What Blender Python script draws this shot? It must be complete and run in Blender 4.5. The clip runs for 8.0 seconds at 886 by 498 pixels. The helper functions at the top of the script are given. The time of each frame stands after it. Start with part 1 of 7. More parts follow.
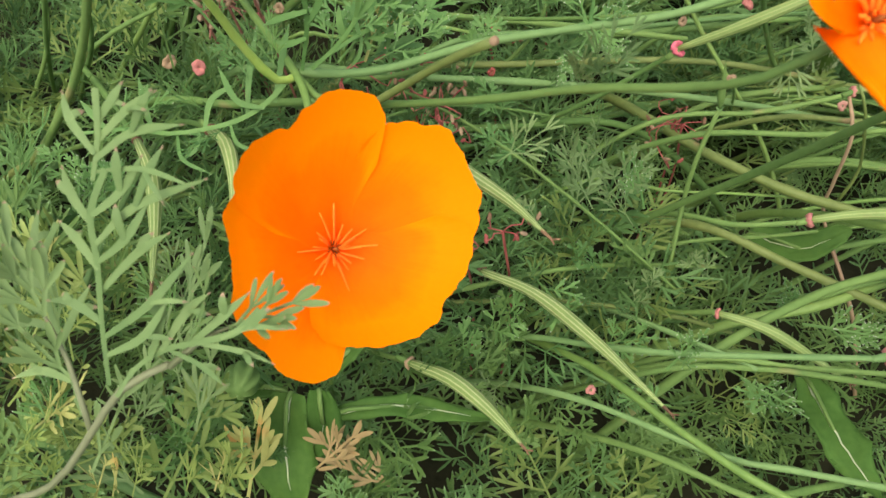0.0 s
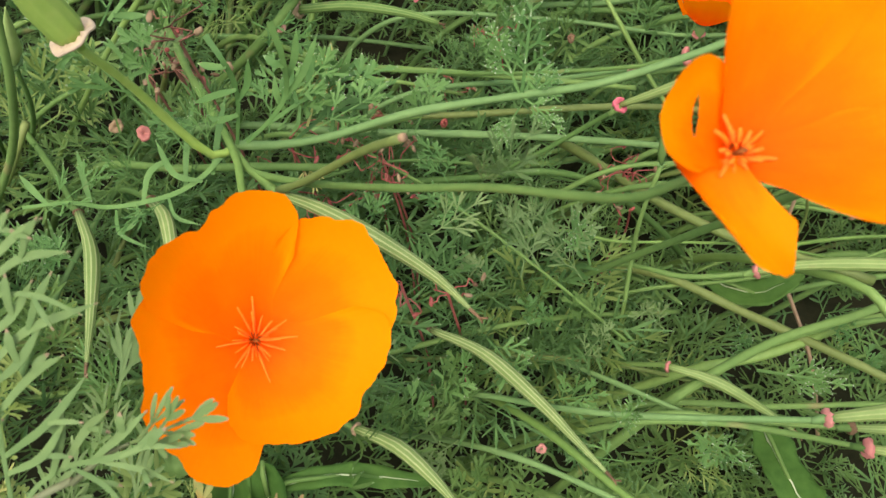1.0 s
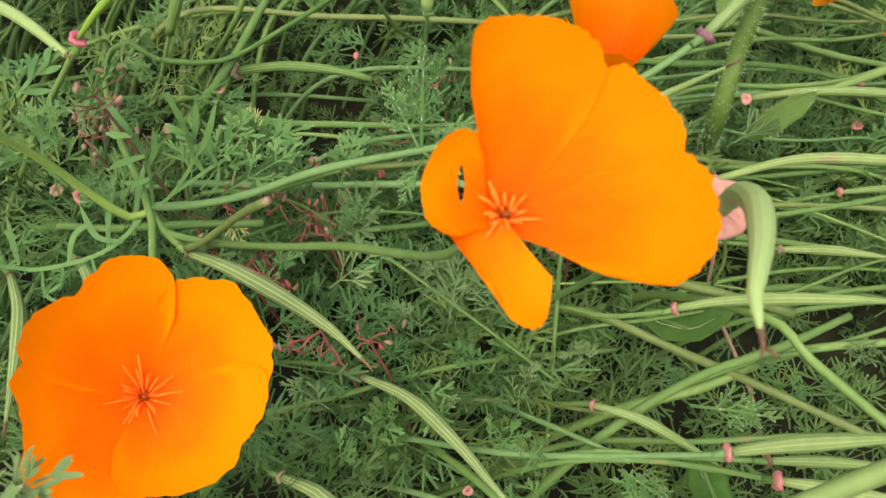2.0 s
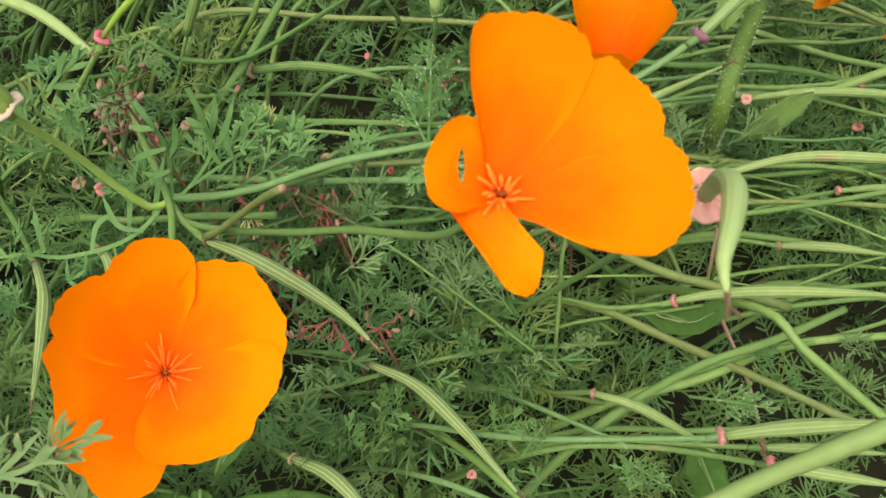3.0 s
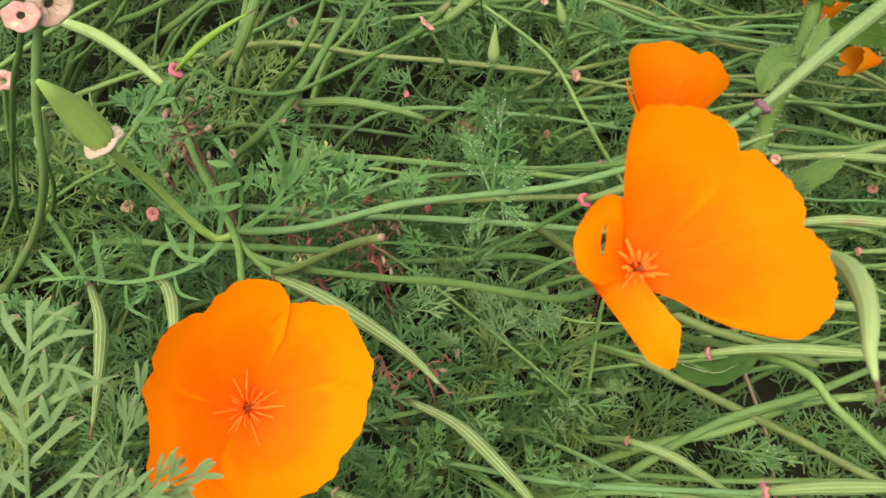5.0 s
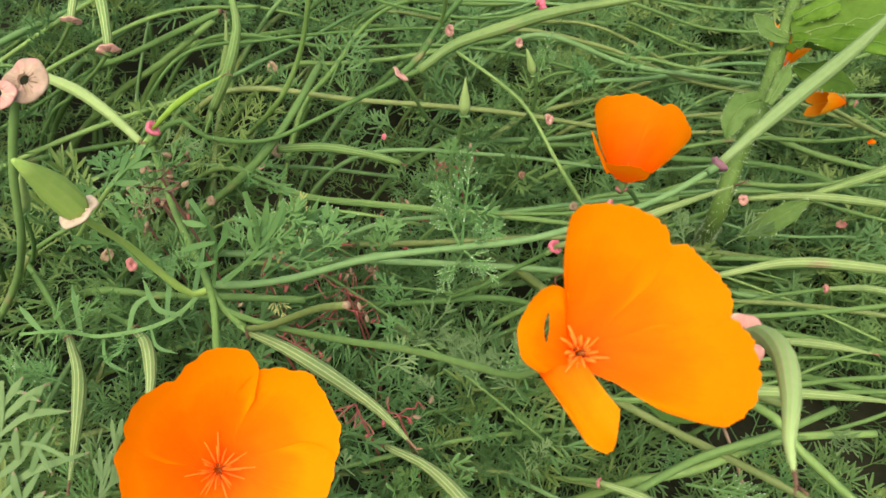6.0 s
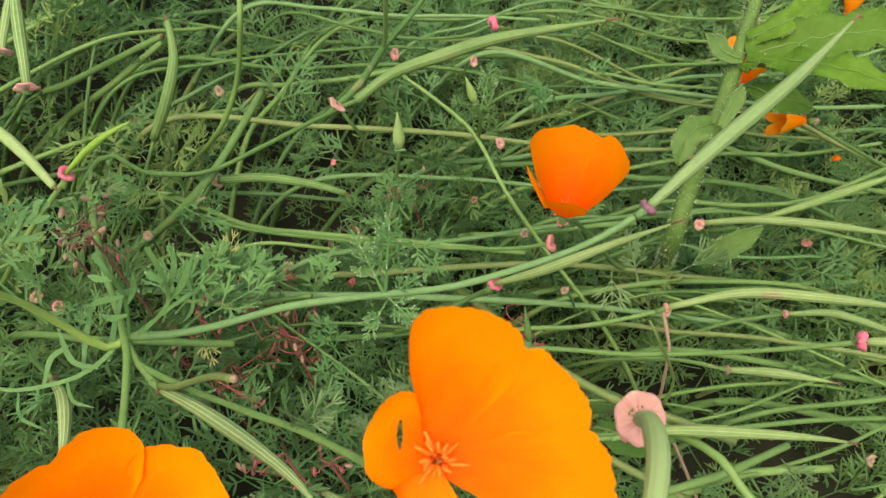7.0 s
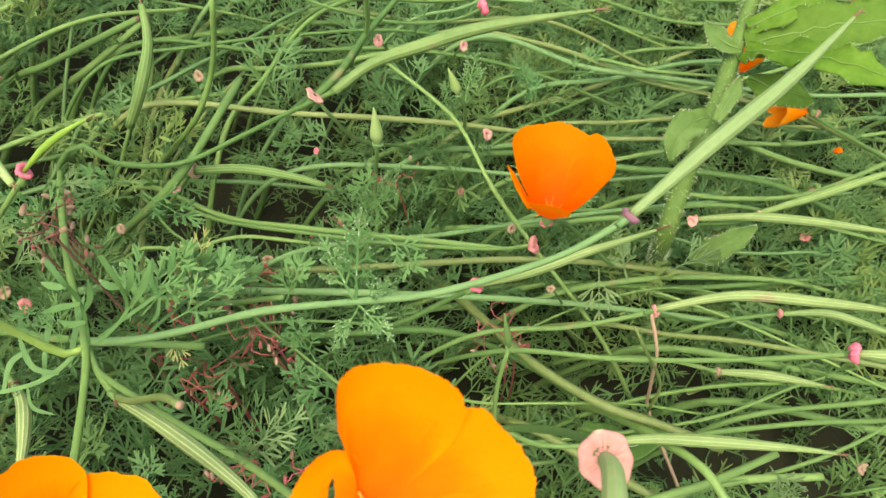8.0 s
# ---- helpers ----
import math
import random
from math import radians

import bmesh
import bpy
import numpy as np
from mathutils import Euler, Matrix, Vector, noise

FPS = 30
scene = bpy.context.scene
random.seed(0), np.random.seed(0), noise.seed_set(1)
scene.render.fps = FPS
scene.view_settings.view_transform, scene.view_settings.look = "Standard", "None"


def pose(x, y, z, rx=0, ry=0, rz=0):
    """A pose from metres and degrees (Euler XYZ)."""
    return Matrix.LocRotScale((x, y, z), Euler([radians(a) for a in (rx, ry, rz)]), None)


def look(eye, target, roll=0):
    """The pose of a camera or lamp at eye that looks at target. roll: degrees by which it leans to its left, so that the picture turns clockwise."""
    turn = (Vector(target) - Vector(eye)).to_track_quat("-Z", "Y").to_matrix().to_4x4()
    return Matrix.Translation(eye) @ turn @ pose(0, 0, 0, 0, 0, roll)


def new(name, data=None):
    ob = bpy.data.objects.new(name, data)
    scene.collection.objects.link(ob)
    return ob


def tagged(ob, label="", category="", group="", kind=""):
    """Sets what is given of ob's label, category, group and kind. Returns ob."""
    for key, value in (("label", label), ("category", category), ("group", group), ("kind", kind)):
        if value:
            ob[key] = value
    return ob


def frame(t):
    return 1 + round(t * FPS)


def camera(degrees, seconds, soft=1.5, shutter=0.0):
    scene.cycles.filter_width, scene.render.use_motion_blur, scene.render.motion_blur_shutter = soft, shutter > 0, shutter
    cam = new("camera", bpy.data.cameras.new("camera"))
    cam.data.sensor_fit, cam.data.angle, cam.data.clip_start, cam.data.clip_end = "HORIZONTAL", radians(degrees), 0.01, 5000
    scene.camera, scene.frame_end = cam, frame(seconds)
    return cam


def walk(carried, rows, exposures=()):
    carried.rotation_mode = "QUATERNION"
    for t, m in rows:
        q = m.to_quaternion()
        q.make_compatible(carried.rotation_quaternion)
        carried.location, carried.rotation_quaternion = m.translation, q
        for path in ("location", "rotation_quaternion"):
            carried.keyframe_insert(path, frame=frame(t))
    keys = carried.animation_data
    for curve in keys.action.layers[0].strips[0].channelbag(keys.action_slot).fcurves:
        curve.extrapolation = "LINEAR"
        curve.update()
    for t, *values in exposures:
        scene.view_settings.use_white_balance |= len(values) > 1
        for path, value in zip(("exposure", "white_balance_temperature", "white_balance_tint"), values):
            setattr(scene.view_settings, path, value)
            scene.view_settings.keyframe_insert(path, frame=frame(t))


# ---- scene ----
cam = camera(60, 8.0)
cam.data.dof.use_dof, cam.data.dof.focus_distance, cam.data.dof.aperture_fstop = True, 0.30, 38.0
PATH = [
    (0, (-0.01, -0.145, 0.38), (-0.033, 0.832, -1.365), -7.0),
    (0.5, (-0.001, -0.14, 0.383), (-0.031, 0.864, -1.347), -7.8),
    (1, (0.01, -0.131, 0.388), (0.01, 0.876, -1.34), -7.2),
    (1.5, (0.031, -0.133, 0.392), (0.045, 0.929, -1.303), -7.9),
    (1.7, (0.04, -0.135, 0.394), (0.042, 0.944, -1.29), -9.0),
    (2.8, (0.047, -0.145, 0.401), (0.034, 0.968, -1.261), -9.8),
    (3, (0.045, -0.148, 0.403), (0.017, 0.959, -1.263), -10.0),
    (3.5, (0.039, -0.15, 0.403), (0.004, 0.957, -1.262), -9.3),
    (4, (0.029, -0.151, 0.404), (0.016, 0.96, -1.259), -7.7),
    (4.2, (0.022, -0.15, 0.406), (0.027, 0.963, -1.256), -6.4),
    (5.3, (0.016, -0.142, 0.421), (0.063, 1.03, -1.199), -3.8),
    (5.5, (0.019, -0.142, 0.425), (0.074, 1.039, -1.188), -3.5),
    (6, (0.025, -0.137, 0.43), (0.092, 1.046, -1.181), -3.6),
    (6.5, (0.046, -0.129, 0.431), (0.118, 1.041, -1.19), -4.1),
    (7, (0.056, -0.118, 0.431), (0.118, 1.053, -1.189), -4.6),
    (7.5, (0.067, -0.109, 0.429), (0.109, 1.052, -1.199), -4.9),
    (8, (0.069, -0.102, 0.427), (0.108, 1.011, -1.235), -4.9),
]
walk(cam, [(t, look(eye, target, roll)) for t, eye, target, roll in PATH], exposures=[(0.0, 0.62), (4.0, 0.57), (5.5, 0.62), (6.5, 0.65), (7.0, 0.57), (7.5, 0.78), (8.0, 1.0)])

# ---- light: bright overcast day ----
SUN_UP, SUN_ROUND = 70, 200
world = bpy.data.worlds.new("overcast_sky")
world.use_nodes = True
scene.world = world
wn = world.node_tree
sky = wn.nodes.new("ShaderNodeTexSky")
sky.sky_type, sky.sun_disc = "NISHITA", False
sky.sun_elevation, sky.sun_rotation = radians(SUN_UP), radians(SUN_ROUND)
sky.air_density, sky.dust_density, sky.ozone_density = 1.0, 6.0, 0.5
wn.links.new(sky.outputs[0], wn.nodes["Background"].inputs[0])
wn.nodes["Background"].inputs[1].default_value = 0.16
sun = new("sun", bpy.data.lights.new("sun", "SUN"))
sun.data.energy, sun.data.angle, sun.data.color = 1.0, radians(80), (1.0, 0.95, 0.87)
a, e = radians(SUN_ROUND), radians(SUN_UP)
sun.matrix_world = look((math.sin(a) * math.cos(e) * 5, math.cos(a) * math.cos(e) * 5, math.sin(e) * 5), (0, 0, 0))

GROUND = -0.03


# ---- materials ----
def surface(name, low, high, rough=0.5, scale=120.0, stain=18.0, translucent=0.0, bump=0.15, island=False, vary=0.25, spots=None, gloss=0.22):
    """Two-scale mottled surface: fine grain, broad stains and a shift from thing to thing."""
    m = bpy.data.materials.new(name)
    m.use_nodes = True
    nt = m.node_tree
    nd, ln = nt.nodes, nt.links
    bsdf = nd["Principled BSDF"]
    bsdf.inputs["Roughness"].default_value = rough
    bsdf.inputs["Specular IOR Level"].default_value = gloss
    geo = nd.new("ShaderNodeTexCoord")
    fine, broad = nd.new("ShaderNodeTexNoise"), nd.new("ShaderNodeTexNoise")
    for n, s in ((fine, scale), (broad, stain)):
        n.inputs["Scale"].default_value = s
        n.inputs["Detail"].default_value = 3
        ln.new(geo.outputs["Object"], n.inputs["Vector"])
    who = nd.new("ShaderNodeObjectInfo") if not island else nd.new("ShaderNodeNewGeometry")
    chance = who.outputs["Random"] if not island else who.outputs["Random Per Island"]
    s1 = nd.new("ShaderNodeMath"); s1.operation = "MULTIPLY_ADD"
    ln.new(fine.outputs["Fac"], s1.inputs[0]); s1.inputs[1].default_value = 0.8
    ln.new(broad.outputs["Fac"], s1.inputs[2])
    s2 = nd.new("ShaderNodeMath"); s2.operation = "MULTIPLY_ADD"
    ln.new(chance, s2.inputs[0]); s2.inputs[1].default_value = vary * 2
    ln.new(s1.outputs[0], s2.inputs[2])
    rng = nd.new("ShaderNodeMapRange")
    rng.inputs[1].default_value, rng.inputs[2].default_value = 0.6, 1.2 + vary * 2
    ln.new(s2.outputs[0], rng.inputs[0])
    mix = nd.new("ShaderNodeMix"); mix.data_type = "RGBA"
    mix.inputs[6].default_value, mix.inputs[7].default_value = (*low, 1), (*high, 1)
    ln.new(rng.outputs[0], mix.inputs[0])
    colour = mix.outputs[2]
    if spots:
        sp = nd.new("ShaderNodeTexNoise")
        sp.inputs["Scale"].default_value = spots[0]
        ln.new(geo.outputs["Object"], sp.inputs["Vector"])
        cut = nd.new("ShaderNodeMapRange")
        cut.inputs[1].default_value, cut.inputs[2].default_value = spots[1], spots[1] + 0.08
        ln.new(sp.outputs["Fac"], cut.inputs[0])
        over = nd.new("ShaderNodeMix"); over.data_type = "RGBA"
        over.inputs[7].default_value = (*spots[2], 1)
        ln.new(cut.outputs[0], over.inputs[0]); ln.new(colour, over.inputs[6])
        colour = over.outputs[2]
    ln.new(colour, bsdf.inputs["Base Color"])
    if bump:
        b = nd.new("ShaderNodeBump")
        b.inputs["Strength"].default_value, b.inputs["Distance"].default_value = bump, 0.0006
        ln.new(fine.outputs["Fac"], b.inputs["Height"]); ln.new(b.outputs[0], bsdf.inputs["Normal"])
    if translucent:
        tr, mx = nd.new("ShaderNodeBsdfTranslucent"), nd.new("ShaderNodeMixShader")
        ln.new(colour, tr.inputs[0])
        mx.inputs[0].default_value = translucent
        ln.new(bsdf.outputs[0], mx.inputs[1]); ln.new(tr.outputs[0], mx.inputs[2])
        ln.new(mx.outputs[0], nd["Material Output"].inputs[0])
    return m


SOIL = surface("soil", (0.010, 0.013, 0.006), (0.036, 0.035, 0.019), 0.98, 260, 14, bump=0.8, gloss=0.02)
STEM = surface("stem_green", (0.072, 0.150, 0.036), (0.180, 0.285, 0.076), 0.58, 300, 22, vary=0.5, spots=(40, 0.68, (0.24, 0.23, 0.09)), gloss=0.12)
OLIVE = surface("stem_olive", (0.115, 0.165, 0.038), (0.23, 0.28, 0.085), 0.5, 300, 30, vary=0.3, spots=(55, 0.68, (0.24, 0.18, 0.08)))
BRIGHT = surface("stem_bright", (0.12, 0.225, 0.044), (0.235, 0.350, 0.092), 0.45, 300, 25, vary=0.3)
BLUISH = surface("stem_bluish", (0.10, 0.20, 0.060), (0.19, 0.31, 0.105), 0.55, 300, 25, vary=0.3, gloss=0.14)
TAN = surface("dry_tan", (0.24, 0.16, 0.09), (0.44, 0.31, 0.18), 0.8, 400, 60, vary=0.3)
BROWN = surface("dry_brown", (0.10, 0.055, 0.03), (0.28, 0.17, 0.09), 0.85, 500, 80, vary=0.3)
POD = surface("pod_green", (0.135, 0.220, 0.055), (0.235, 0.330, 0.095), 0.5, 300, 40, vary=0.3, spots=(70, 0.66, (0.25, 0.20, 0.09)))
RIDGE = surface("pod_ridge", (0.20, 0.285, 0.085), (0.33, 0.39, 0.14), 0.5, 300, 40, vary=0.3)
LIME = surface("pod_lime", (0.20, 0.36, 0.035), (0.30, 0.45, 0.07), 0.4, 300, 30, vary=0.2)
LEAF = surface("feathery_leaf", (0.080, 0.178, 0.052), (0.170, 0.305, 0.094), 0.5, 200, 14, translucent=0.34, bump=0.1, island=True, vary=0.16, gloss=0.14)
LEAF_DEEP = surface("feathery_leaf_deep", (0.075, 0.16, 0.038), (0.19, 0.31, 0.08), 0.55, 200, 10, translucent=0.34, bump=0.1, island=True, vary=0.15)
RIDGE_PALE = surface("pod_ridge_pale", (0.29, 0.365, 0.13), (0.43, 0.48, 0.21), 0.5, 300, 40, vary=0.3)
CONE = surface("young_pod", (0.24, 0.40, 0.06), (0.38, 0.52, 0.125), 0.45, 300, 60, vary=0.2)
WEED_STALK = surface("weed_stalk", (0.075, 0.145, 0.022), (0.16, 0.25, 0.05), 0.6, 260, 60, vary=0.2)
LEAF_TIP = surface("leaf_tip", (0.12, 0.228, 0.080), (0.235, 0.365, 0.145), 0.5, 200, 14, bump=0, island=True, vary=0.3)
LEAF_OLD = surface("feathery_leaf_yellowish", (0.13, 0.22, 0.045), (0.28, 0.37, 0.10), 0.5, 200, 14, translucent=0.30, bump=0.1, island=True, vary=0.35)
LEAF_LIME = surface("feathery_leaf_lime", (0.20, 0.29, 0.06), (0.36, 0.44, 0.13), 0.5, 180, 25, translucent=0.25, bump=0.1, vary=0.4, spots=(45, 0.68, (0.42, 0.36, 0.14)))
LEAF_NEAR = surface("feathery_leaf_near", (0.074, 0.182, 0.048), (0.190, 0.350, 0.098), 0.5, 180, 25, translucent=0.25, bump=0.1, vary=0.4, spots=(45, 0.7, (0.30, 0.20, 0.14)), gloss=0.18)
LEAF_PALE = surface("feathery_leaf_pale", (0.11, 0.190, 0.063), (0.22, 0.315, 0.112), 0.55, 180, 25, translucent=0.2, bump=0.1, vary=0.4)
SPRIG_GREEN = surface("sprig_leaf", (0.120, 0.212, 0.066), (0.232, 0.342, 0.120), 0.55, 180, 25, translucent=0.2, bump=0.1, vary=0.4)
TIP_RED = surface("reddish_leaf_tip", (0.24, 0.19, 0.10), (0.34, 0.24, 0.15), 0.6, 300, 40, vary=0.4)
GREYISH = surface("greyish_stalk", (0.12, 0.145, 0.065), (0.22, 0.24, 0.125), 0.6, 300, 40, vary=0.3)
TIP_WHITE = surface("whitish_leaf_tip", (0.26, 0.36, 0.19), (0.46, 0.53, 0.37), 0.5, 200, 14, bump=0, vary=0.3)
PALE_POD = surface("pale_pod", (0.26, 0.385, 0.10), (0.385, 0.505, 0.17), 0.5, 300, 40, vary=0.2)
BENT_POD = surface("bent_pod", (0.25, 0.40, 0.10), (0.37, 0.52, 0.17), 0.5, 300, 40, vary=0.2)
CLEAR_POD = surface("clear_green_pod", (0.15, 0.240, 0.072), (0.235, 0.330, 0.118), 0.5, 300, 40, vary=0.2)
CRACK = surface("collar_crack", (0.17, 0.10, 0.06), (0.30, 0.20, 0.12), 0.8, 500, 80, vary=0.2)
YELLOW = surface("yellow_leaf", (0.33, 0.36, 0.10), (0.55, 0.53, 0.20), 0.6, 180, 40, translucent=0.2, vary=0.4, spots=(60, 0.62, (0.55, 0.33, 0.10)))
STRAW = surface("straw_leaf", (0.27, 0.20, 0.08), (0.46, 0.36, 0.17), 0.75, 180, 50, translucent=0.1, vary=0.4)
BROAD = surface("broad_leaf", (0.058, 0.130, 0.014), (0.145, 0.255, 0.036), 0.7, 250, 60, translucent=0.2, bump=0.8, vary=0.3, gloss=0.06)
# Darker copy of broad_leaf: deep green with shade put into the colour.
BROAD_SHADED = surface("shaded_low_weed_leaf", (0.038, 0.105, 0.018), (0.108, 0.215, 0.042), 0.6, 250, 50, translucent=0.15, bump=0.6, vary=0.3, gloss=0.10)
# Lit copy of broad_leaf: yellow-green with strong daylight put into the colour.
BROAD_LIT = surface("broad_leaf_lit", (0.095, 0.215, 0.010), (0.23, 0.39, 0.040), 0.6, 250, 60, translucent=0.3, bump=0.8, vary=0.2)
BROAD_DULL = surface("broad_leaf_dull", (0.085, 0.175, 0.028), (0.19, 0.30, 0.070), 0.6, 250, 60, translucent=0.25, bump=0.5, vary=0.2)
RIB = surface("leaf_rib", (0.40, 0.47, 0.27), (0.58, 0.62, 0.42), 0.5, 300, 50, vary=0.2)
HAIR = surface("leaf_hair", (0.34, 0.43, 0.20), (0.50, 0.56, 0.34), 0.5, 300, 50, vary=0.2)
PINK = surface("pink_collar", (0.43, 0.14, 0.12), (0.60, 0.28, 0.22), 0.55, 500, 120, vary=0.4)
HOT = surface("hot_pink_collar", (0.60, 0.09, 0.14), (0.76, 0.22, 0.25), 0.45, 500, 120, vary=0.3)
PALE_PINK = surface("pale_pink_collar", (0.48, 0.22, 0.16), (0.66, 0.37, 0.28), 0.6, 500, 90, vary=0.2, spots=(160, 0.6, (0.72, 0.52, 0.30)))
BEIGE = surface("beige_collar", (0.25, 0.165, 0.10), (0.54, 0.40, 0.27), 0.7, 500, 120, vary=0.2, spots=(240, 0.6, (0.50, 0.27, 0.20)))
CREAM = surface("cream_collar", (0.42, 0.32, 0.20), (0.60, 0.48, 0.33), 0.7, 500, 120, vary=0.2)
PURPLE = surface("purple_collar", (0.20, 0.08, 0.10), (0.36, 0.20, 0.20), 0.7, 600, 200, vary=0.2, spots=(200, 0.58, (0.42, 0.30, 0.20)))
RED = surface("red_stem", (0.27, 0.055, 0.045), (0.46, 0.14, 0.11), 0.5, 400, 60, vary=0.5)
RUST = surface("rusty_stem", (0.16, 0.065, 0.045), (0.33, 0.15, 0.10), 0.7, 400, 60, vary=0.5)
ANTHER = surface("anther", (0.95, 0.19, 0.008), (0.97, 0.29, 0.04), 0.6, 900, 200, vary=0.2, gloss=0.05)
ANTHER_PALE = surface("pale_anther", (0.94, 0.175, 0.005), (0.96, 0.265, 0.035), 0.6, 900, 200, vary=0.2, gloss=0.05)
DARK = surface("flower_heart", (0.16, 0.05, 0.01), (0.35, 0.12, 0.02), 0.7, 900, 200, vary=0.2)


def petal_surface(name, heart, mid, edge, reach, start=0.30, glow=0.25):
    """Silky petal: deep orange at the heart, golden towards the rim, fine veins along the petal."""
    m = bpy.data.materials.new(name)
    m.use_nodes = True
    nt = m.node_tree
    nd, ln = nt.nodes, nt.links
    bsdf = nd["Principled BSDF"]
    bsdf.inputs["Roughness"].default_value = 0.55
    bsdf.inputs["Specular IOR Level"].default_value = 0.05
    uv = nd.new("ShaderNodeUVMap"); uv.uv_map = "petal"
    sep = nd.new("ShaderNodeSeparateXYZ"); ln.new(uv.outputs[0], sep.inputs[0])
    veins = nd.new("ShaderNodeTexNoise"); veins.inputs["Scale"].default_value = 1.0; veins.inputs["Detail"].default_value = 4
    stretch = nd.new("ShaderNodeMapping"); stretch.inputs["Scale"].default_value = (55, 2.0, 1)
    ln.new(uv.outputs[0], stretch.inputs[0]); ln.new(stretch.outputs[0], veins.inputs["Vector"])
    blot = nd.new("ShaderNodeTexNoise"); blot.inputs["Scale"].default_value = 4.0
    ln.new(uv.outputs[0], blot.inputs["Vector"])
    add = nd.new("ShaderNodeMath"); add.operation = "MULTIPLY_ADD"
    ln.new(blot.outputs["Fac"], add.inputs[0]); add.inputs[1].default_value = 0.30
    ln.new(sep.outputs[1], add.inputs[2])
    add2 = nd.new("ShaderNodeMath"); add2.operation = "MULTIPLY_ADD"
    ln.new(veins.outputs["Fac"], add2.inputs[0]); add2.inputs[1].default_value = 0.10
    ln.new(add.outputs[0], add2.inputs[2])
    ramp = nd.new("ShaderNodeValToRGB")
    el = ramp.color_ramp.elements
    el[0].position, el[0].color = start, (*heart, 1)
    el[1].position, el[1].color = reach, (*edge, 1)
    k = el.new(0.5 * (start + reach)); k.color = (*mid, 1)
    ln.new(add2.outputs[0], ramp.inputs[0])
    ln.new(ramp.outputs[0], bsdf.inputs["Base Color"])
    b = nd.new("ShaderNodeBump"); b.inputs["Strength"].default_value, b.inputs["Distance"].default_value = 0.25, 0.0006
    ln.new(veins.outputs["Fac"], b.inputs["Height"]); ln.new(b.outputs[0], bsdf.inputs["Normal"])
    tr, mx = nd.new("ShaderNodeBsdfTranslucent"), nd.new("ShaderNodeMixShader")
    ln.new(ramp.outputs[0], tr.inputs[0]); mx.inputs[0].default_value = glow
    ln.new(bsdf.outputs[0], mx.inputs[1]); ln.new(tr.outputs[0], mx.inputs[2])
    ln.new(mx.outputs[0], nd["Material Output"].inputs[0])
    return m


PETAL = petal_surface("petal_orange", (0.95, 0.115, 0.0), (0.96, 0.185, 0.0), (0.97, 0.275, 0.0), 1.18)
PETAL_RICH = petal_surface("petal_rich_orange", (0.95, 0.118, 0.0), (0.96, 0.178, 0.0), (0.97, 0.255, 0.0), 1.2, 0.36, glow=0.12)
PETAL_DEEP = petal_surface("petal_deep_orange", (0.95, 0.11, 0.0), (0.96, 0.195, 0.0), (0.97, 0.255, 0.0), 1.25, glow=0.45)
PETAL_GOLD = petal_surface("petal_gold", (0.96, 0.20, 0.0), (0.97, 0.27, 0.0), (0.97, 0.34, 0.01), 1.2)


# ---- mesh helpers ----
def mesh_of(name, verts, faces, mats, index=None, smooth=True, uvs=None):
    me = bpy.data.meshes.new(name)
    me.from_pydata([tuple(v) for v in verts], [], faces)
    for m in mats:
        me.materials.append(m)
    if index is not None:
        me.polygons.foreach_set("material_index", index)
    me.polygons.foreach_set("use_smooth", [smooth] * len(me.polygons))
    if uvs is not None:
        layer = me.uv_layers.new(name="petal")
        loops = np.zeros(len(me.loops), dtype=np.int32)
        me.loops.foreach_get("vertex_index", loops)
        layer.data.foreach_set("uv", np.array(uvs, dtype=np.float32)[loops].ravel())
    me.update()
    return me


def part(name, mesh, parent, label=""):
    ob = new(name, mesh)
    ob.parent = parent
    return tagged(ob, label)


def thing(name, at, label, category, group="", kind=""):
    ob = new(name)
    ob.empty_display_size = 0.01
    ob.location = at
    return tagged(ob, label, category, group, kind)


def spline(points, step=0.006):
    """A smooth line through the points, resampled."""
    p = [Vector(q) for q in points]
    if len(p) == 2:
        p = [p[0], p[0].lerp(p[1], 0.5), p[1]]
    ext = [p[0] * 2 - p[1]] + p + [p[-1] * 2 - p[-2]]
    out = []
    for i in range(1, len(ext) - 2):
        a, b, c, d = ext[i - 1:i + 3]
        n = max(2, int((c - b).length / step))
        for k in range(n):
            t = k / n
            out.append(0.5 * (2 * b + (c - a) * t + (2 * a - 5 * b + 4 * c - d) * t * t + (3 * b - a - 3 * c + d) * t ** 3))
    out.append(p[-1])
    return out


def tube(line, radius, sides=8, wobble=0.0, flute=0.0, cap=True):
    """Verts and faces of a tube; radius is a number or a function of 0..1; flute presses grooves into it."""
    verts, faces = [], []
    n = len(line)
    side = None
    for i, c in enumerate(line):
        d = (line[min(i + 1, n - 1)] - line[max(i - 1, 0)]).normalized()
        if side is None:
            side = d.orthogonal().normalized()
        side = (side - d * side.dot(d)).normalized()
        up = d.cross(side)
        r = radius(i / (n - 1)) if callable(radius) else radius
        if wobble:
            r *= 1 + wobble * noise.noise(c * 90)
        for k in range(sides):
            q = 2 * math.pi * k / sides
            rr = r * (1 - flute * (k % 3 == 1))
            verts.append(c + (side * math.cos(q) + up * math.sin(q)) * rr)
    for i in range(n - 1):
        for k in range(sides):
            j = (k + 1) % sides
            faces.append((i * sides + k, i * sides + j, (i + 1) * sides + j, (i + 1) * sides + k))
    if cap:
        faces.append(tuple(range(sides - 1, -1, -1)))
        faces.append(tuple(range((n - 1) * sides, n * sides)))
    return verts, faces


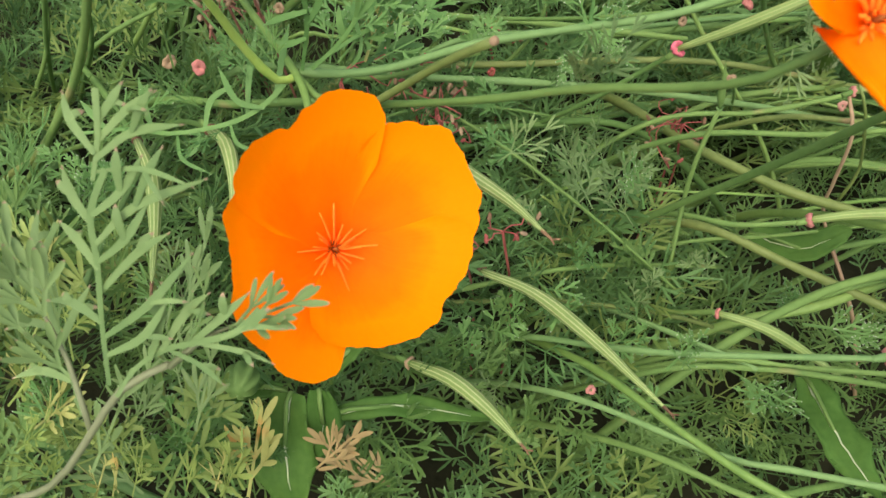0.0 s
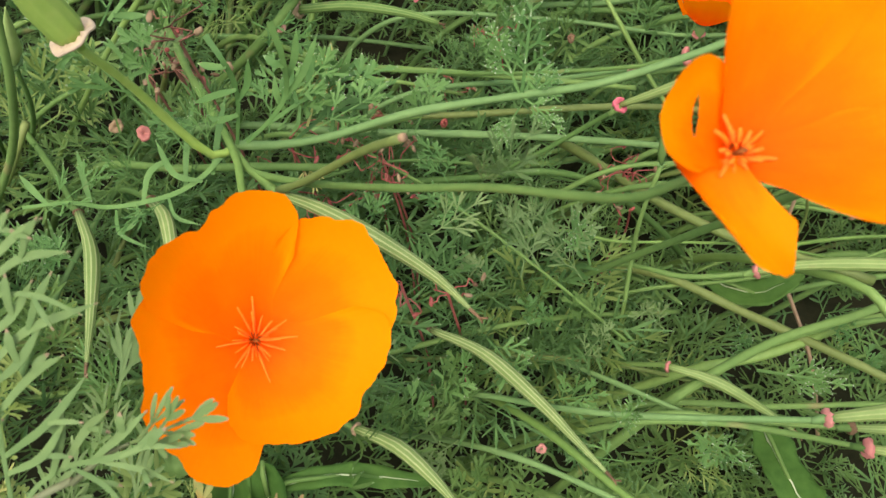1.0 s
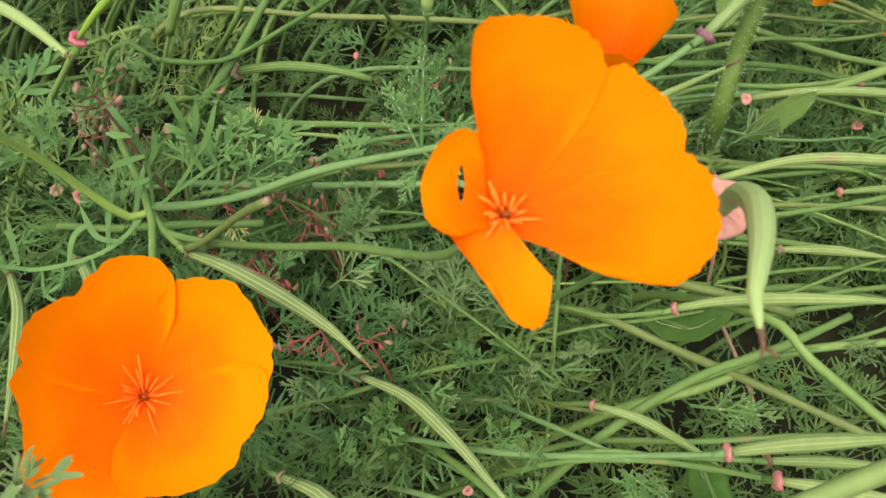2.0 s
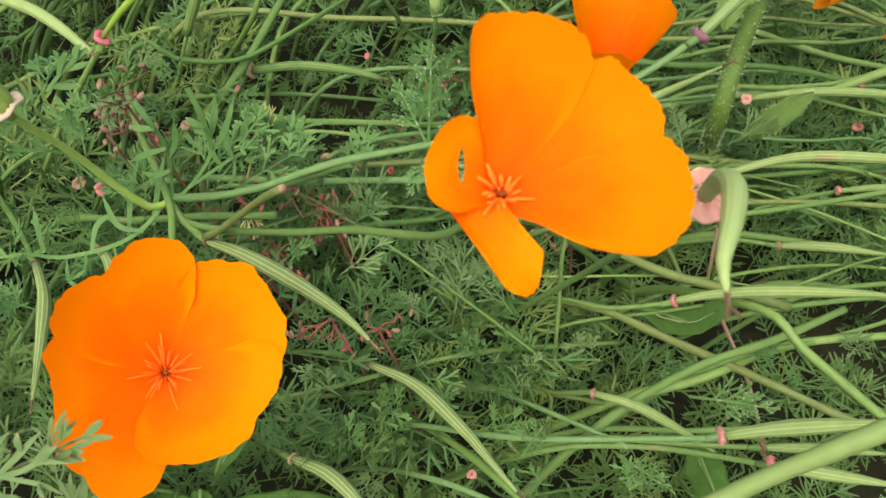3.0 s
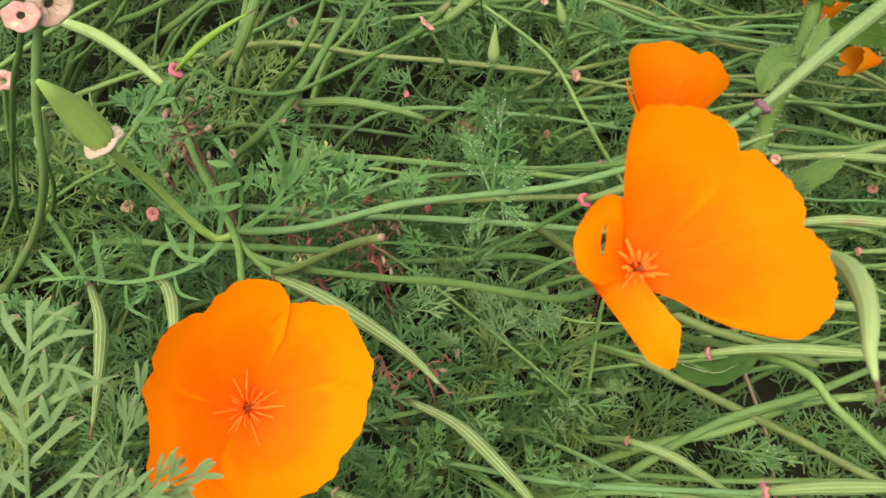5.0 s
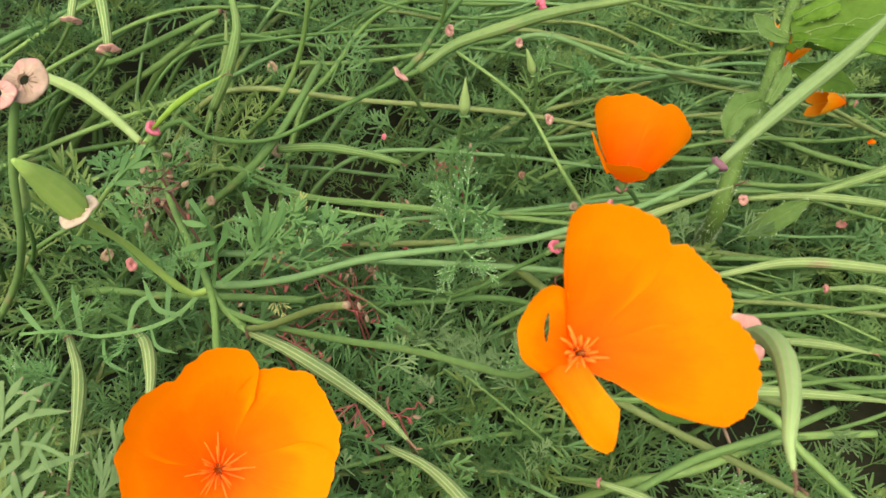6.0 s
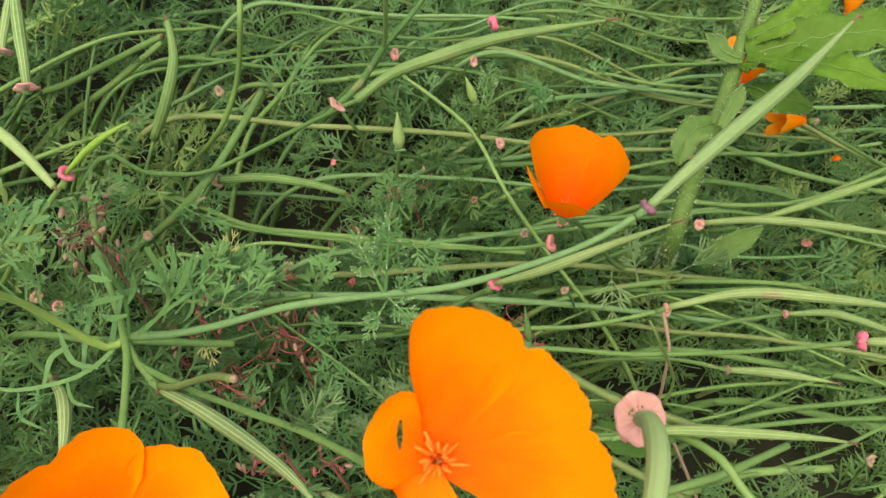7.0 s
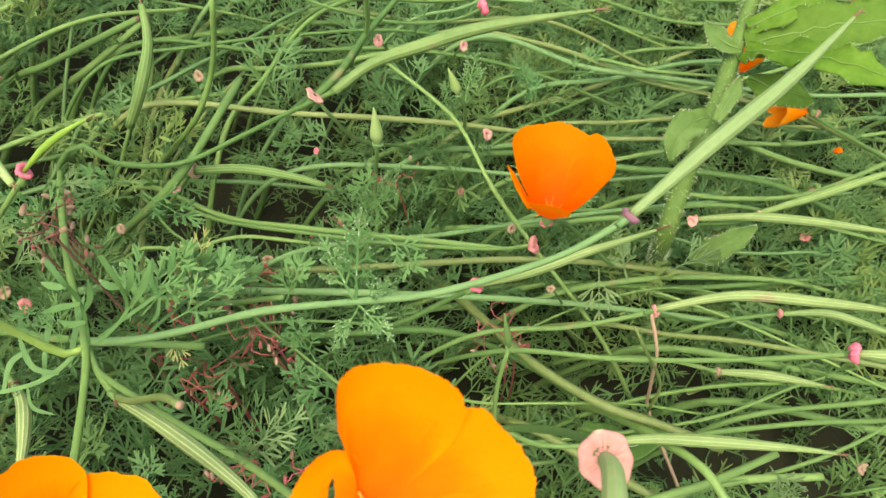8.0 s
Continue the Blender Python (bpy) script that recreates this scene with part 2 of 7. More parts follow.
def rooted(points, drop=0.05):
    """Carry the lower end of a stem on, sloping down into the soil."""
    a, b = Vector(points[0]), Vector(points[1])
    out = (a - b)
    out.z = 0
    out = out.normalized() * (drop + 0.35 * (a.z - GROUND)) if out.length > 1e-4 else Vector((0.0, drop, 0.0))
    mid = a + out * 0.55 + Vector((0, 0, -0.45 * (a.z - GROUND)))
    foot = a + out
    foot.z = GROUND - 0.012
    return [foot, mid] + [Vector(q) for q in points]


def local(points, at):
    return [Vector(q) - Vector(at) for q in points]


def stem_mesh(points, r, mat, taper=0.8, sides=9, name="stem"):
    line = spline(points)
    v, f = tube(line, lambda t: r * (1.14 + (taper - 1.12) * t), sides, wobble=0.18, flute=0.06)
    return mesh_of(name, v, f, [mat])


def frame_to(direction, near=(0, 0, 1)):
    """Axes with z along direction."""
    z = Vector(direction).normalized()
    x = Vector(near).cross(z)
    if x.length < 1e-3:
        x = Vector((1, 0, 0)).cross(z)
    x.normalize()
    return Matrix((x, z.cross(x), z)).transposed()


def collar_mesh(at, direction, r, mat, seed=0, thick=0.30, hole=0.06, wavy=1.0, flat=False):
    """The flared, uneven rim that stays on the stem when the petals have dropped."""
    m = frame_to(direction)
    rnd = random.Random(seed)
    ph = [rnd.uniform(0, 6.28) for _ in range(3)]
    prof = [(hole, -0.5), (0.72, -0.35), (1.0, 0.0), (0.94, thick), (0.62, thick * 0.9), (hole, thick * 0.3)]
    if flat:
        prof = [(hole, -0.25), (0.55, -0.12), (1.0, -0.05), (1.03, 0.03), (0.95, 0.10), (0.75, 0.07), (0.52, 0.06), (0.36, 0.10), (hole, 0.16), (hole * 0.8, -0.2)]
    sides, verts, faces = 64 if r > 0.004 else 26, [], []
    for k in range(sides):
        q = 2 * math.pi * k / sides
        crease = 0.10 * math.sin(13 * q + ph[1]) + 0.06 * math.sin(19 * q + ph[2])
        wild = 1.0 if not flat else 0.35 if mat in (BEIGE, CREAM) else 0.7
        w = 1 + wild * wavy * (0.22 * math.sin(2 * q + ph[0]) + 0.12 * math.sin(3 * q + ph[1])) + 0.05 * wild * math.sin(7 * q + ph[2])
        lift = wavy * 0.26 * math.sin(2 * q + ph[2]) + 0.06 * math.sin(5 * q + ph[1])
        for pr, pz in prof:
            rr = r * pr * (w if pr > 0.5 else 1)
            verts.append(Vector(at) + m @ Vector((rr * math.cos(q), rr * math.sin(q), r * (pz + lift * (pr > 0.5) + crease * (0.4 if r > 0.004 else 1) * (0.1 < pr < 0.95)))))
    n, index = len(prof), []
    for k in range(sides):
        j = (k + 1) % sides
        reach = rnd.choice((0, 0, 0, 0, 1, 2)) if mat is BEIGE else 0
        for i in range(n):
            faces.append((k * n + i, j * n + i, j * n + (i + 1) % n, k * n + (i + 1) % n))
            index.append(int(flat and (i >= n - 2 or (reach and i >= n - 2 - reach))))
    return mesh_of("collar", verts, faces, [mat, CRACK], index)


def pod_mesh(points, r, green, ridge, fat=0.35, blunt=0.55, thin=0.84):
    """A long ribbed capsule that tapers to a beak."""
    line = spline(points, 0.005)

    def rad(t):
        body = min(1.0, blunt + (1 - blunt) * t / fat) if t < fat else 1.0
        tail = 1.0 if t < 0.45 else max(0.16, 1 - ((t - 0.45) / 0.55) ** 1.35 * thin)
        return r * body * tail
    v, f = tube(line, rad, 30, wobble=0.05, flute=0.10)
    idx = [1 if (k % 30) % 3 == 2 else 0 for k in range(len(f) - 2)] + [0, 0]
    return mesh_of("pod", v, f, [green, ridge], idx)


def beak_mesh(points, r, mat):
    a, b = Vector(points[-1]), Vector(points[-2])
    d = (a - b).normalized()
    side = d.orthogonal().normalized()
    v, f = tube([a - d * 0.002, a + d * 0.002, a + d * 0.0035 + side * 0.0006], lambda t: r * 0.24 * (1 - 0.7 * t), 6)
    w, g = tube([a + d * 0.002, a + d * 0.003 - side * 0.001, a + d * 0.0038 - side * 0.0016], lambda t: r * 0.12, 5)
    n = len(v)
    return mesh_of("beak", v + w, f + [tuple(i + n for i in q) for q in g], [mat])


# ---- kinds of things ----
PLANTS = []
for px, py in ((-0.35, 0.0), (-0.35, 0.3), (-0.35, 0.6), (-0.12, -0.1), (-0.12, 0.1), (-0.1, 0.3), (-0.1, 0.6), (0.07, -0.08), (0.08, 0.08), (0.1, 0.22), (0.12, 0.42), (0.12, 0.65),
               (0.25, -0.05), (0.25, 0.1), (0.28, 0.28), (0.3, 0.5), (0.5, 0.0), (0.5, 0.25), (0.5, 0.55)):
    PLANTS.append(thing("poppy_plant", (px, py, GROUND - 0.01), "sprawling poppy plant with lodged green stems", "plant", "poppy plants of the bed"))


def plant_near(p):
    return min(PLANTS, key=lambda t: (t.location.x - p[0]) ** 2 + (t.location.y - p[1]) ** 2)


def seed_pod(label, stem, pod, r=0.0024, stem_r=0.0013, collar=PINK, collar_r=0.0026, green=POD, ridge=RIDGE, stem_mat=STEM, fat=0.35, blunt=0.55, root=True, thin=0.84, beak=True):
    pts = (rooted(stem) if root else [Vector(q) for q in stem]) + [Vector(pod[0])]
    at = Vector(pts[0])
    t = thing("poppy_seed_pod", at, label, "seed pod", "seed pods of the poppies")
    part("stem", stem_mesh(local(pts, at), stem_r, stem_mat), t)
    body = part("pod", pod_mesh(local(pod, at), r, green, ridge, fat, blunt, thin), t, "pale-ribbed green capsule")
    if beak:
        part("beak", beak_mesh(local(pod, at), r, BROWN), body, "dry brown beak")
    if collar:
        c = Vector(pod[0]) - at
        d = (pts[-1] - pts[-2]).normalized()
        v, f = tube([c - d * 0.0055, c - d * 0.0035, c - d * 0.0015, c], lambda q: stem_r * 0.85 + (min(collar_r, 0.0045) * 0.68 - stem_r * 0.85) * q ** 1.8, 12)
        part("receptacle", mesh_of("receptacle", v, f, [stem_mat]), t)
        part("collar", collar_mesh(c, Vector(pod[1]) - Vector(pod[0]), collar_r, collar, seed=len(bpy.data.objects), wavy=0.45 if collar_r < 0.004 else 0.3, hole=0.06 if collar_r < 0.004 else 0.26, flat=collar_r > 0.0045), t, "shrivelled flared collar")
    return t


def spent_stem(label, stem, collar=PINK, collar_r=0.003, stem_r=0.0011, stem_mat=STEM, toward=None):
    pts = rooted(stem)
    at = Vector(pts[0])
    t = thing("spent_stem", at, label, "stem", "spent flower stems")
    if collar_r > 0.0045:
        pts = pts[:-1] + [pts[-1] - (pts[-1] - pts[-2]).normalized() * 0.0045]
    part("stem", stem_mesh(local(pts, at), stem_r, stem_mat), t)
    d = Vector(toward) if toward else Vector(stem[-1]) - Vector(stem[-2])
    if collar_r > 0.0045:
        c, d = Vector(stem[-1]) - at, d.normalized()
        # A soil-dark plug stands in for the shade inside the collar's hole.
        v, f = tube([c - d * 0.002, c + d * collar_r * 0.05, c + d * collar_r * 0.08], lambda q: collar_r * (0.27 - 0.05 * q), 14, wobble=0.3)
        part("pith", mesh_of("pith", v, f, [SOIL]), t, "dark plug standing in for the collar's shaded hole")
    part("collar", collar_mesh(Vector(stem[-1]) - at, d, collar_r, collar, seed=len(bpy.data.objects), wavy=0.45 if collar_r < 0.004 else 0.3, hole=0.06 if collar_r < 0.004 else 0.26, flat=collar_r > 0.0045), t, "flared shrivelled collar")
    return t


def plain_stem(label, points, r=0.0015, mat=STEM, tip=None, root=True, taper=0.8):
    """A stem of the plant that roots nearest to it."""
    pts = rooted(points) if root else [Vector(q) for q in points]
    plant = plant_near(pts[0])
    at = plant.location
    st = part("stem", stem_mesh(local(pts, at), r, mat, taper), plant, label)
    if tip:
        d = (pts[-1] - pts[-2]).normalized()
        e = pts[-1] - at
        v, f = tube([e - d * 0.004, e, e + d * 0.0012], lambda q: r * (0.78 + 0.1 * q), 10, wobble=0.4)
        part("tip", mesh_of("tip", v, f, [tip]), st, "dry broken tip")
    return st


def bud(label, stem, tip, r=0.0028, mat=PALE_POD):
    pts = rooted(stem)
    at = Vector(pts[0])
    t = thing("poppy_bud", at, label, "flower bud", "closed poppy buds")
    part("stem", stem_mesh(local(pts, at), 0.0011, STEM), t)
    line = spline([Vector(stem[-1]) - at, (Vector(stem[-1]).lerp(Vector(tip), 0.5)) - at, Vector(tip) - at], 0.002)
    shape = lambda q: r * max(0.06, math.sin(min(1, q * 2.2 + 0.18) * math.pi / 2) * (1 - max(0, q - 0.25) / 0.75) ** 0.85)
    v, f = tube(line, shape, 12, flute=0.06)
    part("bud", mesh_of("bud", v, f, [mat]), t, "pointed grey-green bud cap")
    part("collar", collar_mesh(Vector(stem[-1]) - at, Vector(tip) - Vector(stem[-1]), r * 0.75, BLUISH, 3), t)
    return t


def petal_mesh(az, half, lengths, depth, cup=1.7, layer=0.0, fold=0.0, ruffle=0.0012, seed=0, mat=PETAL, rise=0.92, strap=0.0, shift=0.0, slit=None, span=0.0, curl=0.0, roll=0.0):
    """One petal: a wedge of a bowl about the flower's axis. lengths: reach across the wedge, from one edge to the other."""
    nu, nv = (96, 22) if not slit else (110, 60)
    verts, uvs, faces = [], [], []
    k = len(lengths) - 1
    mean = span or sum(lengths) / (k + 1)
    for i in range(nu + 1):
        u = math.sin((-1 + 2 * i / nu) * math.pi / 2) * 0.5 + (-1 + 2 * i / nu) * 0.5
        x = (u + 1) / 2 * k
        j = min(int(x), k - 1)
        s = x - j
        s = s * s * (3 - 2 * s)
        reach = lengths[j] * (1 - s) + lengths[j + 1] * s
        reach *= 1 + 0.012 * noise.noise(Vector((u * 5 + seed, seed * 3.1, 0))) + 0.010 * noise.noise(Vector((u * 16, seed, 4))) + 0.006 * noise.noise(Vector((u * 45, seed, 9)))
        reach *= 1 - 0.16 * abs(u) ** 9
        for q in range(nv + 1):
            v = q / nv
            spread = 1 + 1.3 * max(0, 1 - v * 2.0) ** 2
            phi = radians(az + u * half * spread)
            r = 0.0006 + reach * (v ** rise)
            z = depth * (r / mean) ** cup
            rim = v ** 4
            z += layer * (0.12 + 0.95 * rim) + fold * (u * u) * rim + curl * v ** 9 * max(0.0, u) + roll * max(0.0, u - 0.45) ** 2 * 3.3 * v
            z += ruffle * rim * math.sin(u * 4.2 + seed) + 0.0012 * (rim if span else v) * noise.noise(Vector((u * 1.6, v * 2, seed)))
            if strap:
                a, w = radians(az), shift * (1 - v) + u * strap * (1.12 - 0.10 * v)
                r *= 1 - 0.20 * u * u
                verts.append((r * math.cos(a) - w * math.sin(a), r * math.sin(a) + w * math.cos(a), z + 0.0016 * u * u))
            else:
                verts.append((r * math.cos(phi), r * math.sin(phi), z))
            uvs.append((0.5 + u / 2, v if not strap else 0.45 + 0.55 * v))
    for i in range(nu):
        for q in range(nv):
            a = i * (nv + 1) + q
            c = [sum(verts[k][j] for k in (a, a + nv + 1, a + nv + 2, a + 1)) / 4 for j in (0, 1)]
            if slit and abs(c[0] - slit[0]) < slit[1] * (1 - ((c[1] - slit[2]) / slit[3]) ** 2):
                continue
            faces.append((a, a + nv + 1, a + nv + 2, a + 1))
    return mesh_of("petal", verts, faces, [mat], uvs=uvs)


def stamen_mesh(seed, reach, mat, stout):
    """A slender anther on a thread, leaning out from the axis along +x."""
    rnd = random.Random(seed)
    tilt = rnd.uniform(0.45, 1.2)
    d = Vector((math.sin(tilt), 0, math.cos(tilt)))
    L = reach * rnd.uniform(0.65, 1.1)
    b = Vector((0.0010, 0, 0.0006))
    mid, end = b + d * L * 0.3, b + d * L + Vector((0, 0.0004, -0.0008))
    v, f = tube([b, b.lerp(mid, 0.55), mid, mid.lerp(end, 0.5) + Vector((0, 0, 0.0003)), end], lambda t: 0.00012 if t < 0.45 else stout * 0.00028 * (1.2 - 0.7 * t), 5)
    return mesh_of("stamen", v, f, [mat, DARK], [int(k < 5) for k in range(len(f))])


STAMENS = {}


def poppy(label, base, axis, toward_x, petals, stem, depth, cup=1.7, stamens=24, reach=0.011, mat=PETAL, stem_mat=STEM, collar=PINK, stem_r=0.0013, root=True, rise=0.92, anther=ANTHER, stout=1.0, span=0.0):
    """An open poppy; toward_x is the direction from which the petals' bearings count."""
    pts = (rooted(stem) if root else [Vector(q) for q in stem]) + [Vector(base) - Vector(axis).normalized() * 0.004]
    at = Vector(pts[0])
    t = thing("poppy_flower", at, label, "flower", "orange poppies in bloom")
    z = Vector(axis).normalized()
    x = Vector(toward_x)
    x = (x - z * x.dot(z)).normalized()
    m = Matrix((x, z.cross(x), z)).transposed().to_4x4()
    m.translation = Vector(base) - at
    part("stem", stem_mesh(local(pts, at), stem_r, stem_mat), t)
    for i, spec in enumerate(petals):
        p = part("petal", petal_mesh(depth=spec.pop("depth", depth), cup=spec.pop("cup", cup), seed=i * 1.7 + len(label), mat=mat, rise=rise, span=span, **spec), t)
        p.matrix_local = m
    for i in range(stamens):
        key = (i % 5, reach, stout)
        if key not in STAMENS:
            STAMENS[key] = stamen_mesh(i % 5 + 3, reach, anther, stout)
        s = part("stamen", STAMENS[key], t)
        s.matrix_local = (m @ Matrix.Rotation(2 * math.pi * (i + 0.6 * math.sin(i * 7.3)) / stamens, 4, "Z") @ Matrix.Rotation(0.28 * math.sin(i * 4.7), 4, "Y")
                          @ Matrix.Rotation(0.25 * math.sin(i * 9.1), 4, "X") @ Matrix.Scale(0.85 + 0.25 * math.sin(i * 3.3), 4))
    v, f = tube([Vector((0, 0, -0.0005)), Vector((0, 0, 0.002)), Vector((0.0003, 0, 0.0030))], lambda q: 0.0006 * (1 - 0.4 * q), 8)
    h = part("pistil", mesh_of("pistil", v, f, [DARK]), t, "small dark pistil")
    h.matrix_local = m
    v, f = tube([Vector((0, 0, -0.007)), Vector((0, 0, -0.004)), Vector((0, 0, -0.0012))], lambda q: 0.0015 + 0.0006 * q, 12)
    c = part("receptacle", mesh_of("receptacle", v, f, [stem_mat]), t)
    c.matrix_local = m
    rim = part("collar", collar_mesh((0, 0, -0.0050), (0, 0, 1), 0.0023, collar, 5), t, "pinkish rim below the petals")
    rim.matrix_local = m
    return t


# ---- feathery leaves ----
def frond(seed, lobes=4, coarse=1.0, bare=0.32, spread=1.0):
    """A finely divided leaf along +x, one unit long: verts and faces of folded strips with blunt tips."""
    rnd = random.Random(seed)
    V, Fc = [], []

    def strip(p, d, up, L, w0, w1, bend):
        side = d.cross(up).normalized()
        o = len(V)
        for t, w in ((0, w0), (0.5, (w0 + w1) * 0.52), (0.84, w1 * 0.68)):
            c = p + d * (L * t) + up * (bend * t * t * L)
            V.extend((c - side * w / 2 + up * w * 0.22, c, c + side * w / 2 + up * w * 0.22))
        V.append(p + d * L + up * bend * L)
        for k in (0, 3):
            Fc.append((o + k, o + k + 1, o + k + 4, o + k + 3))
            Fc.append((o + k + 1, o + k + 2, o + k + 5, o + k + 4))
        Fc.append((o + 6, o + 7, o + 9))
        Fc.append((o + 7, o + 8, o + 9))
        return p + d * (L * 0.9) + up * (bend * 0.8 * L)

    def turn(d, up, ang, lift):
        side = d.cross(up).normalized()
        out = (d * math.cos(ang) - side * math.sin(ang) + up * lift).normalized()
        return out, (up - out * up.dot(out)).normalized()

    def grow(p, d, up, L, level):
        w = 0.030 * coarse
        if level == 0:
            strip(p, d, up, L, w * 0.55, w * rnd.uniform(0.85, 1.2), rnd.uniform(-0.2, 0.35))
            return
        strip(p, d, up, L * 0.72, w * 0.62, w * 0.5, 0.1)
        cuts = (0.38, 0.62) if level == 1 else (0.30, 0.52, 0.70)
        for c in cuts:
            for s in (-1, 1):
                if rnd.random() < 0.1:
                    continue
                dd, uu = turn(d, up, s * rnd.uniform(0.5, 0.85) * spread, rnd.uniform(-0.25, 0.45))
                grow(p + d * (L * 0.72 * c * 1.15), dd, uu, L * (1 - c * 0.55) * rnd.uniform(0.38, 0.55), level - 1)
        dd, uu = turn(d, up, rnd.uniform(-0.2, 0.2), 0.1)
        grow(p + d * L * 0.68, dd, uu, L * 0.36, level - 1)

    d, up = Vector((1, 0, 0)), Vector((0, 0, 1))
    p = strip(Vector((0, 0, 0)), d, up, bare + 0.1, 0.028 * coarse, 0.024 * coarse, 0.1)
    strip(p, d, up, 0.5, 0.024 * coarse, 0.018 * coarse, 0.0)
    for i in range(lobes):
        c = bare + (1 - bare) * (i / lobes) * 0.75
        for s in (-1, 1):
            dd, uu = turn(d, up, s * rnd.uniform(0.55, 0.95) * spread, rnd.uniform(-0.2, 0.5))
            grow(Vector((c, 0, 0.02)), dd, uu, (0.42 - 0.22 * i / lobes) * rnd.uniform(0.8, 1.15), 1)
    grow(Vector((bare + (1 - bare) * 0.62, 0, 0.02)), d, up, 0.36, 1)
    return np.array([tuple(v) for v in V], dtype=np.float64), Fc


FRONDS = [frond(s, lobes=3 + s % 2, coarse=1.35 + 0.15 * (s % 3)) for s in range(6)]


def fingers(seed, forks=4, width=0.034, wide=1.0, short=1.0):
    """A leaf cut into long narrow fingers, forked in threes."""
    rnd = random.Random(seed)
    V, Fc = [], []

    def blade(p, d, up, L, w0, w1, bend, blunt):
        side = d.cross(up).normalized()
        stations = ((0.0, 0.60), (0.2, 0.80), (0.5, 1.0), (0.78, 0.90), (0.94, 0.52))
        o, n = len(V), len(stations)
        for t, m in stations:
            m = m if blunt else 1.0
            w = (w0 + (w1 - w0) * min(1, t * 2)) * m
            c = p + d * (L * t) + up * (bend * t * t * L)
            V.extend((c - side * w / 2 + up * w * 0.2, c, c + side * w / 2 + up * w * 0.2))
        V.append(p + d * L + up * bend * L)
        for k in range(n - 1):
            a = o + 3 * k
            Fc.append((a, a + 1, a + 4, a + 3))
            Fc.append((a + 1, a + 2, a + 5, a + 4))
        a = o + 3 * (n - 1)
        Fc.append((a, a + 1, a + 3))
        Fc.append((a + 1, a + 2, a + 3))

    def turn(d, up, ang, lift):
        side = d.cross(up).normalized()
        out = (d * math.cos(ang) - side * math.sin(ang) + up * lift).normalized()
        return out, (up - out * up.dot(out)).normalized()

    def fork(p, d, up, L, level):
        if level == 0:
            w = width * rnd.uniform(0.9, 1.2)
            blade(p, d, up, L, width * 0.45, w, rnd.uniform(-0.1, 0.3), True)
            return
        blade(p, d, up, L * 0.45, width * 0.55, width * 0.6, 0.0, False)
        q = p + d * L * 0.40
        for s in (-1, 0, 1):
            dd, uu = turn(d, up, s * wide * rnd.uniform(0.3, 0.55) + rnd.uniform(-0.08, 0.08), rnd.uniform(-0.2, 0.3))
            fork(q + d * (0.06 * L if s == 0 else 0), dd, uu, L * short * rnd.uniform(0.52, 0.76), level - 1)

    d, up = Vector((1, 0, 0)), Vector((0, 0, 1))
    blade(Vector((0, 0, 0)), d, up, 0.75, width * 0.6, width * 0.5, 0.0, False)
    for i in range(forks):
        c = 0.22 + 0.44 * i / forks
        for s in (-1, 1):
            dd, uu = turn(d, up, s * wide * rnd.uniform(0.4, 0.7), rnd.uniform(-0.2, 0.4))
            fork(Vector((c, 0, 0)), dd, uu, 0.46 - 0.16 * i / forks, 1)
    fork(Vector((0.62, 0, 0)), d, up, 0.42, 1)
    return np.array([tuple(v) for v in V], dtype=np.float64), Fc


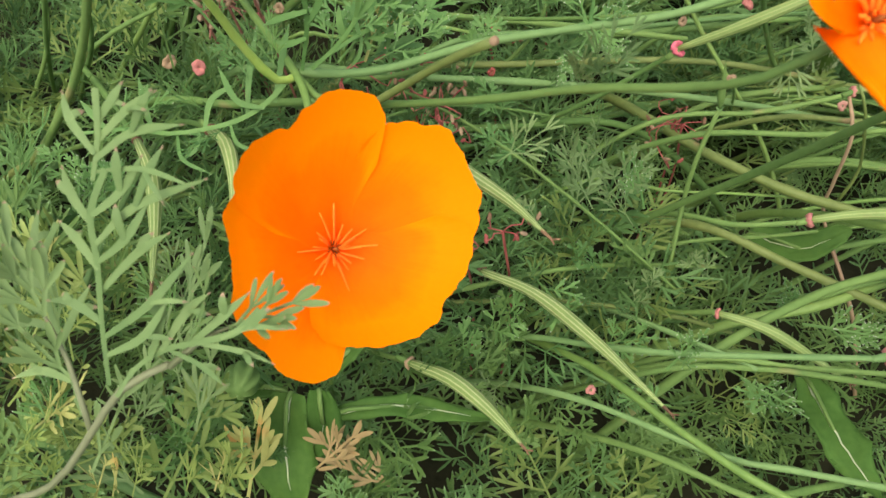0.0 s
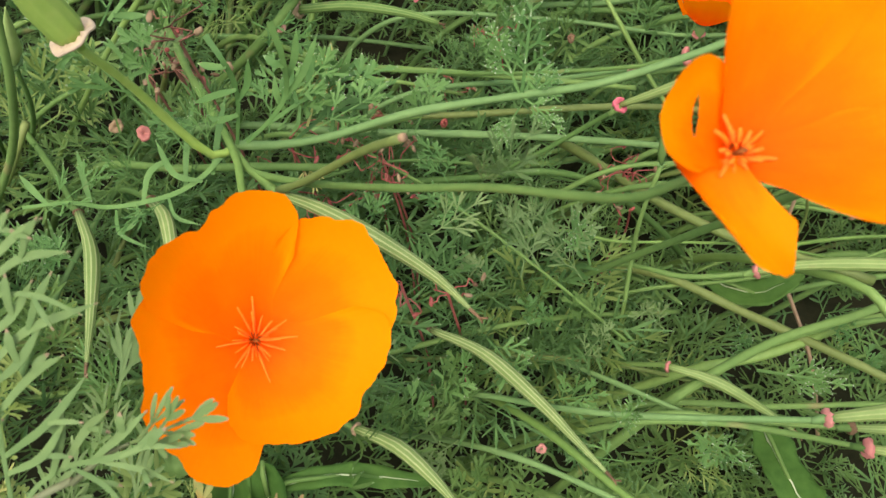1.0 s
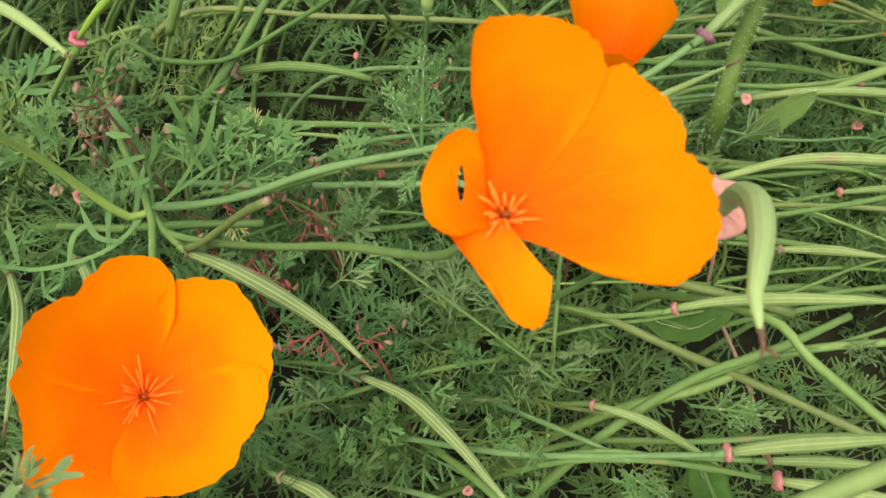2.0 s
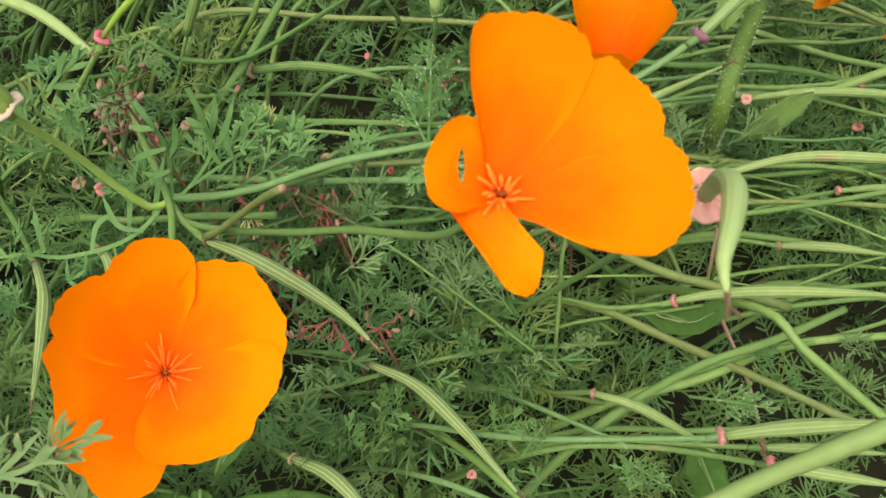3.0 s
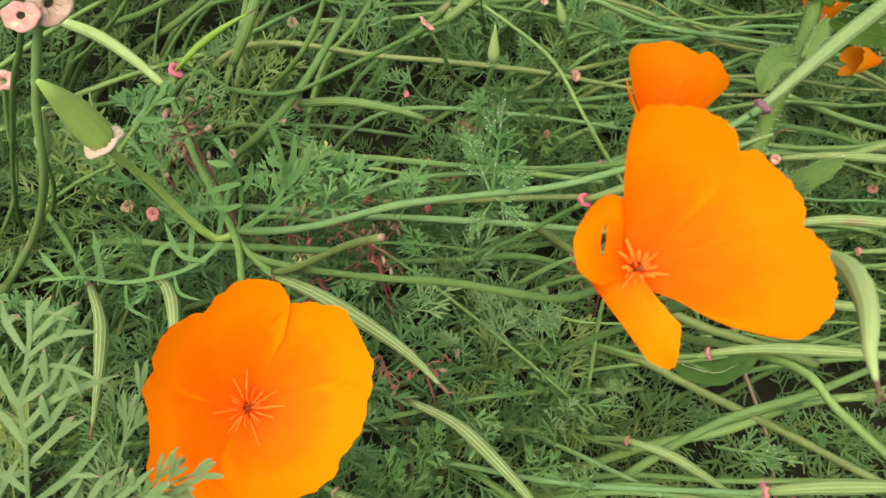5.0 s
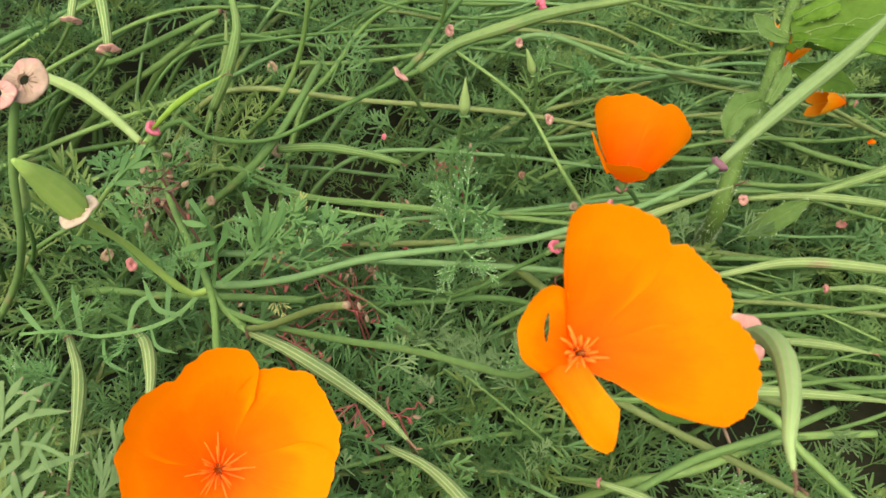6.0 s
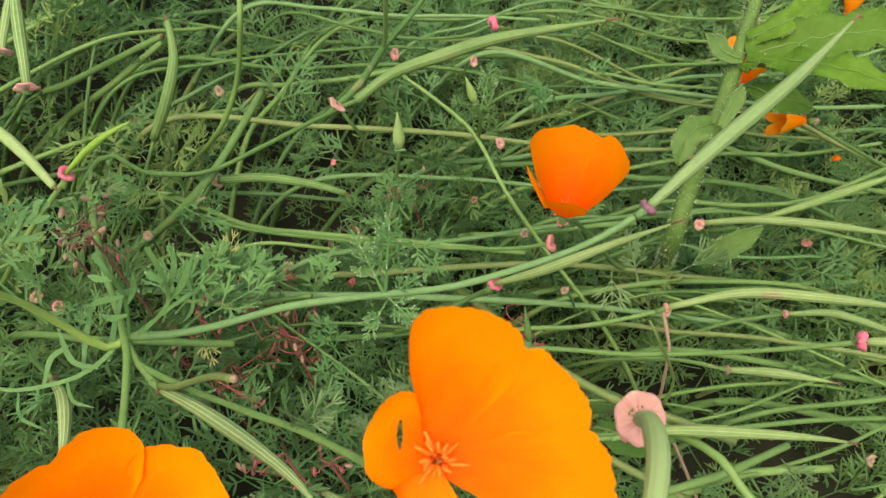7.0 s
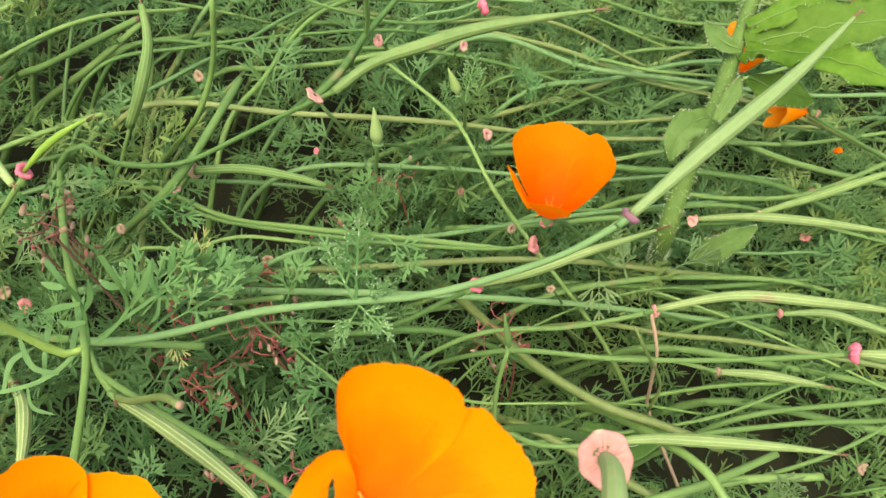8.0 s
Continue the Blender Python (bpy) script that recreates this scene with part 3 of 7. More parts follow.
def ferny(seed, pairs=3, width=0.040, fine=False, lift=0.45):
    """A poppy leaf: opposite segments, each cut into a spray of blunt narrow lobes, arched as a whole."""
    rnd = random.Random(seed)
    V, Fc = [], []
    stations = ((0.0, 0.70), (0.3, 0.92), (0.6, 1.05), (0.82, 0.90), (0.94, 0.55)) if fine else ((0.0, 0.70), (0.55, 1.05), (0.90, 0.62))

    def blade(p, d, up, L, w, bend):
        side = d.cross(up).normalized()
        o, n = len(V), len(stations)
        for t, m in stations:
            c = p + d * (L * t) + up * (bend * t * t * L)
            V.extend((c - side * w * m / 2 + up * w * 0.16, c, c + side * w * m / 2 + up * w * 0.16))
        V.append(p + d * L + up * bend * L)
        for k in range(n - 1):
            a = o + 3 * k
            Fc.append((a, a + 1, a + 4, a + 3))
            Fc.append((a + 1, a + 2, a + 5, a + 4))
        a = o + 3 * (n - 1)
        Fc.append((a, a + 1, a + 3))
        Fc.append((a + 1, a + 2, a + 3))

    def stalk(p, q, w0, w1, up):
        d = (q - p).normalized()
        side = d.cross(up).normalized()
        o = len(V)
        for c, w in ((p, w0), (q, w1)):
            V.extend((c - side * w / 2, c - up * w * 0.2, c + side * w / 2))
        Fc.append((o, o + 1, o + 4, o + 3))
        Fc.append((o + 1, o + 2, o + 5, o + 4))

    def turn(d, up, ang, rise):
        side = d.cross(up).normalized()
        out = (d * math.cos(ang) - side * math.sin(ang) + up * rise).normalized()
        return out, (up - out * up.dot(out)).normalized()

    def segment(p, d, up, L):
        mid = p + d * L * 0.42
        stalk(p, mid, width * 0.45, width * 0.55, up)
        for a, reach in ((-0.95, 0.40), (-0.48, 0.55), (0.0, 0.64), (0.48, 0.55), (0.95, 0.40)):
            if abs(a) > 0.9 and rnd.random() < 0.3:
                continue
            dd, uu = turn(d, up, a + rnd.uniform(-0.16, 0.16), rnd.uniform(-0.25, 0.35))
            start = mid - d * L * 0.14 * (abs(a) > 0.9)
            far, w = L * reach * rnd.uniform(0.75, 1.2), width * rnd.uniform(0.8, 1.15)
            blade(start, dd, uu, far, w, rnd.uniform(-0.15, 0.35))
            if fine:
                for tooth in (-0.5, 0.5):
                    if rnd.random() < 0.75:
                        ee, vv = turn(dd, uu, tooth + rnd.uniform(-0.1, 0.1), rnd.uniform(-0.05, 0.2))
                        blade(start + dd * far * rnd.uniform(0.45, 0.6), ee, vv, far * rnd.uniform(0.3, 0.42), w * 0.85, 0.1)
            if not fine and abs(a) < 0.6 and rnd.random() < 0.5:
                ee, vv = turn(dd, uu, rnd.choice((-0.6, 0.6)), rnd.uniform(-0.1, 0.3))
                blade(start + dd * L * reach * 0.45, ee, vv, L * reach * 0.45, width * 0.8, 0.1)

    d, up = Vector((1, 0, 0)), Vector((0, 0, 1))
    stalk(Vector((0, 0, 0)), Vector((0.68, 0, 0)), width * 0.65, width * 0.45, up)
    for i in range(pairs):
        c = 0.28 + 0.36 * i / max(1, pairs - 1)
        for sgn in (-1, 1):
            dd, uu = turn(d, up, sgn * rnd.uniform(0.65, 1.05), rnd.uniform(-0.6, 1.0) * lift)
            segment(Vector((c + rnd.uniform(-0.03, 0.03), 0, 0)), dd, uu, (0.44 - 0.16 * i / pairs) * rnd.uniform(0.8, 1.15))
    dd, uu = turn(d, up, rnd.uniform(-0.2, 0.2), rnd.uniform(-0.1, 0.3))
    segment(Vector((0.64, 0, 0)), dd, uu, 0.38)
    v = np.array([tuple(q) for q in V], dtype=np.float64)
    droop, sweep = rnd.uniform(0.05, 0.35), rnd.uniform(-0.22, 0.22)
    v[:, 2] -= droop * v[:, 0] ** 2
    v[:, 1] += sweep * v[:, 0] ** 2
    return v, Fc


SPRIG = [fingers(80 + s, forks=1 + s % 2, width=0.060 + 0.006 * (s % 3), wide=0.85, short=1.25) for s in range(5)]
LUSH = [ferny(160 + s, pairs=2 + s % 2, width=0.036 + 0.006 * (s % 3), fine=True, lift=0.6) for s in range(8)]
COARSE = [fingers(40 + s, forks=2 + s % 2, width=0.029 + 0.005 * (s % 3)) for s in range(6)]
TUFT = [ferny(300 + s, pairs=3, width=0.025 + 0.004 * (s % 3), lift=0.6) for s in range(12)]


def scatter_mesh(name, spots, mats, fronds):
    """One mesh of many leaves; spots: (place, 3 x 3 axes, size, which leaf, material)."""
    vs, quads, tris, qi, ti, off = [], [], [], [], [], 0
    split = [(np.array([f for f in fc if len(f) == 4]), np.array([f for f in fc if len(f) == 3])) for _, fc in fronds]
    for place, axes, size, which, mi in spots:
        v = fronds[which][0] * size
        vs.append(v @ axes.T + place)
        q, t = split[which]
        quads.append(q + off); tris.append(t + off)
        qi.append(np.full(len(q), mi)); ti.append(np.full(len(t), 2))
        off += len(v)
    V, Q, T = np.concatenate(vs), np.concatenate(quads), np.concatenate(tris)
    me = bpy.data.meshes.new(name)
    me.vertices.add(len(V)); me.vertices.foreach_set("co", V.astype(np.float32).ravel())
    me.loops.add(len(Q) * 4 + len(T) * 3)
    me.loops.foreach_set("vertex_index", np.concatenate([Q.ravel(), T.ravel()]).astype(np.int32))
    me.polygons.add(len(Q) + len(T))
    starts = np.concatenate([np.arange(len(Q)) * 4, len(Q) * 4 + np.arange(len(T)) * 3]).astype(np.int32)
    me.polygons.foreach_set("loop_start", starts)
    for m in mats:
        me.materials.append(m)
    me.polygons.foreach_set("material_index", np.concatenate(qi + ti).astype(np.int32))
    me.polygons.foreach_set("use_smooth", np.ones(len(Q) + len(T), dtype=bool))
    me.update(calc_edges=True)
    me.validate()
    return me


def axes_of(direction, roll):
    """3 x 3 axes with x along direction, turned about it by roll."""
    x = Vector(direction).normalized()
    y = Vector((0, 0, 1)).cross(x)
    y = y.normalized() if y.length > 1e-3 else Vector((0, 1, 0))
    z = x.cross(y)
    c, s = math.cos(roll), math.sin(roll)
    return np.array(Matrix((x, y * c + z * s, z * c - y * s)).transposed())


def feather_leaf(label, base, tip, mat=LEAF_NEAR, which=0, roll=0.0, coarse=False, lush=False, strap=False):
    """One leaf that can be told apart, on the plant that roots nearest to it."""
    base, tip = Vector(base), Vector(tip)
    pool = SPRIG if strap else LUSH if lush else COARSE if coarse else FRONDS
    plant = plant_near(base)
    d = tip - base
    v, f = pool[which % len(pool)]
    pts = (v * d.length) @ axes_of(d, roll).T + np.array(base - plant.location)
    tips = {LEAF_NEAR: TIP_WHITE, LEAF_PALE: LEAF_TIP, LEAF_LIME: LEAF_TIP}
    return part("leaf", mesh_of("leaf", [Vector(q) for q in pts], f, [mat, tips.get(mat, mat)], [int(len(q) == 3) for q in f]), plant, label)


def leafy_sprig(label, stalk, n, size, mat=SPRIG_GREEN, seed=0):
    """A stalk set with small fingered leaves that point along it."""
    rnd = random.Random(seed)
    at = Vector(stalk[0])
    t = thing("poppy_sprig", at, label, "leafy sprig", "leafy sprigs at the front")
    line = spline(local(stalk, at), 0.004)
    v, f = tube(line, lambda q: 0.0007 - 0.0003 * q, 7, wobble=0.2)
    part("stalk", mesh_of("stalk", v, f, [GREYISH]), t)
    for i in range(n):
        q = 0.25 + 0.75 * (i + 0.5) / n
        k = min(int(q * (len(line) - 1)), len(line) - 2)
        d = (line[k + 1] - line[k]).normalized()
        if i < n - 1:
            d.rotate(Matrix.Rotation((-1) ** i * rnd.uniform(0.25, 0.65), 3, "Z"))
            d.z += rnd.uniform(-0.15, 0.25)
        else:
            k = len(line) - 2
        v, f = SPRIG[rnd.randrange(5)]
        pts = (v * size * rnd.uniform(0.8, 1.15)) @ axes_of(d, rnd.uniform(-0.5, 0.5)).T + np.array(line[k])
        part("leaf", mesh_of("leaf", [Vector(p) for p in pts], f, [mat, TIP_RED], [int(len(p) == 3) for p in f]), t)
    return t


def finger_leaf(label, rachis, lobes, half=0.00105, mat=LEAF_NEAR, tips=LEAF_TIP):
    """A coarse leaf of long flat lobes along a bent midrib, on the plant that roots nearest to it."""
    plant = plant_near(rachis[0])
    at = plant.location

    def ribbon(points, width):
        line = spline(local(points, at), 0.0007)
        n, verts, faces = len(line), [], []
        for k, c in enumerate(line):
            t = k / (n - 1)
            d = (line[min(k + 1, n - 1)] - line[max(k - 1, 0)]).normalized()
            side = d.cross(Vector((0, -0.4, 0.9))).normalized()
            up = side.cross(d)
            w = width(t) * (1 + 0.10 * noise.noise(c * 300))
            rim = [c + side * (w * q) + up * (w * 0.10 * abs(q)) for q in (-1, 0, 1)]
            verts += rim + [p - up * 0.00025 for p in rim]
        for k in range(n - 1):
            i, j = 6 * k, 6 * k + 6
            faces += [(i, i + 1, j + 1, j), (i + 1, i + 2, j + 2, j + 1), (i + 4, i + 3, j + 3, j + 4), (i + 5, i + 4, j + 4, j + 5)]
        return verts, faces, [int(k >= 4 * (n - 2)) for k in range(len(faces))]

    v, f, _ = ribbon(rachis, lambda t: half * (0.55 + 0.35 * t))
    leaf = part("leaf", mesh_of("leaf", v, f, [mat]), plant, label)
    if mat is SPRIG_GREEN:
        lobes, twist = list(lobes), random.Random(len(lobes))
        for a, b, c in list(lobes):
            b, c = Vector(b), Vector(c)
            arm = (c - b) * twist.uniform(0.55, 0.85)
            arm.rotate(Matrix.Rotation(twist.choice((-1, 1)) * twist.uniform(0.45, 0.8), 3, Vector((0, -0.4, 0.9))))
            arm.z += twist.uniform(-0.003, 0.003)
            lobes.append((b, b + arm * 0.5 + Vector((0, 0, 0.0008)), b + arm))
    for lobe in lobes:
        slim = 0.62 if lobe[-1][1] < lobe[0][1] else 1.0
        v, f, tip = ribbon(lobe, lambda t: slim * half * (0.62 + 0.48 * math.sin(min(1.57, 2.6 * t))) * (1 if t < 0.6 else max(0.12, 1 - ((t - 0.6) / 0.4) ** 1.7)))
        part("lobe", mesh_of("lobe", v, f, [mat, tips], tip), leaf)
    return leaf


def broad_leaf_mesh(points, half, wave=0.12, teeth=0.0, trough=0.25, mat=BROAD, seed=0, facing=(0, 0, 1), thick=0.0005, crinkle=0.0, margin=None):
    """A broad blade along a line, with a trough at the midrib, wavy margin and a real thickness."""
    line = spline(points, 0.004)
    n, m = len(line), 8
    top, faces = [], []
    for i, c in enumerate(line):
        d = (line[min(i + 1, n - 1)] - line[max(i - 1, 0)]).normalized()
        side = d.cross(Vector(facing)).normalized()
        up = side.cross(d)
        t = i / (n - 1)
        w = half * (math.sin(math.pi * min(1, 0.10 + t * 0.9)) ** 0.6 if t < 0.97 else 0.12)
        w *= 1 + teeth * (1 if i % 3 == 0 else -0.4)
        for k in range(m + 1):
            s = -1 + 2 * k / m
            lift = w * (trough * abs(s) - 0.18 * s * s) + half * wave * abs(s) ** 1.5 * math.sin(i * 0.9 + seed + (2 if s > 0 else 0))
            lift += half * 0.20 * noise.noise(Vector((i * 0.8, s * 2.6, seed))) + half * 0.09 * noise.noise(Vector((i * 2.1, s * 6, seed + 5)))
            lift += half * crinkle * (noise.noise(Vector((i * 1.1, s * 3.5, seed + 9))) + 0.6 * noise.noise(Vector((i * 2.6, s * 8, seed + 2))))
            top.append(c + side * (w * s) + up * lift)
            if margin is not None and k in (0, m // 2, m):
                margin[2 * k // m].append(top[-1])
    low = [q - Vector(facing) * thick for q in top]
    off = len(top)
    for i in range(n - 1):
        for k in range(m):
            a = i * (m + 1) + k
            q = (a, a + 1, a + m + 2, a + m + 1)
            faces.append(q)
            faces.append(tuple(off + x for x in reversed(q)))
        for a, b in ((i * (m + 1), (i + 1) * (m + 1)), ((i + 1) * (m + 1) + m, i * (m + 1) + m)):
            faces.append((a, b, b + off, a + off))
    return mesh_of("leaf", top + low, faces, [mat])


def rib_mesh(line, r, lift=0.0003, mat=RIB):
    line = [p + Vector((0, 0, lift)) for p in line]
    v, f = tube(line[:-2], lambda t: r * (1 - 0.75 * t), 6)
    return mesh_of("midrib", v, f, [mat])


def hair_mesh(line, r, n, length, seed):
    rnd = random.Random(seed)
    verts, faces = [], []
    for _ in range(n):
        i = rnd.randrange(1, len(line) - 1)
        c = line[i].lerp(line[i + 1], rnd.random())
        d = (line[i + 1] - line[i - 1]).normalized()
        o = d.orthogonal().normalized()
        o.rotate(Matrix.Rotation(rnd.uniform(0, 6.28), 3, d))
        s = d.cross(o) * 0.00020
        b = c + o * r * 0.9
        k = len(verts)
        verts += [b - s, b + s, b + d * 0.0003, b + o * length * rnd.uniform(0.6, 1.1) + d * rnd.uniform(-0.0004, 0.0006)]
        faces += [(k, k + 1, k + 3), (k + 1, k + 2, k + 3), (k + 2, k, k + 3)]
    return mesh_of("hairs", verts, faces, [HAIR], smooth=False)

# open flowers
poppy("wide open orange poppy facing up, petals lapping over", (-0.0395, -0.049, 0.214), (0.36, -0.44, 0.82), (0.995, -0.083, -0.06),
      [dict(az=28, half=54, lengths=(0.0265, 0.0278, 0.0284, 0.0290, 0.0307, 0.0320, 0.0321, 0.0328, 0.0338, 0.0314, 0.0300, 0.0275), layer=-0.0004, ruffle=0.0006, curl=0.0012),
       dict(az=210, half=63, lengths=(0.0245, 0.0278, 0.0284, 0.0262, 0.0257, 0.0266, 0.0292, 0.0302, 0.0297, 0.0316, 0.0313, 0.0302, 0.0255), layer=-0.0014, ruffle=0.0006),
       dict(az=119, half=50, lengths=(0.0250, 0.0312, 0.0333, 0.0336, 0.0331, 0.0312, 0.0288, 0.0298, 0.0303, 0.0301, 0.0293, 0.0270, 0.0185), layer=0.0008, ruffle=0.0007),
       dict(az=-50, half=70, lengths=(0.0165, 0.0205, 0.0224, 0.0228, 0.0231, 0.0241, 0.0251, 0.0260, 0.0268, 0.0254, 0.0268, 0.0281, 0.0290, 0.0296, 0.0270), layer=0.0012, ruffle=0.0008)],
      [(-0.1145, 0.1789, 0.13), (-0.0816, 0.0938, 0.168), (-0.0579, 0.0401, 0.186), (-0.0498, 0.0118, 0.195)], 0.0195, stamens=34, reach=0.0104, mat=PETAL_RICH, stem_mat=BRIGHT, stem_r=0.0016, span=0.0292, stout=1.35)
poppy("half open orange poppy with one drooping narrow petal", (0.0545, -0.0665, 0.294), (0.15, -0.38, 0.91), (0.991, -0.103, -0.09),
      [dict(az=35, half=29, lengths=(0.0225, 0.0236, 0.0244, 0.0244, 0.0241, 0.0237, 0.0240, 0.0222, 0.0205), ruffle=0.0003),
       dict(az=81, half=33, lengths=(0.0195, 0.0225, 0.0238, 0.0243, 0.0246, 0.0248, 0.0248, 0.0245, 0.0236, 0.0190), layer=0.0004, ruffle=0.0003, roll=0.0030),
       dict(az=-10, half=32, lengths=(0.0200, 0.0245, 0.0257, 0.0262, 0.0262, 0.0258, 0.0252, 0.0243, 0.0234, 0.0215), layer=0.0003, ruffle=0.0004),
       dict(az=-83, half=17, lengths=(0.0165, 0.0180, 0.0186, 0.0180, 0.0162), depth=0.010, strap=0.0046, shift=-0.0052),
       dict(az=158, half=50, lengths=(0.0128, 0.0140, 0.0140, 0.0130, 0.0110), depth=0.0165, fold=0.002, slit=(-0.0072, 0.0006, 0.0046, 0.0030))],
      [(-0.0552, 0.0325, 0.187), (-0.0477, 0.022, 0.19), (-0.0271, 0.0037, 0.205), (0.0013, -0.0212, 0.232), (0.0212, -0.0387, 0.253), (0.0364, -0.0535, 0.268), (0.0444, -0.0628, 0.28)], 0.0175, stamens=28, reach=0.0050, collar=PURPLE, root=False, stem_r=0.00105, anther=ANTHER_PALE, stout=1.9, span=0.0242)
poppy("deep orange cup-shaped poppy among green stems", (0.1199, 0.0811, 0.1700), (0.16, 0.19, 0.97), (0.994, -0.107, -0.037),
      [dict(az=96, half=72, lengths=(0.0195, 0.0200, 0.0202, 0.0203, 0.0206, 0.0207, 0.0207, 0.0208, 0.0210, 0.0212, 0.0208, 0.0178), ruffle=0.0005),
       dict(az=180, half=15, lengths=(0.0110, 0.0175, 0.0165, 0.0196, 0.0202, 0.0150, 0.0185, 0.0110), layer=-0.0035, ruffle=0.0004),
       dict(az=8, half=54, lengths=(0.0180, 0.0198, 0.0201, 0.0203, 0.0205, 0.0206, 0.0200), layer=0.0008, ruffle=0.0006),
       dict(az=-112, half=52, lengths=(0.0120, 0.0142, 0.0156, 0.0164, 0.0166, 0.0154, 0.0125), layer=-0.0020, ruffle=0.0005)],
      [(0.1726, 0.1194, 0.06), (0.1503, 0.1106, 0.1), (0.1325, 0.0967, 0.14)], 0.026, cup=1.75, rise=0.66, stamens=14, reach=0.009, mat=PETAL_DEEP, span=0.0195)
poppy("small orange poppy nodding behind a bristly leaf", (0.2855, 0.1739, 0.1080), (-0.86, 0.14, 0.12), (0.3, -0.9, 0.2),
      [dict(az=0, half=56, lengths=(0.008, 0.0100, 0.0110, 0.0100, 0.008)), dict(az=180, half=56, lengths=(0.008, 0.0095, 0.0105, 0.0100, 0.008)),
       dict(az=90, half=56, lengths=(0.007, 0.0100, 0.0100, 0.0095, 0.007), layer=0.0006), dict(az=270, half=56, lengths=(0.007, 0.0095, 0.0105, 0.0095, 0.007), layer=0.0006)],
      [(0.3512, 0.169, 0.06), (0.3113, 0.17, 0.09), (0.2892, 0.174, 0.105)], 0.015, cup=1.2, rise=0.75, stamens=8, reach=0.006, mat=PETAL_GOLD)
poppy("small orange poppy seen past a bristly stalk", (0.2685, 0.2240, 0.0930), (0.15, 0.35, 0.92), (0.97, -0.1, 0.0),
      [dict(az=60, half=58, lengths=(0.013, 0.0165, 0.0175, 0.0165, 0.013)), dict(az=240, half=58, lengths=(0.011, 0.0130, 0.0140, 0.0135, 0.011)),
       dict(az=150, half=58, lengths=(0.011, 0.0140, 0.0140, 0.0135, 0.011), layer=0.0006), dict(az=330, half=58, lengths=(0.014, 0.0190, 0.0210, 0.0195, 0.014), layer=0.0006)],
      [(0.2891, 0.2422, 0.02), (0.2740, 0.2280, 0.0620)], 0.021, cup=1.3, stamens=12, reach=0.006, mat=PETAL_GOLD)
poppy("small orange poppy far back in the bed", (0.3975, 0.3252, 0.0500), (0.15, 0.35, 0.92), (0.97, -0.1, 0.0),
      [dict(az=30, half=58, lengths=(0.0065, 0.0081, 0.0088, 0.0081, 0.0065)), dict(az=210, half=58, lengths=(0.0052, 0.0062, 0.0065, 0.0065, 0.0052)),
       dict(az=120, half=58, lengths=(0.0052, 0.0065, 0.0065, 0.0062, 0.0052), layer=0.0006), dict(az=300, half=58, lengths=(0.0059, 0.0075, 0.0084, 0.0078, 0.0059), layer=0.0006)],
      [(0.4216, 0.3452, 0.02), (0.4076, 0.3292, 0.0200)], 0.013, cup=1.3, stamens=12, reach=0.006, mat=PETAL_GOLD)

# seed pods
seed_pod("ribbed green seed pod on a thin lying stem",
         [(-0.0548, 0.0337, 0.187), (-0.0487, 0.0226, 0.19), (-0.0381, 0.0093, 0.194)],
         [(-0.0375, 0.0088, 0.194), (-0.0236, -0.0014, 0.197), (-0.0067, -0.0153, 0.197), (0.0073, -0.0284, 0.196), (0.0165, -0.0403, 0.195)], r=0.0026, ridge=RIDGE_PALE, collar=BROWN, collar_r=0.0021, root=False)
seed_pod("long curved seed pod with pale ribs and dry beak",
         [(-0.0359, 0.0242, 0.075), (-0.0153, 0.0117, 0.09), (0.0003, 0.0003, 0.1)],
         [(0.0011, -0.0004, 0.1), (0.0211, -0.0173, 0.108), (0.0377, -0.0423, 0.118), (0.0471, -0.0603, 0.126), (0.0549, -0.0744, 0.131)], r=0.0027, ridge=RIDGE_PALE, collar=BROWN, collar_r=0.0026)
seed_pod("short plump seed pod with pale ribs",
         [(-0.0461, -0.0266, 0.09), (-0.0306, -0.0422, 0.115)],
         [(-0.0298, -0.0427, 0.115), (-0.0146, -0.0526, 0.12), (-0.0025, -0.0669, 0.125), (0.0065, -0.0805, 0.128)], r=0.0028, ridge=RIDGE_PALE, collar=TAN, collar_r=0.0024)
seed_pod("hanging striped seed pod, yellowing at the tip",
         [(-0.1558, 0.0898, 0.15), (-0.1376, 0.0637, 0.155), (-0.1216, 0.0373, 0.16)],
         [(-0.121, 0.0367, 0.16), (-0.1113, 0.0154, 0.165), (-0.106, -0.0086, 0.17), (-0.1039, -0.0316, 0.172)], r=0.0026, ridge=RIDGE_PALE, collar=BROWN, collar_r=0.0019, root=False)
seed_pod("hanging striped seed pod beside an open poppy",
         [(-0.116, 0.0594, 0.14), (-0.0931, 0.0352, 0.165)],
         [(-0.0924, 0.0343, 0.165), (-0.0841, 0.0226, 0.17), (-0.08, 0.0061, 0.172), (-0.0806, -0.0118, 0.17)], r=0.0026, ridge=RIDGE_PALE, collar=BROWN, collar_r=0.0022)
seed_pod("young cone-shaped pod with a wide pale collar",
         [(-0.0552, 0.0351, 0.187), (-0.0616, 0.0311, 0.19), (-0.0676, 0.0309, 0.205), (-0.0713, 0.0274, 0.228), (-0.0739, 0.0194, 0.252)],
         [(-0.0733, 0.0175, 0.258), (-0.0747, 0.0178, 0.264), (-0.076, 0.0157, 0.275), (-0.0769, 0.0115, 0.287)], r=0.0046, collar=CREAM, collar_r=0.0060, green=CONE, ridge=CONE, fat=0.12, blunt=0.8, stem_r=0.0014, stem_mat=CONE, root=False, beak=False)
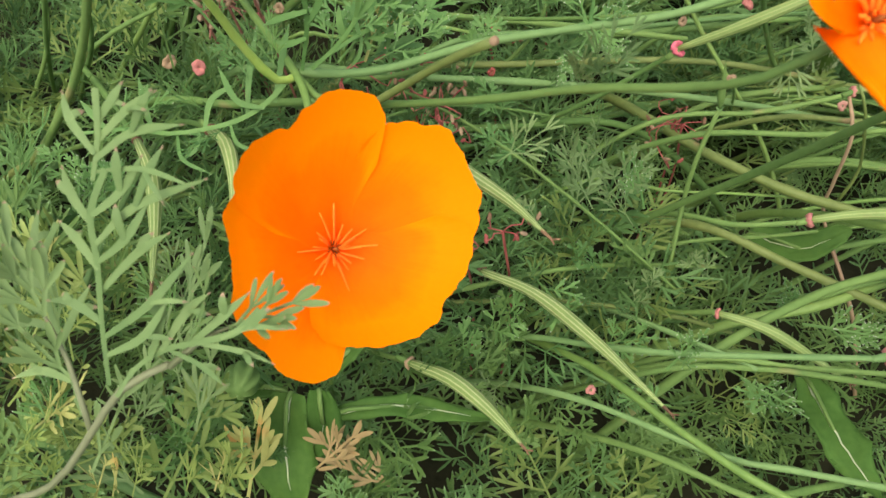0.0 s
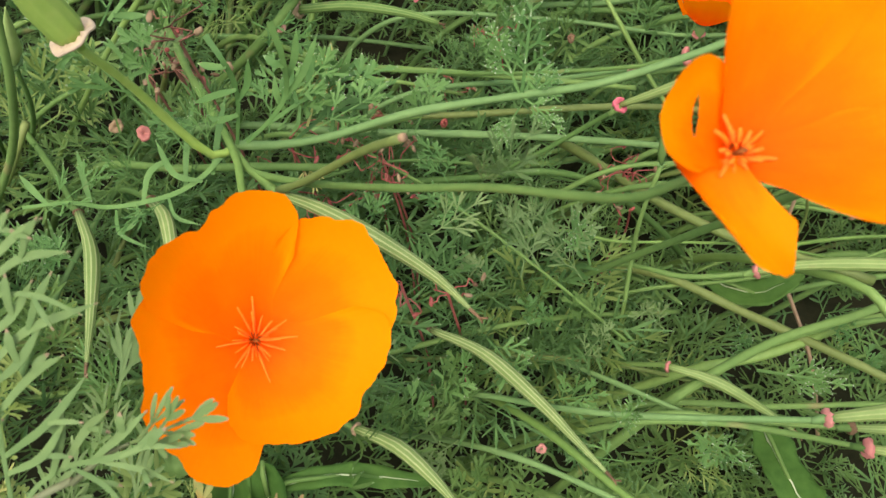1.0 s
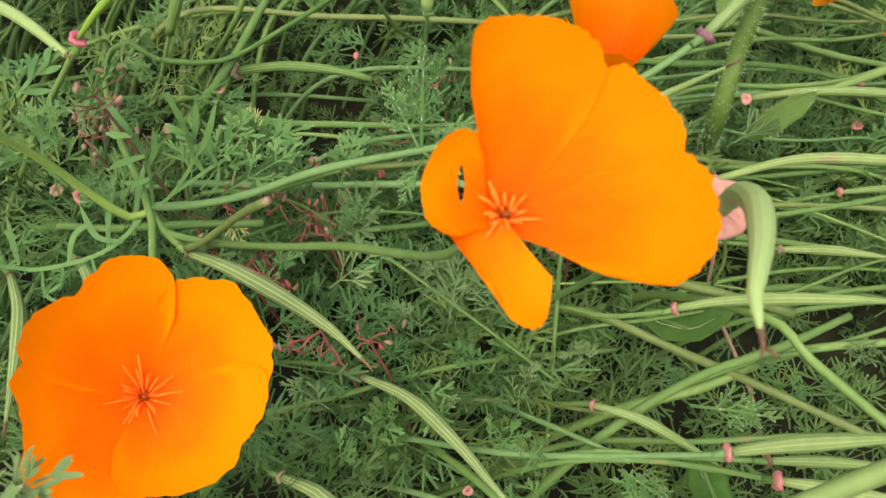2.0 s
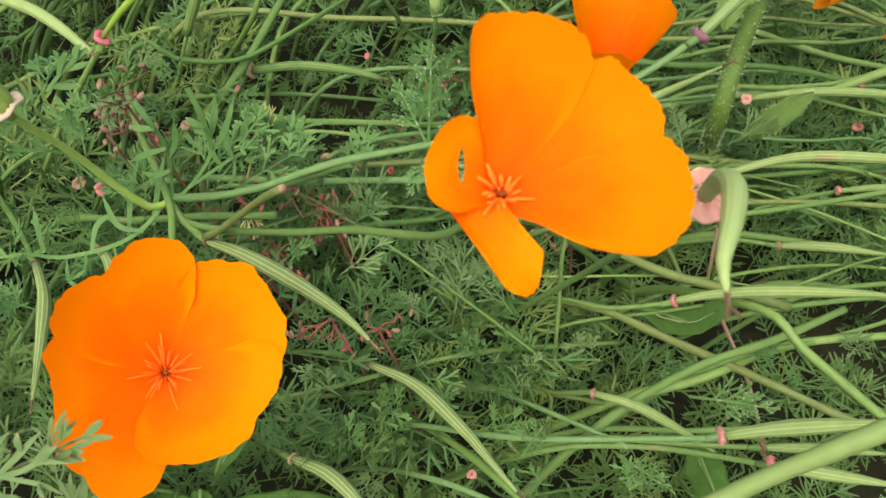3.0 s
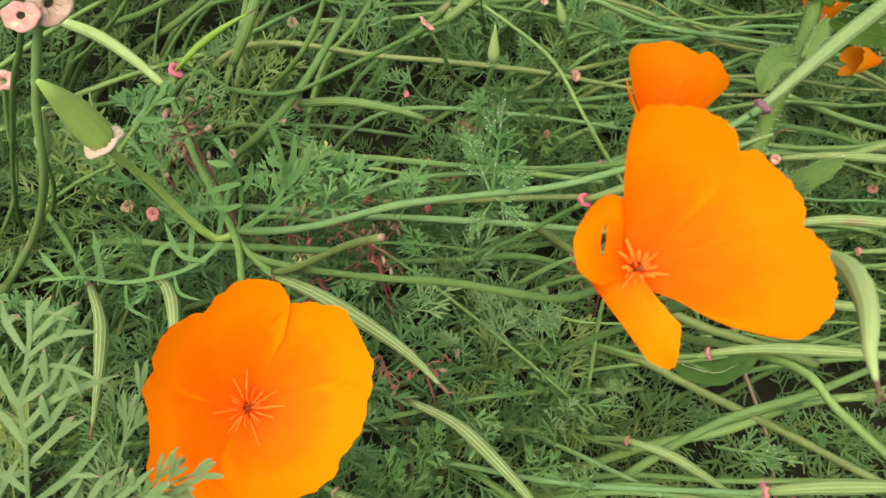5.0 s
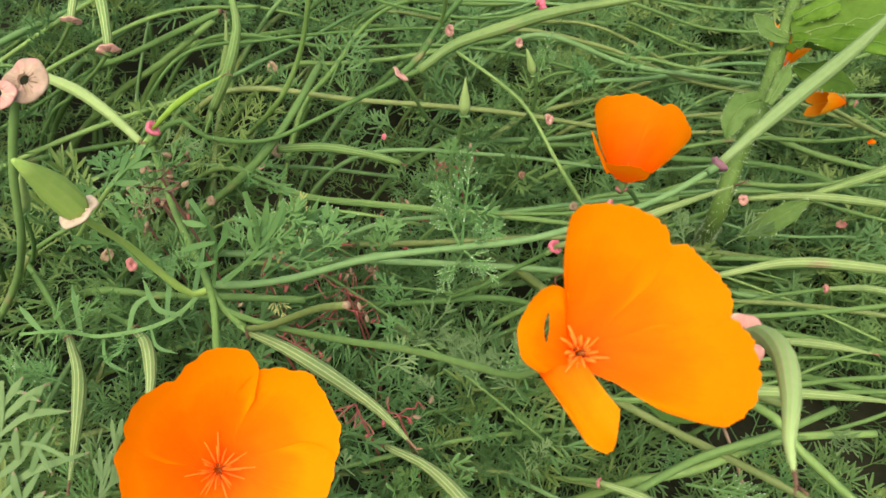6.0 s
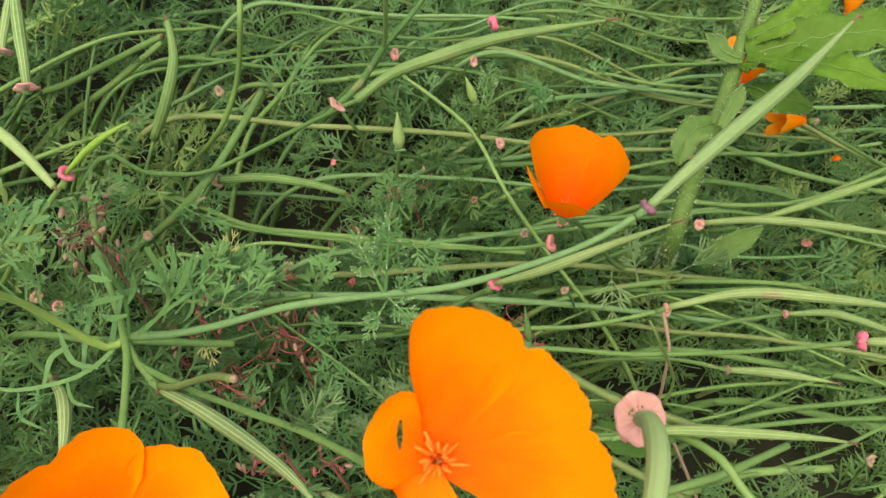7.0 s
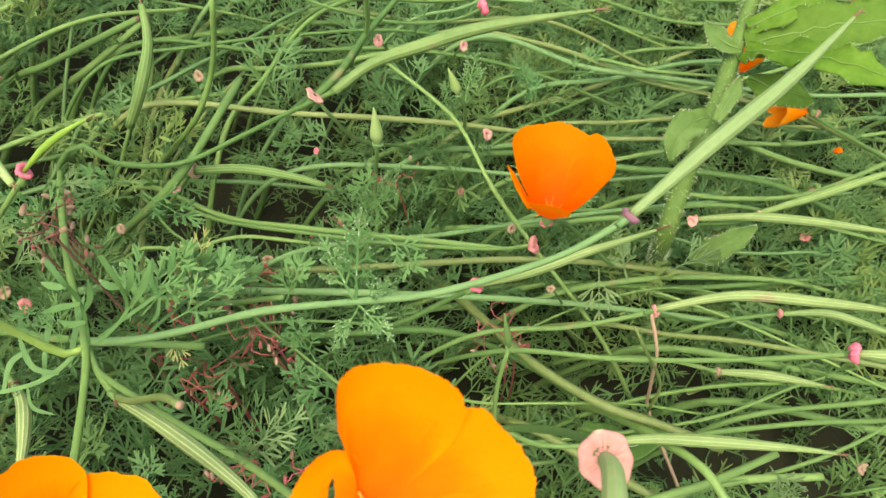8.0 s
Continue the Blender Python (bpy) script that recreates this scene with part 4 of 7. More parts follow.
seed_pod("lime green young pod on a pink collar",
         [(-0.1207, 0.0954, 0.165), (-0.0828, 0.0908, 0.208), (-0.0748, 0.0912, 0.216)],
         [(-0.0738, 0.0925, 0.218), (-0.063, 0.0938, 0.227), (-0.0501, 0.0928, 0.236), (-0.0389, 0.0902, 0.243)], r=0.0014, collar=HOT, collar_r=0.0032, green=LIME, ridge=LIME, stem_mat=BRIGHT)
seed_pod("pale green seed pod beside a tall spent stalk",
         [(-0.208, 0.2161, 0.15), (-0.1709, 0.1841, 0.185), (-0.151, 0.1672, 0.196)],
         [(-0.1488, 0.1653, 0.197), (-0.1345, 0.1529, 0.2), (-0.1152, 0.1349, 0.205), (-0.0964, 0.1126, 0.21), (-0.0805, 0.0918, 0.213)], r=0.0026, collar=TAN, collar_r=0.0018, stem_r=0.001, green=PALE_POD, ridge=RIDGE_PALE, blunt=0.75, thin=0.45)
seed_pod("curved seed pod with a shrivelled tan collar",
         [(-0.0752, 0.1712, 0.09), (-0.048, 0.1614, 0.128)],
         [(-0.0451, 0.1623, 0.13), (-0.0193, 0.158, 0.132), (0.0061, 0.1507, 0.13), (0.0214, 0.1467, 0.125)], r=0.0025, collar=TAN, collar_r=0.0044, green=STEM, ridge=POD, blunt=0.85, thin=0.4)
seed_pod("large smooth seed pod on an arching stem",
         [(-0.0935, 0.1573, 0.16), (-0.0746, 0.1507, 0.155), (-0.0558, 0.1517, 0.148), (-0.0407, 0.156, 0.145), (-0.0132, 0.1588, 0.155), (0.0145, 0.1568, 0.17), (0.0346, 0.1554, 0.18)],
         [(0.0351, 0.1556, 0.18), (0.0539, 0.1635, 0.187), (0.0775, 0.1626, 0.195), (0.105, 0.1606, 0.203), (0.1519, 0.152, 0.213)], r=0.003, collar=None, ridge=POD, stem_r=0.0015, blunt=0.7)
seed_pod("long ribbed seed pod lying over other stems",
         [(0.0836, 0.0655, 0.1), (0.1286, 0.0617, 0.105), (0.1571, 0.0607, 0.11), (0.1677, 0.0609, 0.113)],
         [(0.1695, 0.0615, 0.113), (0.2046, 0.06, 0.12), (0.2406, 0.0519, 0.12), (0.274, 0.0487, 0.11), (0.2969, 0.0467, 0.1)], r=0.0026, collar=PINK, collar_r=0.0024)
seed_pod("slender green pod deep among lying stems",
         [(0.2149, 0.0814, 0.05), (0.2496, 0.0779, 0.06)],
         [(0.2501, 0.0768, 0.062), (0.2761, 0.0733, 0.062), (0.3023, 0.0612, 0.058), (0.3221, 0.0553, 0.05)], r=0.0022, collar=PINK, collar_r=0.0025)
seed_pod("green pod with a bright pink collar",
         [(0.0958, 0.0561, 0.1), (0.147, 0.0357, 0.12), (0.1865, 0.0207, 0.14), (0.2201, 0.0089, 0.16)],
         [(0.2216, 0.0082, 0.162), (0.2368, 0.0033, 0.165), (0.2552, -0.002, 0.165)], r=0.0023, collar=HOT, collar_r=0.0042)
seed_pod("short green pod low in the tangle",
         [(0.1811, 0.0629, 0.055), (0.2056, 0.048, 0.065)],
         [(0.2069, 0.0475, 0.065), (0.2311, 0.0422, 0.065), (0.259, 0.0342, 0.062)], r=0.0025, collar=TAN, collar_r=0.0027)
seed_pod("long pale-ribbed pod with a pink collar",
         [(0.0864, 0.0266, 0.085), (0.1077, 0.0092, 0.1), (0.1321, 0.004, 0.106)],
         [(0.1349, 0.0045, 0.106), (0.1537, 0.0026, 0.11), (0.1787, -0.0037, 0.115), (0.2105, -0.0106, 0.115), (0.227, -0.0139, 0.112)], r=0.0027, collar=PINK, collar_r=0.003)
seed_pod("long pale-ribbed pod on a straight stem",
         [(0.0125, -0.024, 0.085), (0.0432, -0.0423, 0.11), (0.0695, -0.0539, 0.125), (0.1217, -0.0672, 0.141)],
         [(0.1254, -0.0671, 0.141), (0.1419, -0.069, 0.146), (0.1583, -0.0718, 0.15), (0.183, -0.0746, 0.15)], r=0.0028, collar=PINK, collar_r=0.0031, stem_mat=BLUISH)
seed_pod("ribbed pod with a small pink collar",
         [(0.0682, -0.0448, 0.085), (0.1067, -0.0505, 0.09), (0.1294, -0.0605, 0.1), (0.146, -0.0717, 0.114)],
         [(0.1472, -0.0724, 0.115), (0.1628, -0.0785, 0.118), (0.1874, -0.087, 0.118)], r=0.0025, collar=PINK, collar_r=0.0039)
seed_pod("ribbed pod with a dry brown collar",
         [(0.0854, -0.0425, 0.086), (0.1182, -0.0509, 0.09), (0.1503, -0.061, 0.1)],
         [(0.1518, -0.0612, 0.1), (0.172, -0.0649, 0.1), (0.1977, -0.071, 0.1)], r=0.0023, collar=BROWN, collar_r=0.0026)
seed_pod("short green pod under the lying stems",
         [(0.0796, -0.0139, 0.07), (0.0932, -0.0235, 0.088)],
         [(0.0942, -0.025, 0.09), (0.111, -0.0336, 0.09), (0.1276, -0.0455, 0.085), (0.1399, -0.0552, 0.08)], r=0.0024, collar=PINK, collar_r=0.0022)
seed_pod("slim green pod with a hot pink collar",
         [(0.0287, 0.0841, 0.08), (0.054, 0.0723, 0.11), (0.0754, 0.0695, 0.13), (0.085, 0.0644, 0.145)],
         [(0.0874, 0.0652, 0.147), (0.1067, 0.0573, 0.165), (0.1295, 0.0545, 0.18), (0.1544, 0.0508, 0.196)], r=0.0022, collar=HOT, collar_r=0.0036)
seed_pod("big straight seed pod with a purplish collar",
         [(-0.0549, 0.0363, 0.187), (-0.042, 0.0374, 0.183), (-0.0249, 0.0404, 0.18), (0.006, 0.0407, 0.187), (0.0398, 0.0362, 0.194), (0.0677, 0.0321, 0.2), (0.1005, 0.0319, 0.21), (0.1192, 0.0337, 0.217), (0.1331, 0.037, 0.224)],
         [(0.1348, 0.0381, 0.224), (0.1619, 0.0533, 0.235), (0.1947, 0.0733, 0.242), (0.2263, 0.0981, 0.244)], r=0.0028, green=CLEAR_POD, ridge=POD, collar=PURPLE, collar_r=0.0034, fat=0.3, stem_r=0.0014, stem_mat=BLUISH, root=False)
seed_pod("bent seed pod hanging from a broad pink collar",
         [(0.0026, 0.0289, 0.06), (0.0596, 0.026, 0.075), (0.0864, 0.0093, 0.125), (0.1007, -0.0168, 0.19), (0.1032, -0.0435, 0.25)],
         [(0.102, -0.0509, 0.262), (0.0996, -0.0586, 0.278), (0.0946, -0.0717, 0.293), (0.0875, -0.0854, 0.303), (0.0831, -0.093, 0.306), (0.0819, -0.0986, 0.306)], r=0.0024, blunt=0.8, collar=PALE_PINK, collar_r=0.006, stem_r=0.0016, green=BENT_POD, ridge=RIDGE_PALE)
seed_pod("long green pod lying across the bed",
         [(0.1742, 0.1293, 0.065), (0.2082, 0.1215, 0.093)],
         [(0.2105, 0.1208, 0.095), (0.2366, 0.1149, 0.1), (0.269, 0.1067, 0.1), (0.3198, 0.0981, 0.09)], r=0.0025, collar=PINK, collar_r=0.0024)
seed_pod("pale green pod far back in the bed",
         [(0.2486, 0.1418, 0.055), (0.2551, 0.1364, 0.07)],
         [(0.2565, 0.1366, 0.07), (0.2912, 0.1407, 0.075), (0.3298, 0.1466, 0.08), (0.3583, 0.1508, 0.08)], r=0.0026, collar=TAN, collar_r=0.002, green=BRIGHT)
seed_pod("upright green pod at the back of the bed",
         [(-0.116, 0.2502, 0.06), (-0.1041, 0.2386, 0.08)],
         [(-0.1012, 0.2359, 0.085), (-0.0881, 0.2476, 0.105), (-0.0793, 0.2585, 0.125), (-0.0764, 0.2698, 0.14)], r=0.003, collar=None, ridge=POD)

seed_pod("upright thick green pod half hidden in foliage",
         [(-0.1011, 0.188, 0.1), (-0.0891, 0.193, 0.118)],
         [(-0.0811, 0.1967, 0.132), (-0.067, 0.2001, 0.155), (-0.0586, 0.213, 0.172), (-0.0597, 0.2285, 0.183)], r=0.0031, collar=None, green=STEM, ridge=POD, blunt=0.8, thin=0.5)

# spent stems with their collars
spent_stem("tall green stalk topped by a broad beige collar", [(-0.1688, 0.0537, 0.14), (-0.1336, 0.0455, 0.185), (-0.1061, 0.0313, 0.23), (-0.0952, 0.0346, 0.26), (-0.0865, 0.0413, 0.28), (-0.0804, 0.0429, 0.287)], collar=BEIGE, collar_r=0.0066, stem_r=0.0016, toward=(-0.1, -0.45, 0.9))
spent_stem("short stalk topped by a small beige collar", [(-0.124, 0.065, 0.23), (-0.0978, 0.0467, 0.27), (-0.0863, 0.0371, 0.288)], collar=PALE_PINK, collar_r=0.0046, toward=(0.2, -0.4, 0.9))
spent_stem("stalk with a curled pale pink collar", [(-0.1704, 0.0972, 0.15), (-0.1542, 0.1009, 0.19), (-0.1428, 0.0998, 0.215)], collar=PALE_PINK, collar_r=0.0042, toward=(0.3, -0.5, 0.8))
seed_pod("upright green pod above a wide pink collar",
         [(-0.1746, 0.2068, 0.13), (-0.147, 0.1856, 0.16), (-0.113, 0.1542, 0.2), (-0.1022, 0.1481, 0.213)],
         [(-0.0995, 0.1463, 0.217), (-0.0999, 0.1559, 0.223), (-0.1041, 0.1767, 0.228), (-0.1145, 0.2174, 0.23)], r=0.0026, collar=PALE_PINK, collar_r=0.0052, green=BRIGHT, ridge=RIDGE_PALE, stem_r=0.0011, blunt=0.7)
seed_pod("upright green pod above a pale pink collar",
         [(-0.1937, 0.2638, 0.12), (-0.1647, 0.2354, 0.155), (-0.1468, 0.2189, 0.178)],
         [(-0.1432, 0.2189, 0.183), (-0.1419, 0.2263, 0.187), (-0.1423, 0.2472, 0.19), (-0.1455, 0.2746, 0.19)], r=0.0024, collar=PALE_PINK, collar_r=0.005, green=BRIGHT, ridge=RIDGE_PALE, stem_r=0.0011, blunt=0.7)
plain_stem("thick green stem broken off at a brown end", [(-0.1776, 0.2779, 0.1), (-0.1471, 0.2697, 0.117), (-0.1108, 0.262, 0.136), (-0.075, 0.2542, 0.155)], r=0.0019, tip=BROWN, taper=1.0)
spent_stem("thin stem with a curled pink collar", [(-0.147, 0.1028, 0.09), (-0.1208, 0.0912, 0.125), (-0.1046, 0.0792, 0.15)], collar=PINK, collar_r=0.003, toward=(0.4, -0.5, 0.7))
spent_stem("arching stem with a pale pink collar", [(0.0413, 0.1695, 0.13), (0.032, 0.1536, 0.165), (0.026, 0.1532, 0.181)], collar=PALE_PINK, collar_r=0.0046, toward=(0.6, 0.2, 0.5))
spent_stem("lying stem that ends in a pink collar", [(-0.0735, 0.172, 0.095), (-0.0333, 0.1426, 0.11), (0.0153, 0.1208, 0.12), (0.0544, 0.0994, 0.135), (0.0959, 0.0773, 0.155), (0.1125, 0.0719, 0.163)], collar=PINK, collar_r=0.0036)
spent_stem("thin far stem with a pink collar", [(-0.0142, 0.3097, 0.12), (0.033, 0.2726, 0.132), (0.0655, 0.2465, 0.14), (0.0971, 0.2432, 0.14), (0.1158, 0.2508, 0.14)], collar=HOT, collar_r=0.0044)
spent_stem("thin stem ending in a small faded collar", [(-0.0157, 0.1421, 0.042), (-0.0138, 0.13, 0.08), (-0.0152, 0.1275, 0.092)], collar=TAN, collar_r=0.0036, stem_r=0.0008, toward=(-0.5, -0.6, 0.6))
spent_stem("thin stem ending in a small faded collar", [(-0.0241, 0.1214, 0.04), (-0.0089, 0.1092, 0.078), (-0.0022, 0.1061, 0.09)], collar=TAN, collar_r=0.003, stem_r=0.0008, toward=(0.5, -0.6, 0.6))
spent_stem("thin stem ending in a small faded collar", [(-0.0892, 0.15, 0.08), (-0.0791, 0.1341, 0.118), (-0.0779, 0.1302, 0.13)], collar=TAN, collar_r=0.0028, stem_r=0.0008, toward=(-0.5, -0.6, 0.6))
spent_stem("thin stem ending in a small faded collar", [(0.0792, 0.181, 0.04), (0.0862, 0.1646, 0.078), (0.0906, 0.1602, 0.09)], collar=BROWN, collar_r=0.0024, stem_r=0.0008, toward=(0.5, -0.6, 0.6))
spent_stem("thin stem ending in a small faded collar", [(0.1435, 0.0973, 0.05), (0.132, 0.0879, 0.088), (0.1268, 0.0861, 0.1)], collar=TAN, collar_r=0.0022, stem_r=0.0008, toward=(-0.5, -0.6, 0.6))
spent_stem("thin stem ending in a small faded collar", [(0.0989, 0.1997, 0.07), (0.1037, 0.1791, 0.108), (0.1073, 0.1735, 0.12)], collar=PALE_PINK, collar_r=0.003, stem_r=0.0008, toward=(0.5, -0.6, 0.6))
spent_stem("thin stem ending in a small faded collar", [(0.233, 0.1305, 0.05), (0.2137, 0.1188, 0.088), (0.206, 0.1164, 0.1)], collar=PALE_PINK, collar_r=0.0028, stem_r=0.0008, toward=(-0.5, -0.6, 0.6))
spent_stem("thin stem ending in a small faded collar", [(0.0934, 0.2881, 0.06), (0.0998, 0.262, 0.098), (0.1042, 0.2548, 0.11)], collar=PALE_PINK, collar_r=0.003, stem_r=0.0008, toward=(0.5, -0.6, 0.6))
spent_stem("thin stem ending in a small faded collar", [(0.3338, 0.151, -0.02), (0.309, 0.1429, 0.018), (0.2994, 0.142, 0.03)], collar=PINK, collar_r=0.003, stem_r=0.0008, toward=(-0.5, -0.6, 0.6))
spent_stem("thin stem ending in a small faded collar", [(0.3188, 0.1828, -0.01), (0.3092, 0.1702, 0.028), (0.3089, 0.1672, 0.04)], collar=PINK, collar_r=0.0032, stem_r=0.0008, toward=(0.5, -0.6, 0.6))
spent_stem("thin stem ending in a small faded collar", [(-0.0561, 0.2728, 0.07), (-0.0508, 0.2487, 0.108), (-0.0513, 0.2428, 0.12)], collar=TAN, collar_r=0.0036, stem_r=0.0008, toward=(-0.5, -0.6, 0.6))
spent_stem("thin stem ending in a small faded collar", [(-0.0841, 0.1767, 0.08), (-0.0623, 0.1569, 0.118), (-0.0536, 0.1514, 0.13)], collar=PALE_PINK, collar_r=0.0024, stem_r=0.0008, toward=(0.5, -0.6, 0.6))
spent_stem("thin stem ending in a small faded collar", [(0.0221, 0.1273, 0.04), (0.0208, 0.1164, 0.078), (0.0185, 0.1143, 0.09)], collar=RED, collar_r=0.0022, stem_r=0.0008, toward=(-0.5, -0.6, 0.6))
spent_stem("thin stem ending in a small faded collar", [(0.1058, 0.143, 0.05), (0.1099, 0.1285, 0.088), (0.1133, 0.1247, 0.1)], collar=TAN, collar_r=0.0026, stem_r=0.0008, toward=(0.5, -0.6, 0.6))
spent_stem("thin stem ending in a small faded collar", [(0.0163, 0.2149, 0.05), (0.015, 0.1971, 0.088), (0.0126, 0.1931, 0.1)], collar=HOT, collar_r=0.0018, stem_r=0.0008, toward=(-0.5, -0.6, 0.6))
spent_stem("thin stem ending in a small faded collar", [(0.2658, -0.0082, 0.02), (0.256, -0.0098, 0.058), (0.2549, -0.0097, 0.07)], collar=TAN, collar_r=0.003, stem_r=0.0008, toward=(0.5, -0.6, 0.6))
spent_stem("thin stem ending in a small faded collar", [(0.064, 0.2439, 0.11), (0.0593, 0.2168, 0.148), (0.056, 0.2097, 0.16)], collar=PALE_PINK, collar_r=0.003, stem_r=0.0008, toward=(-0.5, -0.6, 0.6))
spent_stem("thin stem ending in a small faded collar", [(0.0539, -0.0495, 0.04), (0.0427, -0.0516, 0.078), (0.038, -0.0516, 0.09)], collar=PINK, collar_r=0.0022, stem_r=0.0008, toward=(0.4, -0.6, 0.6))
spent_stem("thin stem ending in a small faded collar", [(-0.1317, 0.1229, 0.09), (-0.123, 0.1003, 0.128), (-0.1218, 0.0939, 0.14)], collar=TAN, collar_r=0.003, stem_r=0.0008, toward=(0.4, -0.6, 0.6))
spent_stem("thin stem ending in a small faded collar", [(0.2146, 0.0889, 0.04), (0.1871, 0.075, 0.078), (0.1771, 0.0716, 0.09)], collar=PALE_PINK, collar_r=0.0026, stem_r=0.0008, toward=(0.4, -0.6, 0.6))

# stems that can be told apart
plain_stem("short tan stem stub with an open dry end", [(-0.0382, 0.0099, 0.195), (-0.0269, 0.0007, 0.21), (-0.0076, -0.0109, 0.235), (0.0038, -0.0217, 0.252)], r=0.0011, mat=OLIVE, tip=TAN, taper=1.0, root=False)
plain_stem("thick green stem slanting up from the tangle", [(-0.12, 0.1609, 0.07), (-0.0685, 0.1503, 0.12), (-0.0451, 0.1565, 0.14), (-0.0305, 0.1716, 0.15), (-0.0178, 0.2036, 0.15)], r=0.0026)
plain_stem("upright thin bright stem", [(-0.051, 0.1893, 0.13), (-0.0377, 0.1824, 0.15), (-0.0261, 0.1838, 0.17), (-0.0185, 0.1839, 0.19), (-0.0118, 0.1832, 0.215), (-0.0116, 0.1999, 0.22)], r=0.0016, mat=BRIGHT)
plain_stem("long thin green stem lying flat", [(-0.0837, 0.1815, 0.1), (-0.035, 0.1494, 0.105), (0.002, 0.1343, 0.11), (0.0535, 0.1207, 0.11), (0.1106, 0.1086, 0.105)], r=0.0017)
plain_stem("pale thin stem arching down with side shoots", [(0.1208, 0.1165, 0.1), (0.1038, 0.132, 0.128), (0.0923, 0.1624, 0.14), (0.0787, 0.1814, 0.145), (0.0589, 0.2033, 0.15)], r=0.0012, mat=BRIGHT)
plain_stem("forked stem reaching up and out of the bed", [(0.0198, 0.1579, 0.17), (0.0369, 0.1725, 0.175), (0.0497, 0.202, 0.17), (0.0671, 0.2276, 0.17), (0.0773, 0.2444, 0.17)], r=0.0017, root=False)
plain_stem("upright thin green stem above a fork", [(0.0388, 0.2184, 0.14), (0.0506, 0.204, 0.17), (0.0539, 0.1913, 0.2), (0.0555, 0.1844, 0.22)], r=0.0013, mat=BRIGHT, root=False)
plain_stem("thick olive stem crossing under the poppies", [(0.076, 0.1189, 0.06), (0.1115, 0.0569, 0.085), (0.1402, 0.0281, 0.09), (0.1611, 0.0168, 0.09), (0.1888, 0.0008, 0.09)], r=0.0027, mat=OLIVE)
plain_stem("bright stem slanting towards the bed's edge", [(0.1664, -0.008, 0.112), (0.1758, -0.0304, 0.115), (0.1894, -0.0577, 0.118), (0.2003, -0.0761, 0.118)], r=0.0022, mat=BRIGHT)
plain_stem("olive stem lying low in the bed", [(0.1062, 0.0334, 0.06), (0.141, 0.0042, 0.066), (0.1723, -0.0222, 0.07), (0.1926, -0.0387, 0.07), (0.2140, -0.0560, 0.070), (0.2360, -0.0740, 0.066)], r=0.0023, mat=OLIVE)
plain_stem("green stem crossing beneath others", [(0.0944, -0.0365, 0.08), (0.1402, -0.0188, 0.085), (0.1779, -0.0131, 0.09), (0.2111, -0.0041, 0.09)], r=0.0022)
plain_stem("pale green stem low in the tangle", [(0.1121, -0.0161, 0.055), (0.1448, -0.0166, 0.065), (0.1906, -0.0084, 0.07), (0.2361, -0.0111, 0.07)], r=0.0023, mat=BRIGHT)
plain_stem("yellow-green stem slanting to the front", [(0.0351, -0.0434, 0.1), (0.0597, -0.078, 0.12), (0.0766, -0.0979, 0.128), (0.0904, -0.1085, 0.13)], r=0.0017, mat=BRIGHT)
plain_stem("thin bluish stem beneath a seed pod", [(0.0503, -0.0049, 0.065), (0.086, -0.0359, 0.085), (0.1032, -0.0504, 0.09)], r=0.0014, mat=BLUISH)
plain_stem("green stem at the front edge", [(0.0487, -0.0734, 0.085), (0.0793, -0.0962, 0.1), (0.0962, -0.1054, 0.1)], r=0.0015)
plain_stem("thin straight stem at the front edge", [(0.0266, -0.056, 0.1), (0.0706, -0.0876, 0.12), (0.0907, -0.0957, 0.125), (0.1174, -0.1053, 0.13)], r=0.0013, mat=BLUISH)
plain_stem("pinkish tan stem lying among green ones", [(0.1439, 0.0726, 0.085), (0.176, 0.0545, 0.1), (0.2018, 0.0427, 0.11), (0.231, 0.027, 0.12), (0.2671, 0.0138, 0.12)], r=0.0014, mat=OLIVE)
plain_stem("stout bright stem close to the front", [(0.1713, -0.0869, 0.21), (0.1387, -0.0987, 0.238), (0.1237, -0.1021, 0.238), (0.1057, -0.1044, 0.228), (0.0916, -0.1075, 0.222), (0.0809, -0.1099, 0.217)], r=0.0027, mat=POD)
plain_stem("thin side branch of a spent stalk", [(-0.1557, 0.0891, 0.15), (-0.1344, 0.0881, 0.165), (-0.1153, 0.0932, 0.17)], r=0.0011, root=False)
plain_stem("long stem running low behind the flowers", [(0.0761, 0.0746, 0.088), (0.0201, 0.0813, 0.088), (-0.0404, 0.0889, 0.085), (-0.0984, 0.1017, 0.08)], r=0.0018)
plain_stem("green stem slanting at the back", [(-0.1755, 0.286, 0.07), (-0.1288, 0.2839, 0.1), (-0.0932, 0.3018, 0.115)], r=0.0026)
plain_stem("green stem slanting behind another", [(-0.1902, 0.3292, 0.08), (-0.1502, 0.3276, 0.1), (-0.1182, 0.3413, 0.11)], r=0.0022)
plain_stem("bluish leafy stem with broken light", [(-0.0512, 0.2762, 0.09), (-0.0157, 0.2703, 0.095), (0.0241, 0.2637, 0.1), (0.0559, 0.2673, 0.1)], r=0.0019)
plain_stem("thin stem lying across at the back", [(0.2056, 0.1691, 0.055), (0.2517, 0.1555, 0.06), (0.2917, 0.1497, 0.065), (0.3451, 0.1625, 0.07)], r=0.0016)
plain_stem("pale stem at the back of the bed", [(0.3198, 0.2421, 0.04), (0.336, 0.2047, 0.05), (0.363, 0.1747, 0.05)], r=0.0018, mat=OLIVE)
